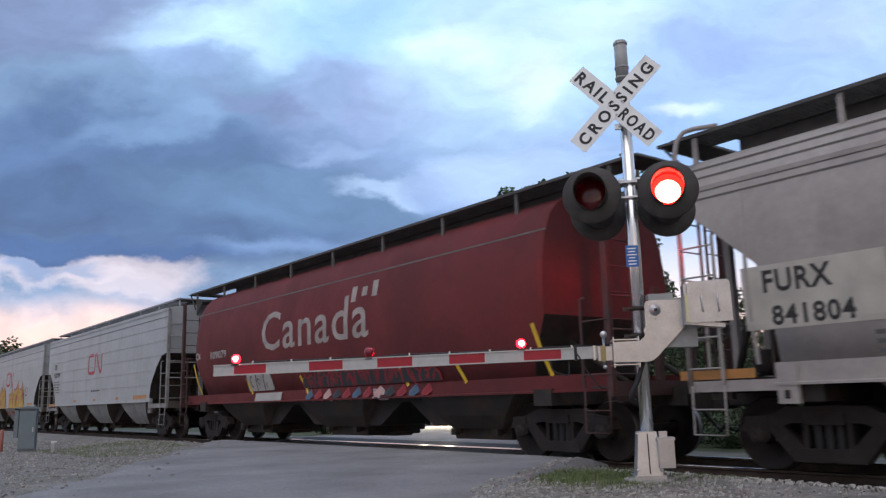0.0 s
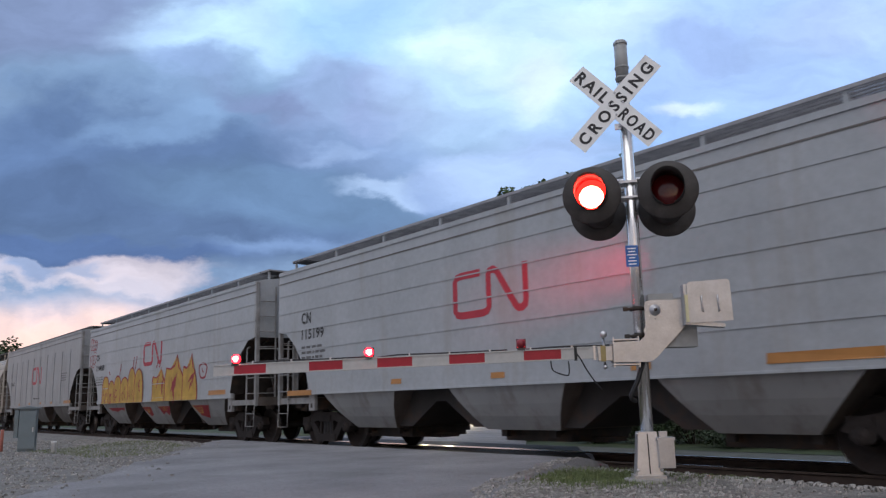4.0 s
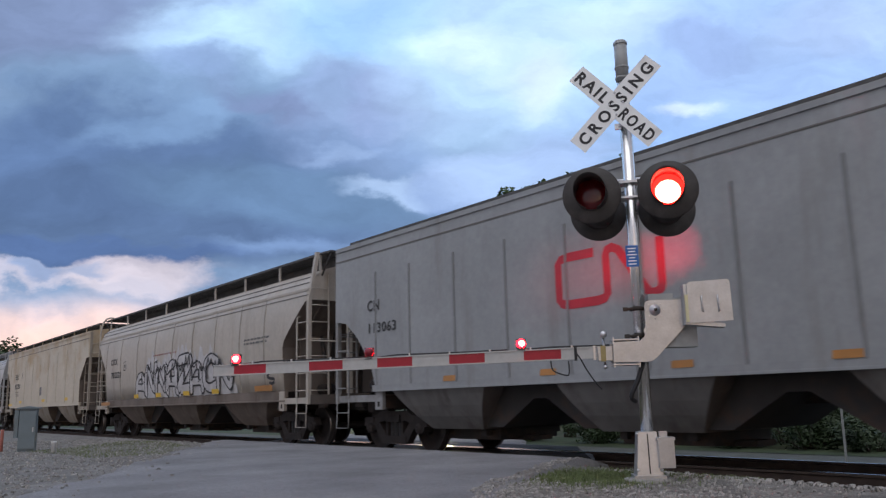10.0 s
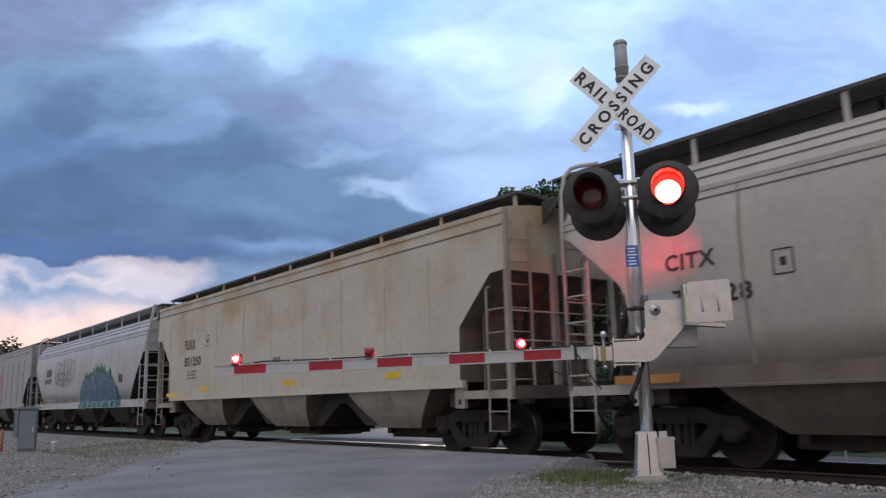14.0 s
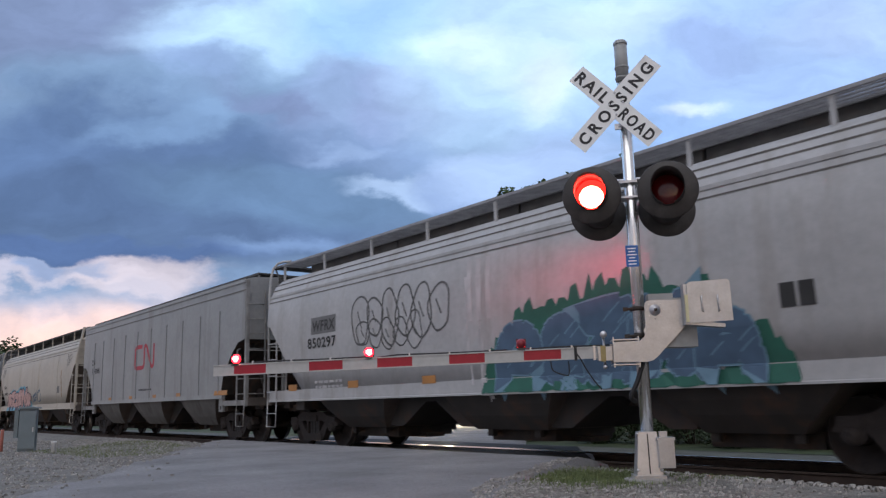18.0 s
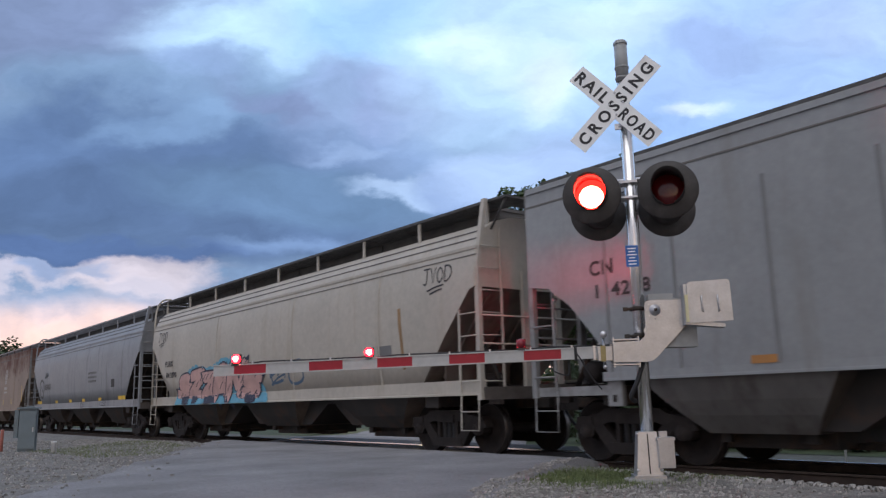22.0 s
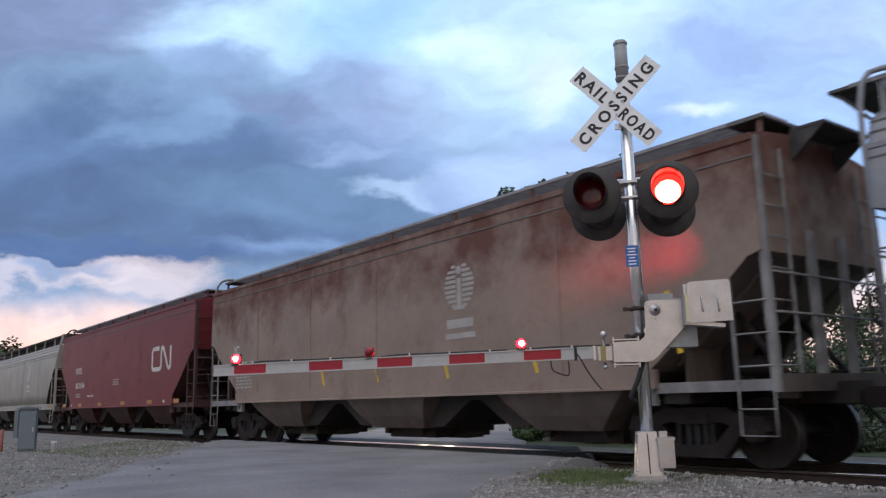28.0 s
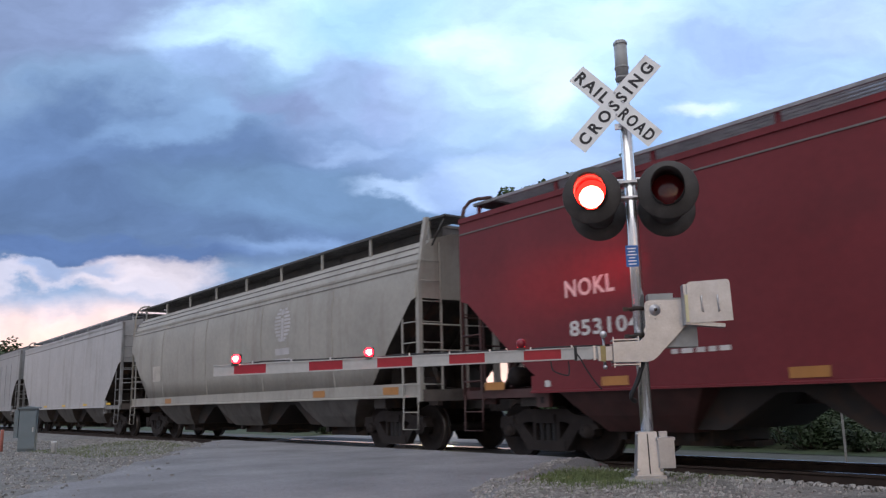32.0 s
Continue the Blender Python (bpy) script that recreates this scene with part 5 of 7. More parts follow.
SPECS = [
    dict(ends="tall", style="round", paint=p_dusk, slope_mat=under_brown, label="grey-beige covered hopper car with black lettering", ribs=RIB5, bay_mat=under_brown,
         marks=[("paint", "patch", -6.6, 2.12, bar(1.75, 0.78), pale_patch), ("text", -7.19, -6.33, 2.18, 0.27, "FURX", black), ("text", -7.12, -6.11, 1.78, 0.23, "841804", black)]
         + reflectors([-8.0], 1.22, 1.1, amber, 0.12) + small_print(-5.5, 1.5, 0.9, 0.3, 3, 4, faded_k)),
    dict(ends="drum", style="cylinder", paint=p_red, label="faded red cylindrical hopper car with white wordmark", body_in=1.25, end_mat=dark_red, platform_mat=dark_red, post_mat=roof_dark, bay_mat=under_black, sill_mat=p_red,
         marks=[("text", -2.85, 2.2, 2.36, 0.98, "Canada", worn_white), ("paint", "flag_mark", 1.58, 3.3, bar(0.2, 0.34), worn_white), ("paint", "flag_mark", 2.0, 3.32, bar(0.2, 0.2), worn_white), ("paint", "flag_mark", 2.4, 3.34, bar(0.2, 0.34), worn_white),
                ("text", -7.32, -7.0, 2.36, 0.2, "CN", spray_grey), ("text", -6.2, -5.1, 2.34, 0.2, "109079", spray_grey),
                ("paint", "graffiti", 0, 0, burner(11, [-3.95, -3.4, -2.95, -2.5], [1.98, 1.9, 1.86], 1.36, "round", 0.045, 1), [spray_grey, spray_k]), ("paint", "graffiti", -2.85, 1.2, bar(1.5, 0.2), spray_grey),
                ("paint", "graffiti", 0, 0, burner(12, even(-0.9, 4.4, 9), [1.72, 1.84, 1.78, 1.86, 1.8, 1.88, 1.8, 1.84, 1.7], 1.36, "spike", 0.05, 3), [spray_k, spray_r]), *[("paint", "graffiti", x, 1.76, bar(0.26, 0.16), spray_teal) for x in (0.02, 0.64, 1.5, 2.3, 3.2)], *[("paint", "graffiti", x, 1.62, slash(0.02, 0.3, 0.12), spray_teal) for x in (0.02, 0.7, 1.5, 2.35)],
                *[("paint", "graffiti", -0.7 + 0.42 * k, 1.18, slash(0.1, 0.16, 0.3), (spray_b, spray_r, spray_p, spray_k, spray_r)[k % 5]) for k in range(12)], ("paint", "graffiti", 2.2, 1.17, scrawl(33, 0.5, 0.18, 3, 0.04), spray_w)]
         + [("paint", "yellow_stripe", x, z, slash(0.22, h), yellow) for x, z, h in ((-3.9, 1.5, 0.42), (-0.9, 1.45, 0.42), (7.15, 1.75, 0.85), (-7.4, 1.8, 0.9), (3.2, 1.5, 0.42), (5.0, 1.5, 0.42))]),
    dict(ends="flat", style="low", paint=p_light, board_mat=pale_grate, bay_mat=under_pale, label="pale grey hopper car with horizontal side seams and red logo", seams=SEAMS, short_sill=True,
         marks=rail_logo(-0.15, 2.82, 1.84, 0.78, logo_red, 0.13) + [("text", -6.9, -6.45, 2.86, 0.25, "CN", black), ("text", -6.89, -5.85, 2.49, 0.22, "115199", black)]
         + small_print(-6.35, 2.05, 1.1, 0.6, 5, 5, faded_k) + small_print(0.1, 1.74, 1.3, 0.12, 1, 6, black) + reflectors([5.6], 1.38, 1.4, amber, 0.13) + reflectors([-7.0], 1.25, 1.2, amber, 0.12) + reflectors([-3.0, 0, 3.0], 1.38, 0.35, amber)),
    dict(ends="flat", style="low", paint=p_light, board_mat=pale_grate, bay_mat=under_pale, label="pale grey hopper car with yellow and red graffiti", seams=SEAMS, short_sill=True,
         marks=rail_logo(-0.06, 2.82, 1.74, 0.74, logo_red, 0.13) + [("text", -6.74, -6.36, 2.9, 0.24, "CN", black), ("text", -6.72, -5.66, 2.5, 0.22, "114860", black)]
         + small_print(-6.2, 2.1, 1.0, 0.4, 4, 7, faded_k)
         + [("paint", "graffiti", 0, 0, burner(21, [-5.75, -4.95, -4.2, -3.4, -2.5, -1.75, -0.95], [2.25, 2.05, 2.2, 2.12, 2.42, 2.35], 1.21, "round", 0.055, 2), [spray_y, spray_r]),
            ("paint", "graffiti", 0, 0, burner(22, [0.1, 1.35, 2.9, 3.95], [2.3, 2.62, 2.58], 1.21, "crown", 0.06, 3), [spray_y, spray_r]),
            ("paint", "graffiti", 4.45, 2.0, loops(27, 0.5, 0.5, 1, 0.06), spray_r)]
         + [("paint", "graffiti", x, z, slash(0.14, h, 0.07), spray_r) for x, z, h in ((-3.55, 2.42, -0.4), (-2.05, 2.55, -0.5), (-1.75, 2.6, -0.45), (-4.9, 2.35, 0.12), (0.75, 2.42, -0.24), (0.45, 2.4, -0.2))]
         + [("paint", "graffiti", 0, 0, patch(p), mt) for p, mt in (
             ([(-5.3, 1.04), (-3.3, 1.04), (-3.5, 0.93), (-3.9, 0.99), (-4.3, 0.9), (-4.7, 0.97), (-5.0, 0.94)], spray_r),
             ([(-1.35, 1.04), (-0.45, 1.04), (-0.5, 0.78), (-0.75, 0.72), (-1.1, 0.9)], spray_r), ([(-1.25, 1.045), (-0.62, 1.045), (-0.66, 0.88), (-0.9, 0.84)], spray_y),
             ([(0.25, 1.04), (1.4, 1.04), (1.05, 0.74), (0.8, 0.86), (0.5, 0.78)], spray_r), ([(0.32, 1.045), (1.2, 1.045), (0.98, 0.9), (0.6, 0.9)], spray_y),
             ([(3.35, 1.04), (4.6, 1.04), (4.3, 0.66), (3.75, 0.74)], spray_r), ([(3.3, 1.045), (4.1, 1.045), (3.95, 0.8), (3.7, 0.8)], spray_y))]
         + [
            ("paint", "graffiti", -7.3, 3.58, loops(23, 0.95, 0.5, 3, 0.04), spray_r), ("paint", "graffiti", -7.32, 2.98, loops(24, 0.75, 0.5, 2, 0.04), spray_r), ("paint", "graffiti", -7.3, 3.3, scrawl(24, 0.9, 0.9, 2, 0.025), spray_r)] + reflectors([5.5], 1.38, 1.2, amber, 0.13)),
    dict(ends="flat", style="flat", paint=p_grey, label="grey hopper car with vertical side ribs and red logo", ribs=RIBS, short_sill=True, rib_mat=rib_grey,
         marks=rail_logo(-0.19, 2.75, 1.95, 0.8, logo_red, 0.14) + [("text", -6.7, -6.25, 2.86, 0.22, "CN", black), ("text", -6.65, -5.65, 2.4, 0.2, "113063", black)]
         + small_print(0.0, 1.62, 1.3, 0.12, 1, 8, black) + small_print(5.3, 2.5, 1.1, 0.4, 4, 9, faded_k) + reflectors([6.1], 1.37, 1.2, amber, 0.13) + reflectors([-4, -1.5, 1, 3.2], 1.38, 0.35, amber)),
    dict(ends="tall", style="round", paint=p_beige, slope_mat=under_brown, label="beige hopper car with jagged black and white graffiti", proud=True, sill_mat=under_brown, ribs=RIB5, rib_mat=rib_beige, bay_mat=under_brown,
         marks=[("text", -6.75, -5.97, 2.63, 0.22, "CITX", black), ("text", -6.68, -5.49, 2.14, 0.22, "702228", black), ("paint", "label_box", -5.05, 2.53, frame_mark(0.26, 0.3), black),
                ("paint", "graffiti", 0, 0, burner(31, even(-3.75, 4.55, 8), [2.2, 2.5, 2.36, 2.46, 2.62, 2.3, 2.5, 2.2], 1.36, "ribbon", 0.055, 2, 0.2, 0.4, 0.1, 0.2, 0.15), [spray_w, spray_k, spray_w]), ("paint", "graffiti", 0, 0.02, burner(32, even(-3.7, 4.5, 14), [2.1, 2.3, 2.55, 2.3, 2.45, 2.2, 2.5, 2.35, 2.6, 2.4, 2.2, 2.5, 2.3, 2.1], 1.75, "open", 0.06, 0), [spray_w, spray_k]), ("paint", "stencilling", -0.9, 2.72, paragraph(2.2, 0.1, 1, 3), faded_red), ("paint", "graffiti", 6.8, 1.8, scrawl(5, 0.4, 0.4, 1, 0.07), spray_k)]
         + small_print(6.0, 2.65, 1.5, 0.2, 2, 10, faded_k) + reflectors([-3.55, -1.28, 1.2, 3.42], 1.41, 0.5, yellow, 0.13) + reflectors([6.5], 1.41, 1.0, amber, 0.14) + reflectors([-7.2], 1.2, 1.1, amber, 0.12)),
    dict(ends="step", style="low", thin_sill=True, paint=p_cream, slope_mat=under_brown, label="cream rust-stained hopper car", bay_mat=under_cream, end_mat=under_cream, ribs=RIB5, rib_mat=p_cream,
         marks=[("text", -6.1, -5.24, 2.72, 0.3, "FURX", black), ("text", -6.1, -4.8, 2.22, 0.27, "851250", black), ("paint", "label_box", -4.32, 2.88, frame_mark(0.26, 0.3), black), ("paint", "patch", 0.15, 1.96, bar(0.42, 0.4), dark_patch)]
         + reflectors([-4.5, 0.8, 5.2], 1.5, 0.6, yellow, 0.13) + reflectors([-7.15], 1.38, 0.9, yellow, 0.12) + small_print(-5.5, 1.95, 0.8, 0.3, 3, 12, faded_k)),
    dict(ends="slant", style="round", paint=p_silver, board_mat=pale_grate, label="pale grey hopper car with blue and green graffiti", ribs=[], bay_mat=under_black,
         marks=[("paint", "patch", -5.5, 2.75, bar(1.12, 0.39), dark_patch), ("text", -6.0, -4.98, 2.63, 0.24, "WFRX", black), ("text", -6.21, -4.93, 2.25, 0.23, "850297", black),
                ("paint", "graffiti", -2.55, 2.7, loops(6, 3.3, 1.15, 6, 0.045), faded_k), ("paint", "graffiti", -2.9, 2.4, loops(7, 2.3, 0.7, 5, 0.035), faded_k),
                ("paint", "graffiti", 0, 0, burner(41, [0.35, 1.5, 2.35, 3.3, 4.3, 5.2], [2.22, 2.3, 2.46, 2.4, 2.1], 1.12, "ribbon", 0.03, 4, 0.45, 0.32, 0.1, 0.36, 0.05), [spray_b, spray_edge, spray_g]), ("paint", "paint_runs", -0.2, 2.2, paint_runs(42, 0.36, 1.9), spray_w), ("paint", "label_box", 5.62, 2.12, bar(0.2, 0.3), black), ("paint", "label_box", 5.86, 2.12, bar(0.2, 0.3), black)]
         + [("paint", "paint_drip", -0.3 + 0.25 * k, 2.9, slash(0.02, 1.1, 0.12), spray_w) for k in range(3)]
         + reflectors([-7.1, -4.35, -1.65], 1.38, 0.42, amber, 0.15) + small_print(-5.4, 1.42, 1.2, 0.22, 2, 13, spray_w)),
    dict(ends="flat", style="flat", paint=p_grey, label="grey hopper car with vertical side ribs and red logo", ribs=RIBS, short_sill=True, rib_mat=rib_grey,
         marks=rail_logo(-0.19, 2.75, 1.95, 0.8, logo_red, 0.14) + [("text", -6.7, -6.25, 2.76, 0.22, "CN", black), ("text", -6.6, -5.6, 2.42, 0.2, "114298", black)]
         + small_print(0.0, 1.62, 1.3, 0.12, 1, 8, black) + reflectors([6.5], 1.36, 0.9, amber, 0.13) + reflectors([-4, -1.5, 1, 3.2], 1.38, 0.35, amber)),
    dict(ends="slant", style="round", paint=p_cream2, slope_mat=under_brown, label="cream hopper car with pink and blue graffiti", ribs=[-3.0, 1.6, 5.4], rib_mat=p_cream2, bay_mat=under_black,
         marks=[("paint", "graffiti", -7.5, 3.28, quick_tag(0.85, 0.3), spray_k), ("paint", "graffiti", 7.4, 3.3, quick_tag(0.9, 0.32), spray_k),
                ("text", -7.12, -6.42, 2.28, 0.18, "FURX", spray_k), ("text", -7.05, -6.13, 1.93, 0.17, "841890", spray_k),
                ("paint", "graffiti", 0, 0, burner(51, even(-5.9, -0.2, 6), [2.0, 2.12, 2.0, 2.2, 2.25, 1.95], 1.1, "ribbon", 0.05, 4, 0.4, 0.0, 0.16, 0.34, 0.3), [spray_p, spray_ink, spray_c]), ("paint", "graffiti", 1.25, 1.75, hatch_tag(1.75, 0.62), spray_b)]
         + [("paint", "label_box", 5.6, 1.95, bar(0.5, 0.3), dark_patch), ("paint", "rust_streak", 6.2, 2.2, slash(0.1, 1.2, 0.1), rust_paint)]),
    dict(ends="slant", style="round", paint=p_grey2, board_mat=pale_grate, label="grey hopper car with yellow reflectors along the sill", ribs=[], bay_mat=under_black,
         marks=[("text", -5.75, -5.1, 2.55, 0.26, "SMW", faded_k), ("text", -5.75, -4.6, 2.0, 0.26, "850012", faded_k), ("paint", "worn_emblem", -6.35, 2.1, loops(8, 0.75, 0.9, 1, 0.12), faded_k), ("paint", "label_box", 5.29, 1.97, bar(0.42, 0.3), black),
                ("paint", "graffiti", 0.8, 1.25, scrawl(15, 0.7, 0.2, 4, 0.025), spray_k), ("paint", "graffiti", 3.9, 1.3, scrawl(16, 0.9, 0.22, 4, 0.025), spray_k)]
         + reflectors([-7.05, -3.55, -1.05, 1.06, 3.46], 1.4, 0.42, yellow, 0.12) + reflectors([6.3, -6.95], 1.41, 0.85, yellow, 0.14) + small_print(2.5, 2.3, 1.2, 0.5, 3, 14, faded_k)),
    dict(ends="brief", style="low", paint=p_brown, board_mat=pale_grate, label="rust-streaked brown hopper car with faded white emblem", bay_mat=under_brown, slope_mat=under_brown, ribs=[-5.6, -2.8, 0.0, 5.2], rib_mat=p_brown,
         marks=[("paint", "worn_emblem", 2.74, 3.02, emblem(), spray_grey), ("text", -7.03, -6.72, 2.34, 0.25, "IC", white), ("text", -6.99, -5.74, 1.9, 0.24, "798040", white)]
         + [("paint", "yellow_stripe", x, 1.55, slash(0.1, 0.34, 0.08), yellow) for x in (-2.2, 0.0, 2.3, 4.6)] + [("paint", "yellow_stripe", 7.3, 1.95, slash(0.16, 0.85), yellow)] + small_print(-6.4, 1.6, 1.0, 0.35, 4, 17, spray_grey)),
    dict(ends="brief", style="low", paint=p_maroon, board_mat=pale_grate, label="maroon hopper car with large white logo", bay_mat=dark_red, slope_mat=dark_red, end_mat=dark_red, platform_mat=dark_red, ribs=[], 
         marks=rail_logo(5.2, 2.6, 1.74, 0.74, white, 0.14) + [("text", -5.48, -4.5, 2.5, 0.26, "NOKL", white), ("text", -5.42, -4.08, 1.9, 0.23, "853104", white)]
         + small_print(-3.1, 1.55, 1.0, 0.13, 1, 18, white) + small_print(-5.0, 1.6, 0.7, 0.2, 2, 19, spray_grey) + small_print(0.3, 2.0, 0.7, 0.25, 3, 20, spray_grey)
         + reflectors([-7.2, -4.6, -1.7, 1.25, 4.2, 6.7], 1.2, 0.5, amber, 0.13) + reflectors([-5.95, 5.6], 1.2, 0.12, white, 0.1)),
    dict(ends="slant", style="round", paint=p_dull, label="dull grey-beige hopper car with faded emblem", ribs=[-5.5, -1.8, 1.9, 5.5], rib_mat=p_dull,
         marks=[("paint", "worn_emblem", 3.1, 2.95, emblem(), spray_w), ("paint", "patch", -6.0, 2.1, bar(0.7, 0.5), pale_patch)] + reflectors([7.7, 4.8, -5.0], 1.2, 0.55, amber, 0.15)),
    dict(ends="brief", style="low", paint=p_silver, board_mat=pale_grate, label="pale grey hopper car with yellow sill line", ribs=[], marks=reflectors([-6.5, -3, 0.5, 4, 7.3], 1.2, 0.6, yellow, 0.08)),
    dict(ends="flat", style="flat", paint=p_grey, label="plain grey hopper car with ribbed sides", ribs=RIBS),
]


# ---- crossing signal: mast, crossbuck, flashing lamps and gate ----
MAST = (-5.37, -4.0)
SIG = empty("crossing_signal", pose(MAST[0], MAST[1], 0, 0, 0, 36))      # local x to the sign's right, y away from the road user
tagged(SIG, "aluminium crossing signal mast with crossbuck and red flashing lamps", "crossing signal")
sign_white = mat("white_sign_sheeting", (0.9, 0.91, 0.91), 0.5, 0, 0.05, 4, 0, 1, (0.5, 0.5, 0.48), 0.15, 3)
sign_black = mat("black_sign_letters", (0.02, 0.02, 0.025), 0.5)
lamp_black = mat("black_painted_steel", (0.042, 0.037, 0.035), 0.55, 0, 0.2, 8, 0.1, 50, (0.09, 0.085, 0.08), 0.3, 4)
lens_dark = mat("dark_red_lens", (0.10, 0.006, 0.008), 0.12, 0, 0.1, 20)
lens_lit = glow("lit_red_lens", (1.0, 0.045, 0.03), 80)
lens_edge = glow("lit_red_lens_rim", (1.0, 0.010, 0.007), 6)
lens_beam = glow("lit_rear_lens", (1.0, 0.012, 0.05), 5400)
lens_led = glow("lit_red_diodes", (1.0, 0.008, 0.02), 9)
lens_dull = mat("unlit_red_dome", (0.22, 0.012, 0.025), 0.3, 0, 0.1, 20)
blue_sign = mat("blue_sign_sheeting", (0.03, 0.13, 0.42), 0.45, 0, 0.1, 6)
mast_mat = mat("mast_aluminium", (0.80, 0.78, 0.76), 0.24, 0.95, 0.05, 9, 0.02, 40, (0.5, 0.5, 0.5), 0.12, 5)
plate_mat = mat("gate_aluminium", (0.5, 0.52, 0.55), 0.34, 0.8, 0.10, 6, 0.05, 45, (0.43, 0.43, 0.44), 0.25, 5, speck=0.06, sscale=40)
zinc = mat("zinc_bolts", (0.6, 0.6, 0.62), 0.35, 0.9, 0.1, 30)
arm_white = mat("white_retroreflective", (0.45, 0.45, 0.44), 0.45, 0, 0.06, 20, 0, 1, (0.35, 0.35, 0.34), 0.3, 8)
arm_red = mat("red_retroreflective", (0.33, 0.010, 0.026), 0.4, 0, 0.1, 20)
grey_box = mat("grey_enamel", (0.33, 0.34, 0.34), 0.5, 0.1, 0.1, 5, 0.05, 40, (0.2, 0.19, 0.17), 0.3, 4)
concrete = mat("concrete", (0.27, 0.26, 0.245), 0.9, 0, 0.15, 6, 0.4, 40, (0.2, 0.19, 0.17), 0.4, 5)

bm = bmesh.new()
tube(bm, [(0.015, 0, 0.6), (0.015, 0, 4.42)], 0.064, 24)
part("mast", bm, mast_mat, SIG)
bm = bmesh.new()
tube(bm, [(0.015, 0, 4.36), (0.015, 0, 4.80)], 0.07, 24)
lathe(bm, [(0.076, 4.79), (0.076, 4.815), (0.06, 4.835), (0.0, 4.84)], pose(0.015, 0, 0), 24)
for z in (4.40, 4.52):
    lathe(bm, [(0.072, z - 0.012), (0.078, z - 0.01), (0.078, z + 0.01), (0.072, z + 0.012)], pose(0.015, 0, 0), 24)
part("mast_extension", bm, grey_box, SIG, "dull grey capped mast extension")
# crossbuck
for name, ang, hl, x0, z0 in (("crossbuck_blade", -47.0, 0.58, -0.08, 4.065), ("crossbuck_blade", 45.5, 0.612, -0.075, 4.085)):
    y = -0.09 if ang < 0 else -0.096
    m = pose(x0, y, z0) @ pose(0, 0, 0, 0, -ang, 0)
    bm = bmesh.new()
    box(bm, -hl, hl, -0.0025, 0.0025, -0.110, 0.110)
    blade = part(name, bm, sign_white, SIG, "white blade with black letters", m)
    pieces = ((-0.325, "RAIL"), (0.325, "ROAD")) if ang < 0 else ((0, "CROSSING"),)
    for x, word in pieces:
        me = text_mesh(word, 0.178, 0.001, 1.32 if ang < 0 else 1.5, 0.0055)
        me.materials.append(sign_black)
        xs = [v.co.x for v in me.vertices]
        want = 0.44 if ang < 0 else 1.11
        k = want / (max(xs) - min(xs))
        mid = (max(xs) + min(xs)) / 2
        for v in me.vertices:
            v.co.x = (v.co.x - mid) * k
        part("lettering", me, None, blade, "black letters", pose(x, -0.004, -0.066))
bm = bmesh.new()
for s in (-1, 1):
    box(bm, s * 0.05 - 0.015, s * 0.05 + 0.015, -0.085, 0.0, 4.0, 4.16)
box(bm, -0.12, 0.05, -0.08, -0.066, 4.03, 4.14)
part("sign_clamp", bevelled(bm, 0.003), zinc, SIG)
bm = bmesh.new()
tube(bm, [(-0.09, -0.03, 3.84), (-0.02, -0.075, 3.84), (0.06, -0.03, 3.84)], 0.014, 6)
box(bm, -0.1, -0.03, -0.06, -0.03, 3.81, 3.87)
part("sign_clamp", bevelled(bm, 0.003), zinc, SIG)
for x, z in ((-0.075, 4.21), (0.005, 4.09), (-0.14, 4.08), (-0.07, 3.96)):
    bm = bmesh.new()
    lathe(bm, [(0.0, -0.012), (0.011, -0.011), (0.011, 0.0)], pose(0, 0, 0, -90, 0, 0), 8)
    part("bolt", bm, zinc, SIG, "", pose(x, -0.1, z))

# crossarm and lamp heads
bm = bmesh.new()
tube(bm, [(-0.40, 0.09, 3.27), (0.40, 0.09, 3.27)], 0.022, 10)
box(bm, -0.09, 0.09, -0.085, 0.1, 3.2, 3.225)
box(bm, -0.09, 0.09, -0.085, 0.1, 3.035, 3.055)
for s in (-1, 1):
    tube(bm, [(s * 0.05, 0.05, 3.12), (s * 0.24, 0.02, 3.08)], 0.025, 8)
    tube(bm, [(s * 0.085, -0.05, 3.21), (s * 0.085, 0.07, 3.21)], 0.012, 6)
    tube(bm, [(s * 0.085, -0.05, 3.045), (s * 0.085, 0.07, 3.045)], 0.012, 6)
part("crossarm", bevelled(bm, 0.003), zinc, SIG)
bm = bmesh.new()
for k in range(5):
    lathe(bm, [(0.03, k * 0.02), (0.036, k * 0.02 + 0.01), (0.03, k * 0.02 + 0.02)], pose(0.09, 0.08, 3.24, 0, 90, 0), 10)
part("cable_gland", bm, lamp_black, SIG)

LENSES = {}


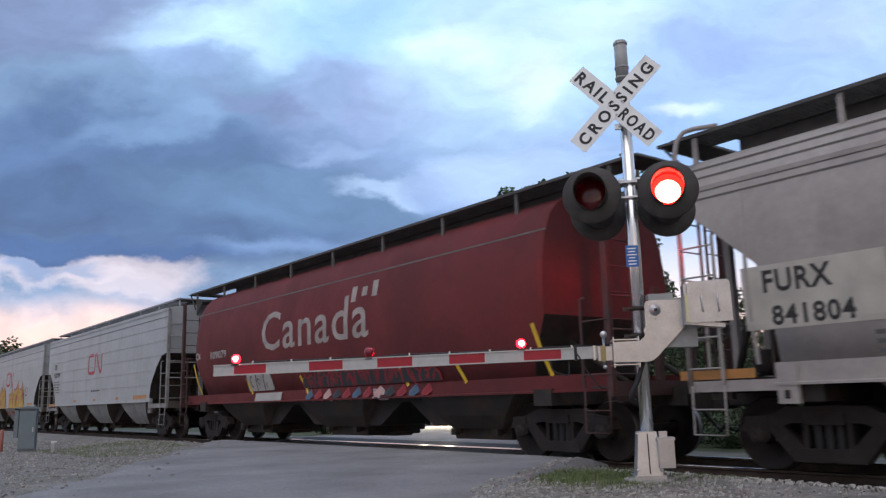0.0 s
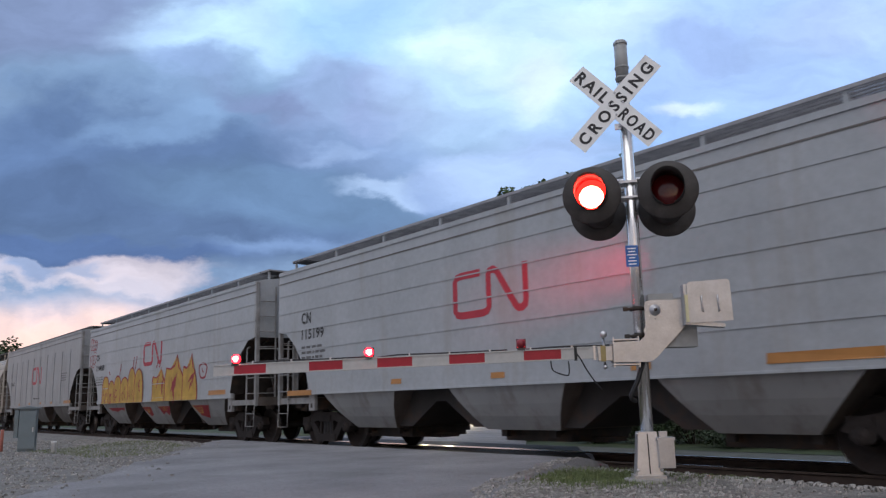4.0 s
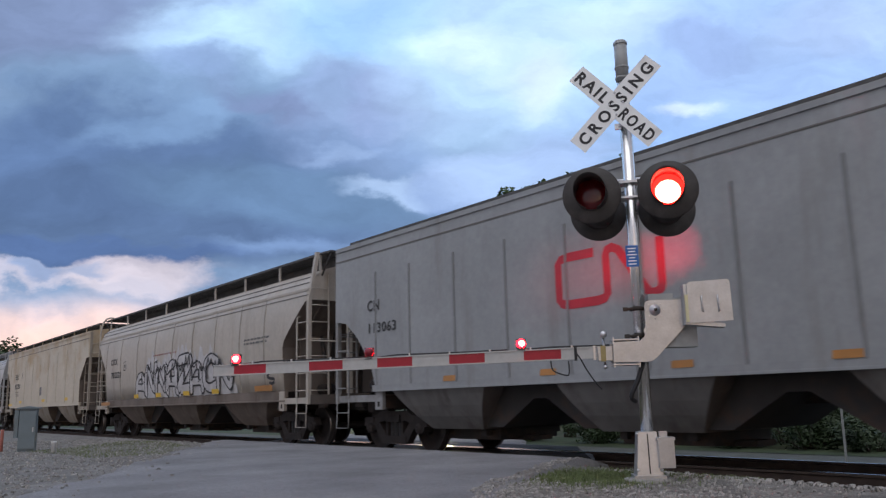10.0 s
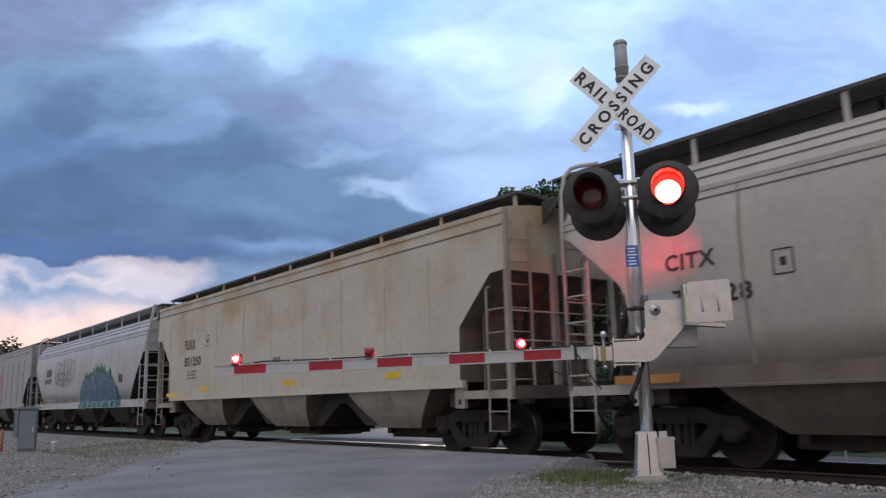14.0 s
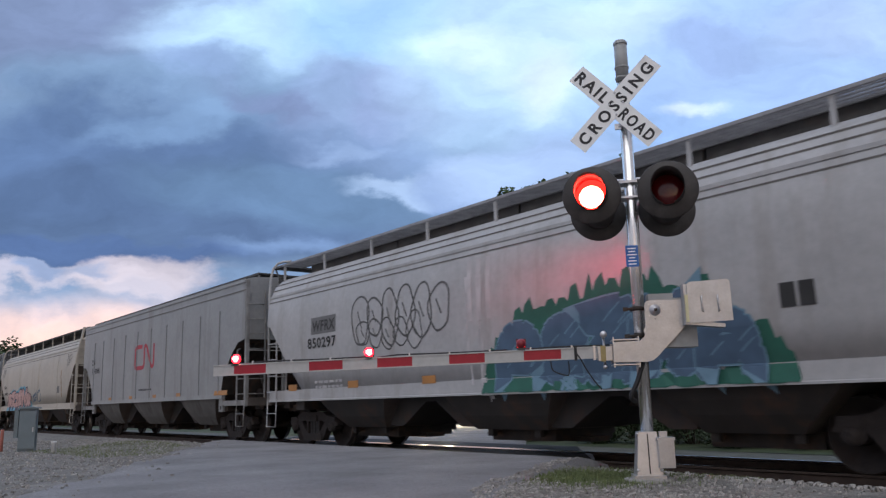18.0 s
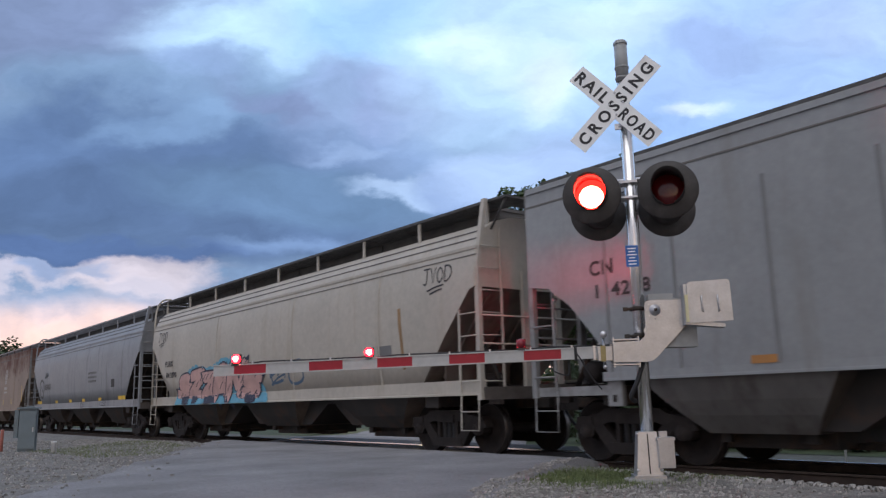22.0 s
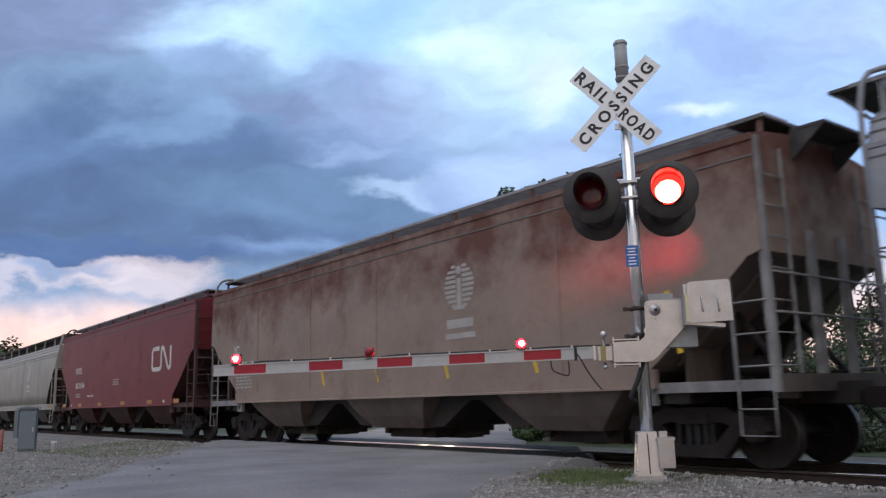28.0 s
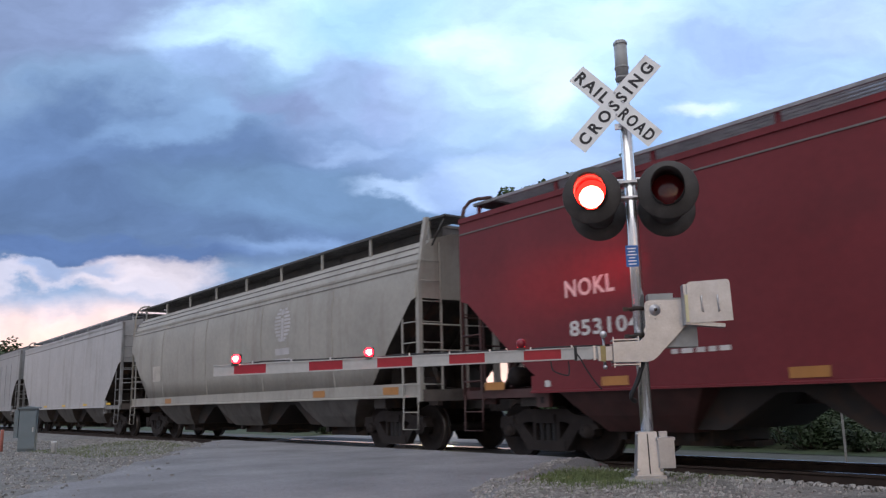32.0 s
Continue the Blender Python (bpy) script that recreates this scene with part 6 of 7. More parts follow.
def lamp_head(key, m, rear=False):
    """A round-shielded lamp with a hood; its front looks along local -y. The lens turns in its housing."""
    bm = bmesh.new()
    back = pose(0, 0, 0, 90, 0, 0)   # z of the lathe becomes -y
    lathe(bm, [(0.165, 0.0), (0.305, -0.004), (0.311, -0.012), (0.305, -0.02), (0.165, -0.016)], back, 48)
    h = part("lamp_shield", bm, lamp_black, SIG, "round black lamp shield", m)
    bm = bmesh.new()
    lathe(bm, [(0.0, -0.2), (0.1, -0.2), (0.17, -0.17), (0.175, -0.01)], back, 32)
    part("lamp_housing", bm, lamp_black, h)
    if not rear:
        bm = bmesh.new()
        lathe(bm, [(0.171, -0.002), (0.171, 0.034), (0.1665, 0.036), (0.166, 0.03)], back, 40)
        part("retaining_ring", bm, lamp_black, h)
    bm = bmesh.new()  # hood: open below, cut back towards its foot
    n = 40
    outer, inner = [], []
    for k in range(n + 1):
        a = radians(-90) + math.tau * k / n if rear else radians(-70) + (math.pi * 2 - radians(40)) * k / n
        ca, sa = math.cos(a), math.sin(a)
        depth = 0.30 if rear else 0.10 + 0.22 * max(0.0, (sa + 0.9) / 1.9) ** 0.8
        ring = []
        for r in (0.172, 0.166):
            ring += [bm.verts.new((r * ca, -0.004, r * sa)), bm.verts.new((r * 0.99 * ca, -depth, r * 0.99 * sa))]
        outer.append(ring)
    for u, w in zip(outer, outer[1:]):
        for q in ((0, 1), (3, 2), (1, 3), (2, 0)):
            bm.faces.new((u[q[0]], u[q[1]], w[q[1]], w[q[0]])).smooth = True
    if rear:  # unseen slot plates, added to narrow the beam to a patch on the cars
        for q in (-1, 1):
            edge = [(0.169 * math.cos(radians(a)), q * 0.169 * math.sin(radians(a))) for a in range(10, 171, 8)]
            prism(bm, edge, "y", -0.302, -0.298)
            box(bm, *sorted((q * 0.1, q * 0.168)), -0.307, -0.303, -0.03, 0.03)
    part("hood", bm, lamp_black, h)
    bm = bmesh.new()  # two-faced lens: the lit face on -y, the dark one on +y; the rear one sits deep in its tube
    kr = 0.25 if rear else 1.0
    for side, mi in ((1, 0 if rear else 1), (-1, 2)):
        lathe(bm, [(kr * r, h * kr) for r, h in ((0.1645, 0.0), (0.1645, side * 0.003), (0.155, side * 0.008), (0.145, side * 0.012), (0.135, side * 0.016), (0.125, side * 0.019), (0.115, side * 0.022), (0.105, side * 0.024), (0.095, side * 0.026), (0.07, side * 0.028), (0.0001, side * 0.032))], back, 40, mi)
    if not rear:  # the hot core sits low in the lens
        lathe(bm, [(0.131, 0.012), (0.129, 0.018), (0.11, 0.027), (0.07, 0.033), (0.0001, 0.036)], pose(0, 0, -0.018) @ back, 40, 0)
    lens = part("lens", bm, [lens_beam if rear else lens_lit, lens_beam if rear else lens_edge, lens_dark], h, "red lens of a flashing lamp", pose(0, 0.11, 0) if rear else None)
    LENSES.setdefault(key, []).append(lens)
    return h


lamp_head("left", pose(-0.385, -0.13, 3.09))
lamp_head("right", pose(0.40, -0.13, 3.075))
lamp_head("left", pose(-0.37, 0.40, 2.99, 0, 0, 191) @ pose(0, 0, 0, 3.3, 0, 0), True)
lamp_head("right", pose(0.37, 0.40, 2.98, 0, 0, 190) @ pose(0, 0, 0, 2.5, 0, 0), True)
for s in (-1, 1):
    bm = bmesh.new()
    tube(bm, [(s * 0.38, -0.1, 3.07), (s * 0.38, 0.3, 3.05)], 0.06, 12)
    tube(bm, [(s * 0.38, 0.09, 3.26), (s * 0.38, 0.09, 3.07)], 0.03, 10)
    part("lamp_bracket", bm, lamp_black, SIG)
# small blue notice with bars of illegible writing
bm = bmesh.new()
box(bm, -0.064, 0.064, -0.002, 0.002, -0.113, 0.113)
notice = part("blue_notice", bm, blue_sign, SIG, "blue notice plate", pose(-0.01, -0.075, 2.41, 0, 0, 6))
for k, w in enumerate((0.09, 0.07, 0.095, 0.06, 0.085, 0.08)):
    bm = bmesh.new()
    box(bm, -w / 2, w / 2, -0.003, -0.002, -0.006, 0.006)
    part("writing_bar", bm, sign_white, notice, "", pose(0, 0, 0.08 - k * 0.033))
# base casting, conduit box and foundation
bm = bmesh.new()
m4 = pose(0, 0, 0, 0, 0, 10.6)
v0 = [(-0.115, -0.115), (0.115, -0.115), (0.115, 0.115), (-0.115, 0.115)]
lo = [bm.verts.new(m4 @ Vector((x * 1.1, y * 1.1, 0.2))) for x, y in v0]
hi = [bm.verts.new(m4 @ Vector((x * 0.8, y * 0.8, 0.62))) for x, y in v0]
bm.faces.new(lo[::-1])
bm.faces.new(hi)
for k in range(4):
    bm.faces.new((lo[k], lo[(k + 1) % 4], hi[(k + 1) % 4], hi[k]))
part("base_casting", bevelled(bm, 0.012, 2), plate_mat, SIG)
bm = bmesh.new()
prism(bm, [(-0.132, 0.215), (-0.120, 0.215), (-0.088, 0.60), (-0.098, 0.60)], "x", -0.006, 0.006)
part("base_seam", bm, sign_black, SIG, "", pose(0, 0, 0, 0, 0, 10.6))
bm = bmesh.new()
box(bm, -0.155, 0.155, -0.155, 0.155, 0.16, 0.2)
part("base_flange", bevelled(bm, 0.01), plate_mat, SIG, "", pose(0, 0, 0, 0, 0, 10.6))
for x, y, z in ((-0.12, -0.135, 0.25), (0.115, -0.14, 0.25), (-0.1, -0.1, 0.6)):
    bm = bmesh.new()
    lathe(bm, [(0.0, -0.02), (0.014, -0.018), (0.016, 0.0)], pose(0, 0, 0, -90, 0, 0), 8)
    part("bolt", bm, zinc, SIG, "", pose(0, 0, 0, 0, 0, 10.6) @ pose(x, y, z))
bm = bmesh.new()
box(bm, 0.09, 0.245, -0.17, 0.02, 0.27, 0.55)
box(bm, 0.08, 0.255, -0.18, 0.03, 0.54, 0.565)
box(bm, 0.12, 0.2, -0.06, 0.0, 0.56, 0.62)
part("conduit_box", bevelled(bm, 0.016, 3), plate_mat, SIG, "grey steel conduit box", pose(0, 0, 0, 0, 0, 10.6))
bm = bmesh.new()
lathe(bm, [(0.0, -0.1), (0.25, -0.1), (0.25, 0.15), (0.235, 0.165), (0.0, 0.166)], Matrix(), 28)
tagged(part("foundation", bevelled(bm, 0.02, 2), concrete, None, "", pose(MAST[0], MAST[1], 0, 0, 0, 46.6)), "weathered concrete signal foundation in gravel", "foundation")

# gate: mechanism and arm on the mast's near side; local x runs along the arm, away from the road
GATE = empty("crossing_gate", pose(MAST[0], MAST[1], 0, 0, 0, 46.6))
tagged(GATE, "lowered crossing gate with red and white striped arm", "barrier gate")
bm = bmesh.new()
pts = [(-0.29, 1.515), (-0.29, 1.315), (0.05, 1.31), (0.105, 1.325), (0.15, 1.36), (0.475, 1.69), (0.47, 1.925), (0.10, 1.93), (0.065, 1.915), (0.05, 1.88), (0.045, 1.62), (0.03, 1.56), (-0.02, 1.522)]
prism(bm, pts, "y", -0.172, -0.158)
part("bracket_plate", bevelled(bm, 0.003), plate_mat, GATE, "dull aluminium bracket plate")
bm = bmesh.new()
prism(bm, pts, "y", 0.10, 0.112)
part("bracket_plate", bevelled(bm, 0.003), plate_mat, GATE)
for x0, x1, z in ((-0.29, -0.02, 1.54), (-0.29, -0.02, 1.29)):
    bm = bmesh.new()
    box(bm, x0, x1, -0.15, 0.1, z - 0.006, z + 0.006)
    for x in (x0 + 0.01, x1 - 0.01):
        box(bm, x - 0.006, x + 0.006, -0.152, -0.12, z - 0.03, z + 0.03)
    part("spacer_channel", bm, zinc, GATE)
bm = bmesh.new()
lathe(bm, [(0.0, -0.05), (0.022, -0.05), (0.026, -0.04), (0.028, -0.012), (0.055, -0.01), (0.058, 0.0)], pose(0, 0, 0, -90, 0, 0), 20)
part("hub", bm, zinc, GATE, "", pose(0.152, -0.172, 1.827))
bm = bmesh.new()
lathe(bm, [(0.0, -0.06), (0.012, -0.058), (0.018, -0.05), (0.018, -0.03)], pose(0, 0, 0, -90, 0, 0), 16)
part("hub_cap", bm, steel, GATE, "rusty dark hub cap", pose(0.152, -0.172, 1.827))
brass = mat("dull_brass", (0.32, 0.27, 0.13), 0.45, 0.5, 0.15, 20)
bm = bmesh.new()
box(bm, -0.415, -0.365, -0.175, -0.155, 1.325, 1.485)
part("hinge_block", bevelled(bm, 0.005), brass, GATE, "dull brass hinge block")
for x, w in ((-0.665, 0.014), (-0.475, 0.01)):
    bm = bmesh.new()
    box(bm, x - w, x + w, -0.134, -0.066, 1.345, 1.49)
    part("arm_strap", bm, rubber_black if w > 0.012 else zinc, GATE)
for k in range(8):
    a = k * math.tau / 8
    bm = bmesh.new()
    lathe(bm, [(0.0, -0.008), (0.008, -0.007), (0.009, 0.0)], pose(0, 0, 0, -90, 0, 0), 6)
    part("bolt", bm, zinc, GATE, "", pose(0.152 + 0.085 * math.cos(a), -0.173, 1.827 + 0.085 * math.sin(a)))
bm = bmesh.new()  # gate motor box behind the plates
box(bm, 0.12, 0.56, -0.14, 0.08, 1.45, 1.95)
box(bm, 0.1, 0.35, -0.12, 0.06, 1.94, 2.0)
part("motor_box", bevelled(bm, 0.02, 2), grey_box, GATE, "grey gate motor box")
bm = bmesh.new()
prism(bm, [(0.447, 1.665), (0.875, 1.685), (0.868, 2.07), (0.85, 2.095), (0.48, 2.08), (0.45, 2.06)], "y", -0.345, -0.325)
part("counterweight", bevelled(bm, 0.006, 2), plate_mat, GATE, "pale aluminium counterweight plate")
bm = bmesh.new()
prism(bm, [(0.42, 1.66), (0.80, 1.62), (0.80, 1.655), (0.46, 1.70), (0.46, 2.06), (0.42, 2.06)], "y", -0.32, -0.18)
part("counterweight_arm", bevelled(bm, 0.004), plate_mat, GATE)
for x in (0.585, 0.742):
    bm = bmesh.new()
    tube(bm, [(0, -0.352, 1.94), (-0.004, -0.36, 1.9), (0.002, -0.36, 1.80), (0.004, -0.352, 1.775)], 0.007, 6)
    lathe(bm, [(0.0, -0.02), (0.013, -0.018), (0.014, 0.0)], pose(0.004, -0.347, 1.782, -90, 0, 0) @ pose(0, 0, 0, 180, 0, 0), 8)
    part("handle_rod", bm, zinc, GATE, "", pose(x, 0, 0))
bm = bmesh.new()
lathe(bm, [(0.0, -0.01), (0.012, -0.01), (0.012, 0.0)], pose(0.835, -0.347, 2.05, -90, 0, 0) @ pose(0, 0, 0, 180, 0, 0), 10)
part("bolt", bm, sign_black, GATE)
bm = bmesh.new()
box(bm, 0.425, 0.452, -0.35, -0.19, 1.68, 1.95)
part("edge_strip", bevelled(bm, 0.003), mat("pale_yellow_paint", (0.62, 0.58, 0.36), 0.6), GATE, "pale yellow edge strip")
for x, z, r in ((0.07, 1.62, 0.045), (0.2, 1.55, 0.035), (0.28, 1.86, 0.05), (-0.1, 1.42, 0.04)):
    bm = bmesh.new()
    lathe(bm, [(0.0, -0.0016), (r, -0.0012)], pose(x, -0.1725, z, -90, 0, 0) @ pose(0, 0, 0, 180, 0, 0), 12)
    part("worn_spot", bm, mat("worn_bare_metal", (0.72, 0.70, 0.66), 0.4, 0.6, 0.2, 20), GATE)
# mast clamps of the mechanism
for z in (1.86, 1.58):
    bm = bmesh.new()
    lathe(bm, [(0.066, -0.02), (0.08, -0.018), (0.08, 0.018), (0.066, 0.02)], pose(0, 0, z), 20)
    tube(bm, [(-0.14, -0.03, z), (-0.05, -0.06, z)], 0.014, 6)
    box(bm, -0.15, -0.1, -0.05, -0.02, z - 0.02, z + 0.02)
    part("mast_clamp", bm, steel, GATE)
# shear pin block and arm adapter
bm = bmesh.new()
box(bm, -0.44, -0.30, -0.16, -0.04, 1.335, 1.475)
part("arm_adapter", bevelled(bm, 0.006), plate_mat, GATE)
for z, r in ((1.60, 0.036), (1.27, 0.022)):
    bm = bmesh.new()
    lathe(bm, [(0.0, -0.03), (r, -0.028), (r, 0.0), (r * 0.5, 0.002)], pose(-0.375, -0.12, z, -90, 0, 0), 14)
    tube(bm, [(-0.375, -0.1, 1.25), (-0.375, -0.1, 1.60)], 0.014, 8)
    part("shear_pin", bm, zinc, GATE)
EDGE = [-0.42, -0.812, -1.193, -1.594, -1.964, -2.349, -2.719, -3.087, -3.445, -3.911, -4.258, -4.482]


def arm_z(x):
    return 1.416 + (x + 0.81) * 0.018


bm = bmesh.new()
for z, h in ((0.055, 0.006), (-0.055, 0.006)):
    a, b = EDGE[0], EDGE[-1]
    v = box(bm, b, a, -0.13, -0.07, -h, h)
    for q in v:
        q.co.z += arm_z(q.co.x) + z * (1 - 0.04 * (q.co.x + 0.8) / -3.7)
box_arm = part("arm_beam", bm, arm_white, GATE, "white fibreglass gate arm")
for k, (a, b) in enumerate(zip(EDGE, EDGE[1:])):
    bm = bmesh.new()
    v = box(bm, b, a, -0.122, -0.078, -0.05, 0.05)
    for q in v:
        q.co.z += arm_z(q.co.x)
    part("red_stripe" if k % 2 == 1 else "white_stripe", bm, arm_red if k % 2 == 1 else arm_white, box_arm)
# lamps on the arm
GATE_LENS = {}
for key, x, z in (("near", -1.216, 1.535), ("mid", -2.809, 1.495), ("tip", -4.245, 1.468)):
    bm = bmesh.new()
    box(bm, -0.04, 0.04, -0.03, 0.03, -0.075, -0.045)
    box(bm, -0.05, 0.05, 0.022, 0.032, -0.05, 0.05)
    lp = part("arm_lamp", bevelled(bm, 0.004), lamp_black, GATE, "small red gate lamp", pose(x, -0.1, z))
    bm = bmesh.new()  # a round lens; the half that is turned to the front is lit
    n, rows_ = 24, 12
    for r in range(rows_):
        p0, p1 = -1.15 + 2.6 * r / rows_, -1.15 + 2.6 * (r + 1) / rows_
        for k in range(n):
            a, b = k * math.tau / n, (k + 1) * math.tau / n
            f = bm.faces.new([bm.verts.new((0.05 * math.cos(p) * math.cos(t), 0.05 * math.cos(p) * math.sin(t), 0.05 * math.sin(p))) for p, t in ((p0, a), (p0, b), (p1, b), (p1, a))])
            f.smooth = True
            d = f.calc_center_median().normalized()
            f.material_index = 1 if d.y > 0.1 else (2 if Vector((d.x - 0.15, d.z)).length < 0.62 else 0)
    GATE_LENS[key] = part("lens", bm, [lens_led, lens_dull, lens_lit], lp)
    bm = bmesh.new()
    tube(bm, [(x + 0.05, -0.1, z - 0.06), (x + 0.3, -0.1, arm_z(x + 0.3) + 0.075), (x + 0.9, -0.1, arm_z(x + 0.9) + 0.068), (min(x + 1.45, -0.5), -0.1, arm_z(min(x + 1.45, -0.5)) + 0.068)], 0.008, 6)
    part("lamp_cable", bm, rubber_black, GATE)
for k in range(9):
    x = -0.7 - k * 0.42
    bm = bmesh.new()
    box(bm, x - 0.008, x + 0.008, -0.115, -0.085, arm_z(x) + 0.05, arm_z(x) + 0.085)
    part("cable_clip", bm, zinc, GATE)
for pts in (((-0.66, -0.12, 1.42), (-0.62, -0.14, 1.36), (-0.56, -0.14, 1.24), (-0.48, -0.12, 1.12), (-0.42, -0.1, 1.05)),
            ((-0.92, -0.11, 1.35), (-0.9, -0.13, 1.25), (-0.78, -0.12, 1.2), (-0.74, -0.12, 1.22), (-0.74, -0.11, 1.34)),
            ((0.02, -0.08, 1.33), (-0.06, -0.09, 1.12), (-0.13, -0.08, 0.97), (-0.08, -0.02, 0.92))):
    bm = bmesh.new()
    # a smooth hanging run through the points
    P = [Vector(q) for q in pts]
    run = []
    for i in range(len(P) - 1):
        a, b, c, d = P[max(i - 1, 0)], P[i], P[i + 1], P[min(i + 2, len(P) - 1)]
        for u in (0, 0.25, 0.5, 0.75):
            run.append(0.5 * ((2 * b) + (c - a) * u + (2 * a - 5 * b + 4 * c - d) * u * u + (3 * b - a - 3 * c + d) * u ** 3))
    run.append(P[-1])
    tube(bm, run, 0.007 if pts[0][0] < 0 else 0.024, 6)
    part("control_cable", bm, rubber_black, GATE, "black control cable")

# ---- trackside cabinet, pipe and marker ----
cab_mat = mat("grey_green_enamel", (0.16, 0.2, 0.22), 0.55, 0, 0.08, 4, 0.05, 30, (0.13, 0.13, 0.12), 0.3, 3)
cab = empty("signal_cabinet", pose(-20.0, -6.8, 0.12, 0, 0, 70))
tagged(cab, "grey-green steel cabinet standing on the gravel", "cabinet")
bm = bmesh.new()
box(bm, -0.17, 0.17, -0.13, 0.13, 0, 0.92)
part("case", bevelled(bm, 0.01), cab_mat, cab)
bm = bmesh.new()
prism(bm, [(-0.22, 0.92), (0.22, 0.92), (0.22, 0.945), (0.0, 0.975), (-0.22, 0.945)], "y", -0.18, 0.18)
part("roof", bm, cab_mat, cab)
bm = bmesh.new()
box(bm, -0.165, 0.165, -0.162, -0.15, 0.06, 0.87)
dr = part("door", bevelled(bm, 0.004), cab_mat, cab)
bm = bmesh.new()
box(bm, 0.11, 0.13, -0.18, -0.162, 0.42, 0.52)
part("handle", bm, zinc, dr)
bm = bmesh.new()
box(bm, -0.27, -0.19, -0.1, 0.08, 0.3, 0.9)
part("meter_box", bevelled(bm, 0.01), cab_mat, cab)
pipe_white = mat("white_plastic", (0.7, 0.7, 0.7), 0.5)
bm = bmesh.new()
lathe(bm, [(0.0, 0.0), (0.05, 0.0), (0.05, 0.235), (0.056, 0.24), (0.056, 0.27), (0.0, 0.275)], Matrix(), 16)
tagged(part("vent_pipe", bm, pipe_white, None, "", pose(-18.2, -6.66, 0.10)), "short white plastic pipe in the gravel", "pipe")
bm = bmesh.new()
lathe(bm, [(0.0, 0.0), (0.035, 0.0), (0.035, 0.5), (0.03, 0.52), (0.0, 0.52)], Matrix(), 12)
tagged(part("marker_post", bm, mat("faded_orange_plastic", (0.45, 0.16, 0.12), 0.6), None, "", pose(-20.6, -7.2, 0.08)), "faded orange plastic marker post", "marker")


# ---- plants ----
TREELINE = ((-37.5, 27.0, 7.0, 2.6), (-31.5, 23.8, 6.5, 2.5), (-26.0, 20.0, 6.0, 2.3), (-26.5, 25.0, 7.0, 2.5), (-21.8, 20.5, 6.0, 2.3))
leaf_mats = [mat("leaf_green", (0.055, 0.095, 0.028), 0.6, 0, 0.35, 1.5), mat("leaf_dark_green", (0.035, 0.06, 0.02), 0.6, 0, 0.35, 1.5), mat("leaf_dusk_green", (0.045, 0.07, 0.03), 0.6, 0, 0.3, 1.5)]
bark = mat("bark", (0.07, 0.055, 0.042), 0.9, 0, 0.3, 6, 0.6, 30)


def leaves(verts, faces, c, r, n, size, rng):
    for _ in range(n):
        d = Vector((rng.gauss(0, 1), rng.gauss(0, 1), rng.gauss(0, 1)))
        p = Vector(c) + d.normalized() * r * rng.random() ** 0.45
        a = Vector((rng.gauss(0, 1), rng.gauss(0, 1), rng.gauss(0, 0.6))).normalized() * size * rng.uniform(0.6, 1.3)
        b = a.orthogonal().normalized() * size * 0.45
        i = len(verts)
        verts += [p - a, p + b, p + a, p - b]
        faces.append((i, i + 1, i + 2, i + 3))


def leaf_mesh(name, verts, faces, mt):
    me = bpy.data.meshes.new(name)
    me.from_pydata([tuple(v) for v in verts], [], faces)
    me.materials.append(mt)
    return me


def tree(x, y, height, spread, clumps, per, size, seed, label, mt=0, bare=0.35, z0=-0.38, kind_name="tree", tuft=1.0):
    rng = random.Random(seed)
    t = tagged(empty(kind_name, pose(x, y, z0)), label, kind_name)
    bm = bmesh.new()
    lean = rng.uniform(-0.06, 0.06)
    top = Vector((lean * height, rng.uniform(-0.04, 0.04) * height, height * 0.86))
    tube(bm, [(0, 0, 0), tuple(top * 0.35), tuple(top * 0.7), tuple(top)], [height * 0.02, height * 0.016, height * 0.01, height * 0.004], 8)
    verts, faces = [], []
    for k in range(clumps):
        h = bare + (1 - bare) * (k + rng.random()) / clumps
        a = rng.uniform(0, math.tau)
        reach = spread * (0.35 + 0.65 * math.sin(math.pi * min(1.0, (h - bare) / (1 - bare) * 0.85 + 0.12))) * rng.uniform(0.45, 1.05)
        base = top * min(0.98, h * 0.85)
        tip = base + Vector((math.cos(a) * reach, math.sin(a) * reach, height * rng.uniform(0.04, 0.15)))
        tube(bm, [tuple(base), tuple((base + tip) / 2 + Vector((0, 0, 0.06 * height * rng.random()))), tuple(tip)], [height * 0.006, height * 0.004, height * 0.0015], 5)
        leaves(verts, faces, tip, tuft * spread * rng.uniform(0.2, 0.36), per, size, rng)
        leaves(verts, faces, (base + tip) / 2, spread * 0.22, per // 3, size, rng)
    part("trunk", bm, bark, t)
    part("crown", leaf_mesh("crown", verts, faces, leaf_mats[mt]), None, t)
    return t


def shrub(x, y, height, spread, n, size, seed, label, mt=0, z0=-0.38):
    rng = random.Random(seed)
    t = tagged(empty("shrub", pose(x, y, z0)), label, "shrub")
    bm = bmesh.new()
    verts, faces = [], []
    for k in range(14):
        a = rng.uniform(0, math.tau)
        r = spread * rng.random() ** 0.6
        tip = Vector((math.cos(a) * r, math.sin(a) * r, height * rng.uniform(0.35, 0.95)))
        tube(bm, [(tip.x * 0.15, tip.y * 0.15, 0), (tip.x * 0.6, tip.y * 0.6, tip.z * 0.6), tuple(tip)], [0.025, 0.015, 0.005], 5)
        leaves(verts, faces, tip * 0.9, height * 0.3, n // 14, size, rng)
        leaves(verts, faces, tip * 0.5, height * 0.3, n // 28, size, rng)
    part("woody_base", bm, bark, t)
    part("foliage", leaf_mesh("foliage", verts, faces, leaf_mats[mt]), None, t)
    return t


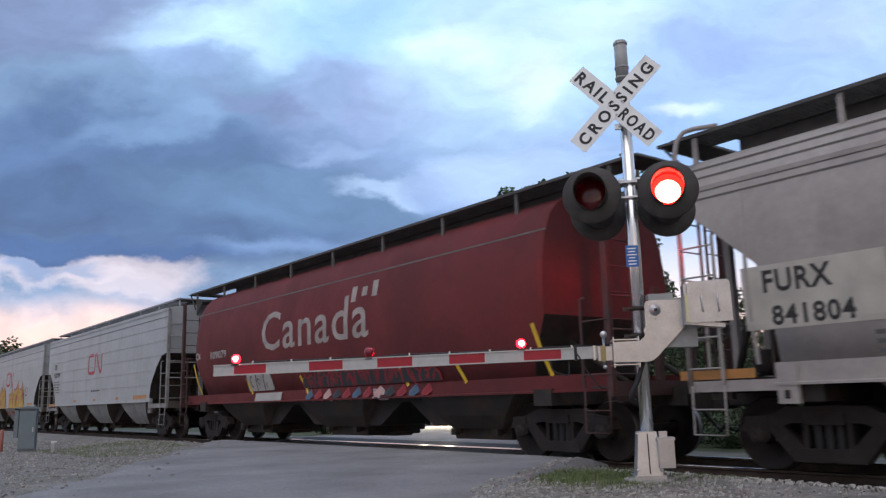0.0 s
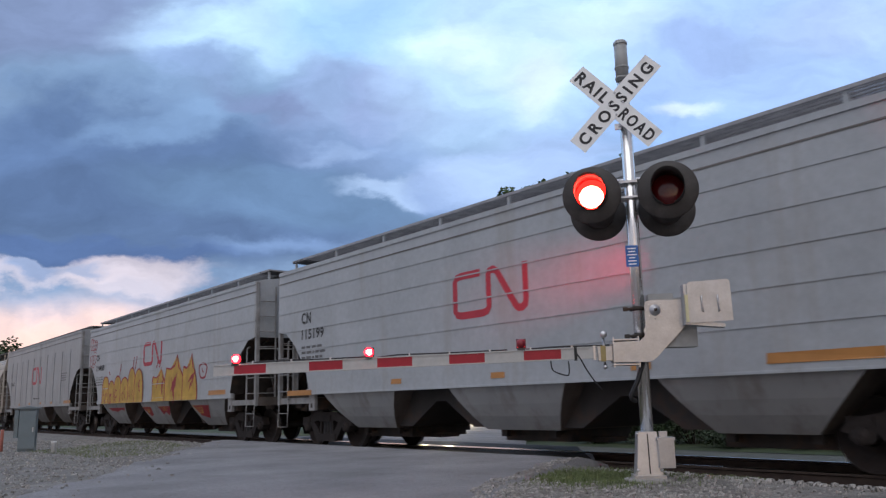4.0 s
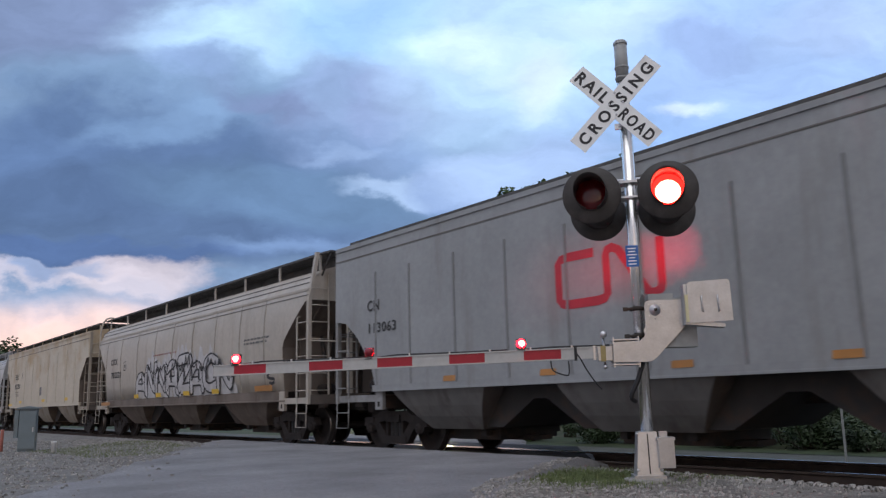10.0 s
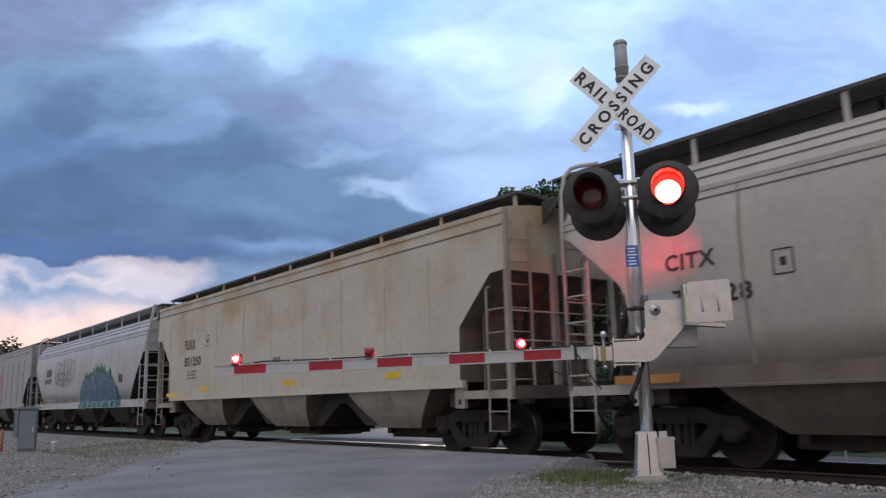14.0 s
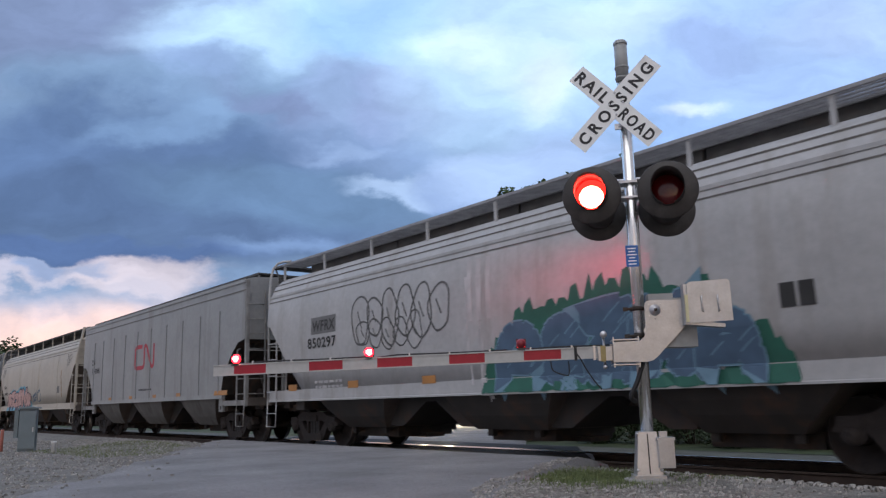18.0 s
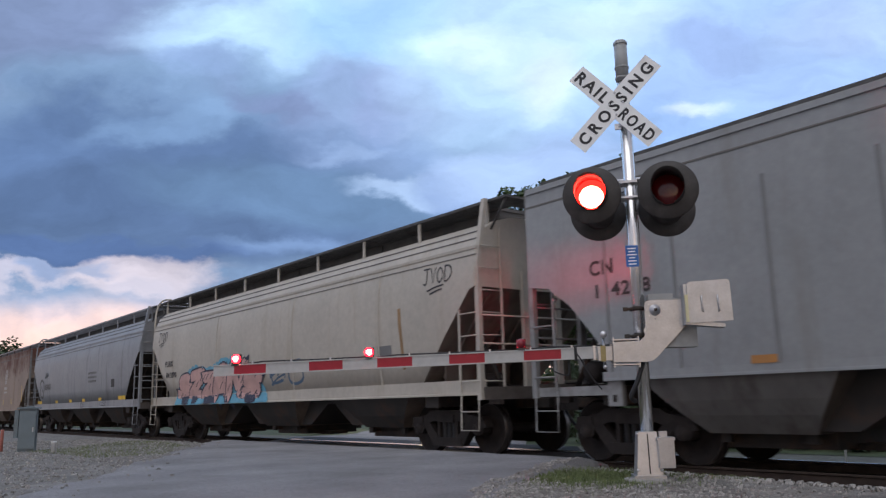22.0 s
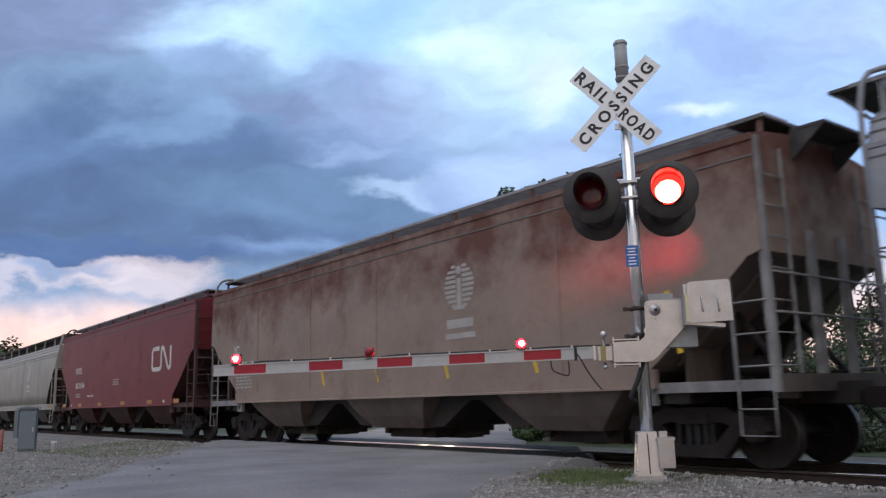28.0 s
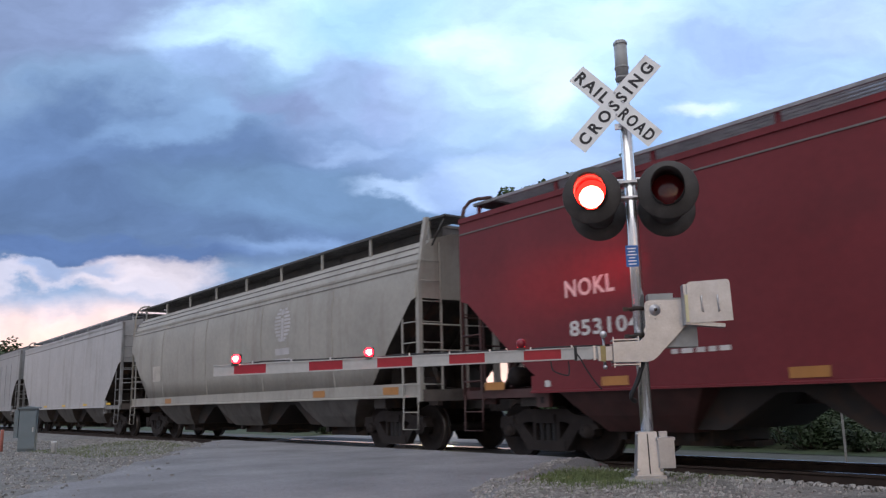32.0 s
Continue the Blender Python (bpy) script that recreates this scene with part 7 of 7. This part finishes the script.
tree(-20.2, 10.5, 10.9, 3.7, 110, 190, 0.095, 1, "broad green tree rising behind the train", 0, tuft=0.5)
tree(-17.75, 11.0, 11.0, 0.9, 16, 50, 0.09, 2, "slim green tree with thin crown", 0)
for k, (x, y, h, sp) in enumerate(((-15.6, 9.6, 6.2, 1.5), (-14.4, 12.0, 5.6, 1.6), (-13.6, 14.5, 6.4, 1.7), (-11.6, 14.2, 5.4, 1.5), (-10.2, 16.6, 5.8, 1.8), (-7.6, 16.2, 5.2, 1.6), (-18.5, 13.5, 5.0, 1.6))):
    tree(x, y, h, sp, 24, 105, 0.085, 10 + k, "young roadside tree with sparse leaves", 2, 0.25)
for k, (x, y, h, sp) in enumerate(((-12.8, 9.6, 2.6, 1.4), (-11.2, 11.2, 2.9, 1.5), (-10.3, 10.2, 2.6, 1.4), (-11.9, 9.9, 2.6, 1.3), (-9.4, 11.6, 2.8, 1.5), (-13.9, 8.8, 2.2, 1.2), (-7.9, 12.6, 2.3, 1.5), (-6.0, 12.6, 2.2, 1.5), (-14.8, 8.3, 1.6, 1.2), (-4.0, 13.0, 2.2, 1.5), (-16.6, 7.9, 1.0, 0.9), (-33.5, 8.3, 1.0, 0.9), (-36.5, 9.5, 2.6, 1.6), (-19.5, 13.5, 3.6, 1.9), (-16.6, 11.4, 3.6, 1.8), (-22.0, 15.5, 3.6, 1.9), (-25.0, 18.5, 3.8, 1.9), (-28.5, 21.6, 3.8, 2.0), (-14.9, 12.4, 3.6, 1.7), (-10.4, 9.0, 1.5, 1.1), (-8.2, 9.6, 1.4, 1.1), (-11.8, 7.6, 0.9, 0.9), (-10.1, 7.8, 0.9, 0.9), (-8.6, 7.7, 0.8, 0.9), (-7.2, 8.2, 0.9, 0.9), (-13.6, 11.4, 2.6, 1.5), (-9.8, 13.8, 3.0, 1.6))):
    shrub(x, y, h, sp, 2800, 0.05, 40 + k, "dense green shrub beside the track", 1 + k % 2)
for k, (x, y, h, sp) in enumerate(((-19.6, 8.0, 0.5, 0.7), (-22.4, 10.6, 0.9, 0.9), (-25.4, 14.2, 1.3, 1.2), (-28.6, 18.2, 1.6, 1.4), (-32.5, 22.6, 2.0, 1.6))):
    shrub(x, y, h, sp, 1200, 0.08, 140 + k, "low green bush at the edge of the road", k % 2)
for k, (x, y, h, sp) in enumerate(TREELINE):
    tree(x, y, h, sp, 26, 90, 0.16, 80 + k, "leafy green tree in the dark row behind the shrubs", 1, 0.08)
tree(-135.0, 11.5, 12.5, 5.0, 40, 110, 0.35, 70, "distant dark green tree beside the line", 1, 0.2)
verts, faces = [], []
rng = random.Random(8)
for k in range(260):
    x = -330 + k * 1.9
    leaves(verts, faces, (x, 165 + rng.uniform(-8, 8), rng.uniform(0.5, 4.0)), rng.uniform(2.5, 4.5), 46, 0.7, rng)
tagged(part("far_woods", leaf_mesh("far_woods", verts, faces, leaf_mats[1]), None), "dark green distant woods on the horizon", "woods", "", "stuff")

# pale marker post beyond the track
bm = bmesh.new()
prism(bm, [(-0.02, -0.01), (0.02, -0.01), (0.02, 0.008), (0.008, 0.02), (-0.008, 0.02), (-0.02, 0.008)], "z", 0, 1.5)
tagged(part("trackside_post", bm, mat("weathered_pale_post", (0.5, 0.5, 0.48), 0.7), None, "", pose(-7.62, 4.55, -0.33, 0, 0.6, 20)), "thin pale post beyond the rails", "post")

# ---- loose stones and weeds ----
def ground_at(x, y):
    q = Vector((x, y))
    n = q.dot(RN)
    return road_z(x, y) if road_edge(q.dot(RD)) < n < road_far_edge(q.dot(RD)) and y > -20 else ground_z(x, y)


rng = random.Random(21)
verts, faces = [], []


def stone(x, y, z, r):
    i = len(verts)
    k = rng.uniform(0, math.tau)
    top = []
    for j in range(5):
        a = k + j * math.tau / 5
        rr = r * rng.uniform(0.7, 1.2)
        verts.append((x + rr * math.cos(a), y + rr * math.sin(a), z - r * 0.25))
    for j in range(4):
        a = k + 0.4 + j * math.tau / 4
        rr = r * rng.uniform(0.4, 0.8)
        verts.append((x + rr * math.cos(a), y + rr * math.sin(a), z + r * rng.uniform(0.45, 0.8)))
    for j in range(5):
        faces.append((i + j, i + (j + 1) % 5, i + 5 + (j * 4 // 5 + (1 if j > 3 else 0)) % 4))
    for j in range(4):
        faces.append((i + 5 + j, i + (j + 1) % 5, i + 5 + (j + 1) % 4))
    faces.append((i + 5, i + 6, i + 7, i + 8))


for _ in range(17000):  # shoulder between the road's edge and the track
    s = rng.uniform(-5.0, 6.0)
    n = road_edge(s) + 0.2 - abs(rng.gauss(0, 1.6))
    q = RD * s + RN * n
    if -8.9 < q.y < (-2.3 if q.x < -6.6 else -3.12 - bank_shift(q.x)) and q.x < 1:
        stone(q.x, q.y, ground_at(q.x, q.y), rng.uniform(0.007, 0.021) * (1.7 if rng.random() < 0.08 else 1))
for _ in range(420):  # larger pale rocks along the bank's crest
    x = rng.uniform(-6.4, -2.2)
    y = -3.22 - bank_shift(x) + rng.gauss(0, 0.09)
    stone(x, y, ground_z(x, y), rng.uniform(0.018, 0.048))
for _ in range(9500):  # gravel on the road's other side
    q = Vector((rng.uniform(-26, -8), rng.uniform(-11, -2.5)))
    e = q.dot(RN) - road_far_edge(q.dot(RD))
    if e > -0.05 or (e > -1.2 and rng.random() < 0.10 * (1.2 + e)):
        stone(q.x, q.y, ground_at(q.x, q.y), rng.uniform(0.010, 0.034))
for _ in range(5200):  # ballast
    x, y = rng.uniform(-34, 1), rng.choice((-1, 1, -1)) * rng.uniform(0.95, 2.4)
    stone(x, y, -0.18 - 0.1 * max(0, abs(y) - 1.7), rng.uniform(0.015, 0.035))
stone_mat = mat("mixed_gravel", (0.31, 0.295, 0.275), 0.9, 0, 0.45, 9, 0.3, 60, (0.10, 0.085, 0.07), 0.5, 1.5, speck=0.35, sscale=14)
tagged(part("gravel", leaf_mesh("gravel", verts, faces, stone_mat), None), "loose grey gravel stones beside the road", "gravel", "", "stuff")

verts, faces = [], []
for _ in range(15000):
    if rng.random() < 0.62:
        q = Vector((-6.1, -3.95)) + Vector((0.687, 0.727)) * rng.gauss(0, 0.36) + Vector((-0.727, 0.687)) * rng.gauss(0, 0.5)
    elif rng.random() < 0.75:
        q = Vector((rng.uniform(-20, -15), rng.uniform(-6.8, -4.2)))
    else:
        q = Vector((rng.uniform(-5.6, -4.4), rng.uniform(-3.5, -3.2)))
        if rng.random() < 0.6:
            continue
    n = q.dot(RN)
    if road_edge(q.dot(RD)) + 0.05 < n < road_far_edge(q.dot(RD)) + 0.1:
        continue
    z = ground_z(q.x, q.y)
    a = rng.uniform(0, math.tau)
    h, w = rng.uniform(0.015, 0.055), rng.uniform(0.002, 0.005)
    dx, dy = math.cos(a), math.sin(a)
    lean = rng.uniform(0.1, 0.7) * h
    i = len(verts)
    verts += [(q.x - dy * w, q.y + dx * w, z), (q.x + dy * w, q.y - dx * w, z), (q.x + dx * lean * 0.4 + dy * w * 0.7, q.y + dy * lean * 0.4 - dx * w * 0.7, z + h * 0.6), (q.x + dx * lean * 0.4 - dy * w * 0.7, q.y + dy * lean * 0.4 + dx * w * 0.7, z + h * 0.6), (q.x + dx * lean, q.y + dy * lean, z + h)]
    faces += [(i, i + 1, i + 2, i + 3), (i + 3, i + 2, i + 4)]
grass_blade = mat("weed_green", (0.13, 0.165, 0.06), 0.7, 0, 0.35, 6)
tagged(part("weeds", leaf_mesh("weeds", verts, faces, grass_blade), None), "sparse green weeds growing in gravel", "grass", "", "stuff")

# ---- waiting car across the track, headlamps on ----
car_paint = mat("dark_car_paint", (0.04, 0.042, 0.05), 0.25, 0.2, 0.05, 3)
tyre = mat("tyre_rubber", (0.02, 0.02, 0.02), 0.8)
head_lit = glow("lit_headlamp", (1.0, 0.8, 0.5), 3000)
glass = mat("dark_car_glass", (0.01, 0.012, 0.015), 0.08)
auto = tagged(empty("waiting_car", pose(-34.78, 15.7, -0.36, 0, 0, 46.6)), "dark car waiting with lit headlamps", "car")
bm = bmesh.new()
prism(bm, [(-0.0, 0.3), (0.03, 0.55), (0.12, 0.72), (1.15, 0.86), (1.75, 1.32), (3.2, 1.38), (3.9, 0.98), (4.35, 0.92), (4.42, 0.5), (4.35, 0.28), (0.1, 0.24)], "x", -0.86, 0.86)
part("body", bevelled(bm, 0.05, 2), car_paint, auto)
bm = bmesh.new()
prism(bm, [(1.2, 0.9), (1.74, 1.3), (1.7, 1.31), (1.16, 0.9)], "x", -0.72, 0.72)
part("windscreen", bm, glass, auto)
for s in (-1, 1):
    for y in (0.85, 3.5):
        bm = bmesh.new()
        lathe(bm, [(0.0, -0.1), (0.2, -0.1), (0.3, -0.09), (0.32, -0.05), (0.32, 0.09), (0.0, 0.1)], pose(0, 0, 0, 0, 90, 0), 20)
        part("wheel", bm, tyre, auto, "", pose(s * 0.78, y, 0.32))
    bm = bmesh.new()
    lathe(bm, [(0.0, -0.02), (0.06, -0.015), (0.085, 0.0), (0.085, 0.03)], pose(0, 0, 0, -90, 0, 0), 14)
    part("headlight", bm, head_lit, auto, "lit white headlight", pose(s * 0.69, 0.0, 0.68))
bm = bmesh.new()
box(bm, -0.45, 0.45, -0.02, 0.03, 0.36, 0.5)
part("grille", bm, glass, auto)


def travelled(t):
    return 6.002078 * t + 0.0151545 * t * t + 0.000117 * t ** 3


PERIOD = 1.0817   # of the flashing lamps
CARS = []
for i, spec in enumerate(SPECS):
    x1 = JOINTS[i - 1] if i else JOINTS[0] + 18.1
    spec["length"] = x1 - JOINTS[i]
    car = hopper_car(spec)
    CARS.append((car, (x1 + JOINTS[i]) / 2))


def motions():
    for car, x0 in CARS:
        walk(car, [(t, pose(x0 + travelled(t), 0, 0)) for t in range(33)])
    def follow(ob, first):
        ob.rotation_mode = "QUATERNION"
        ob.animation_data_create()
        ob.animation_data.action = first.animation_data.action
        ob.animation_data.action_slot = first.animation_data.action_slot

    def flashes(ob, switch, lit_first):
        """Half turns of a two-faced lens: seconds at which it turns, from lit to dark and back."""
        turn = 0 if lit_first else 180
        rows = [(0.0, pose(0, 0, 0, 0, 0, turn))]
        for k in range(60):
            t = switch + k * PERIOD / 2
            if t > 31.9:
                break
            f0 = round(t * FPS - 1.5)
            whole = FPS * round(t)             # never caught half turned on a full second
            if f0 < whole < f0 + 3:
                f0 = whole - 3 if whole >= t * FPS else whole
            for j in range(4):
                rows.append(((f0 + j) / FPS, pose(0, 0, 0, 0, 0, turn + 60 * j * (1 if turn == 0 else -1))))
            turn = 180 - turn
        rows.append((32.0, pose(0, 0, 0, 0, 0, turn)))
        walk(ob, rows)

    flashes(LENSES["right"][0], 0.317, True)
    flashes(LENSES["left"][0], 0.317, False)
    for key in ("right", "left"):
        for ob in LENSES[key][1:]:
            follow(ob, LENSES[key][0])
    flashes(GATE_LENS["near"], 0.275, True)
    flashes(GATE_LENS["mid"], 0.275, False)
    walk(backdrop, [(t, SKY_POSE @ pose(t * 0.00095 * 1000 / 1431.8 * BACK, 0, 0)) for t in (0.0, 8.0, 16.0, 24.0, 32.0)])
    for s in (-1, 1):
        first = AXLES[s][0]
        walk(first, [(k / 10, pose(s * 0.889, 0, WHEEL_R, 0, math.degrees(travelled(k / 10) / WHEEL_R), 0)) for k in range(321)])
        for w in AXLES[s][1:]:
            follow(w, first)


motions()
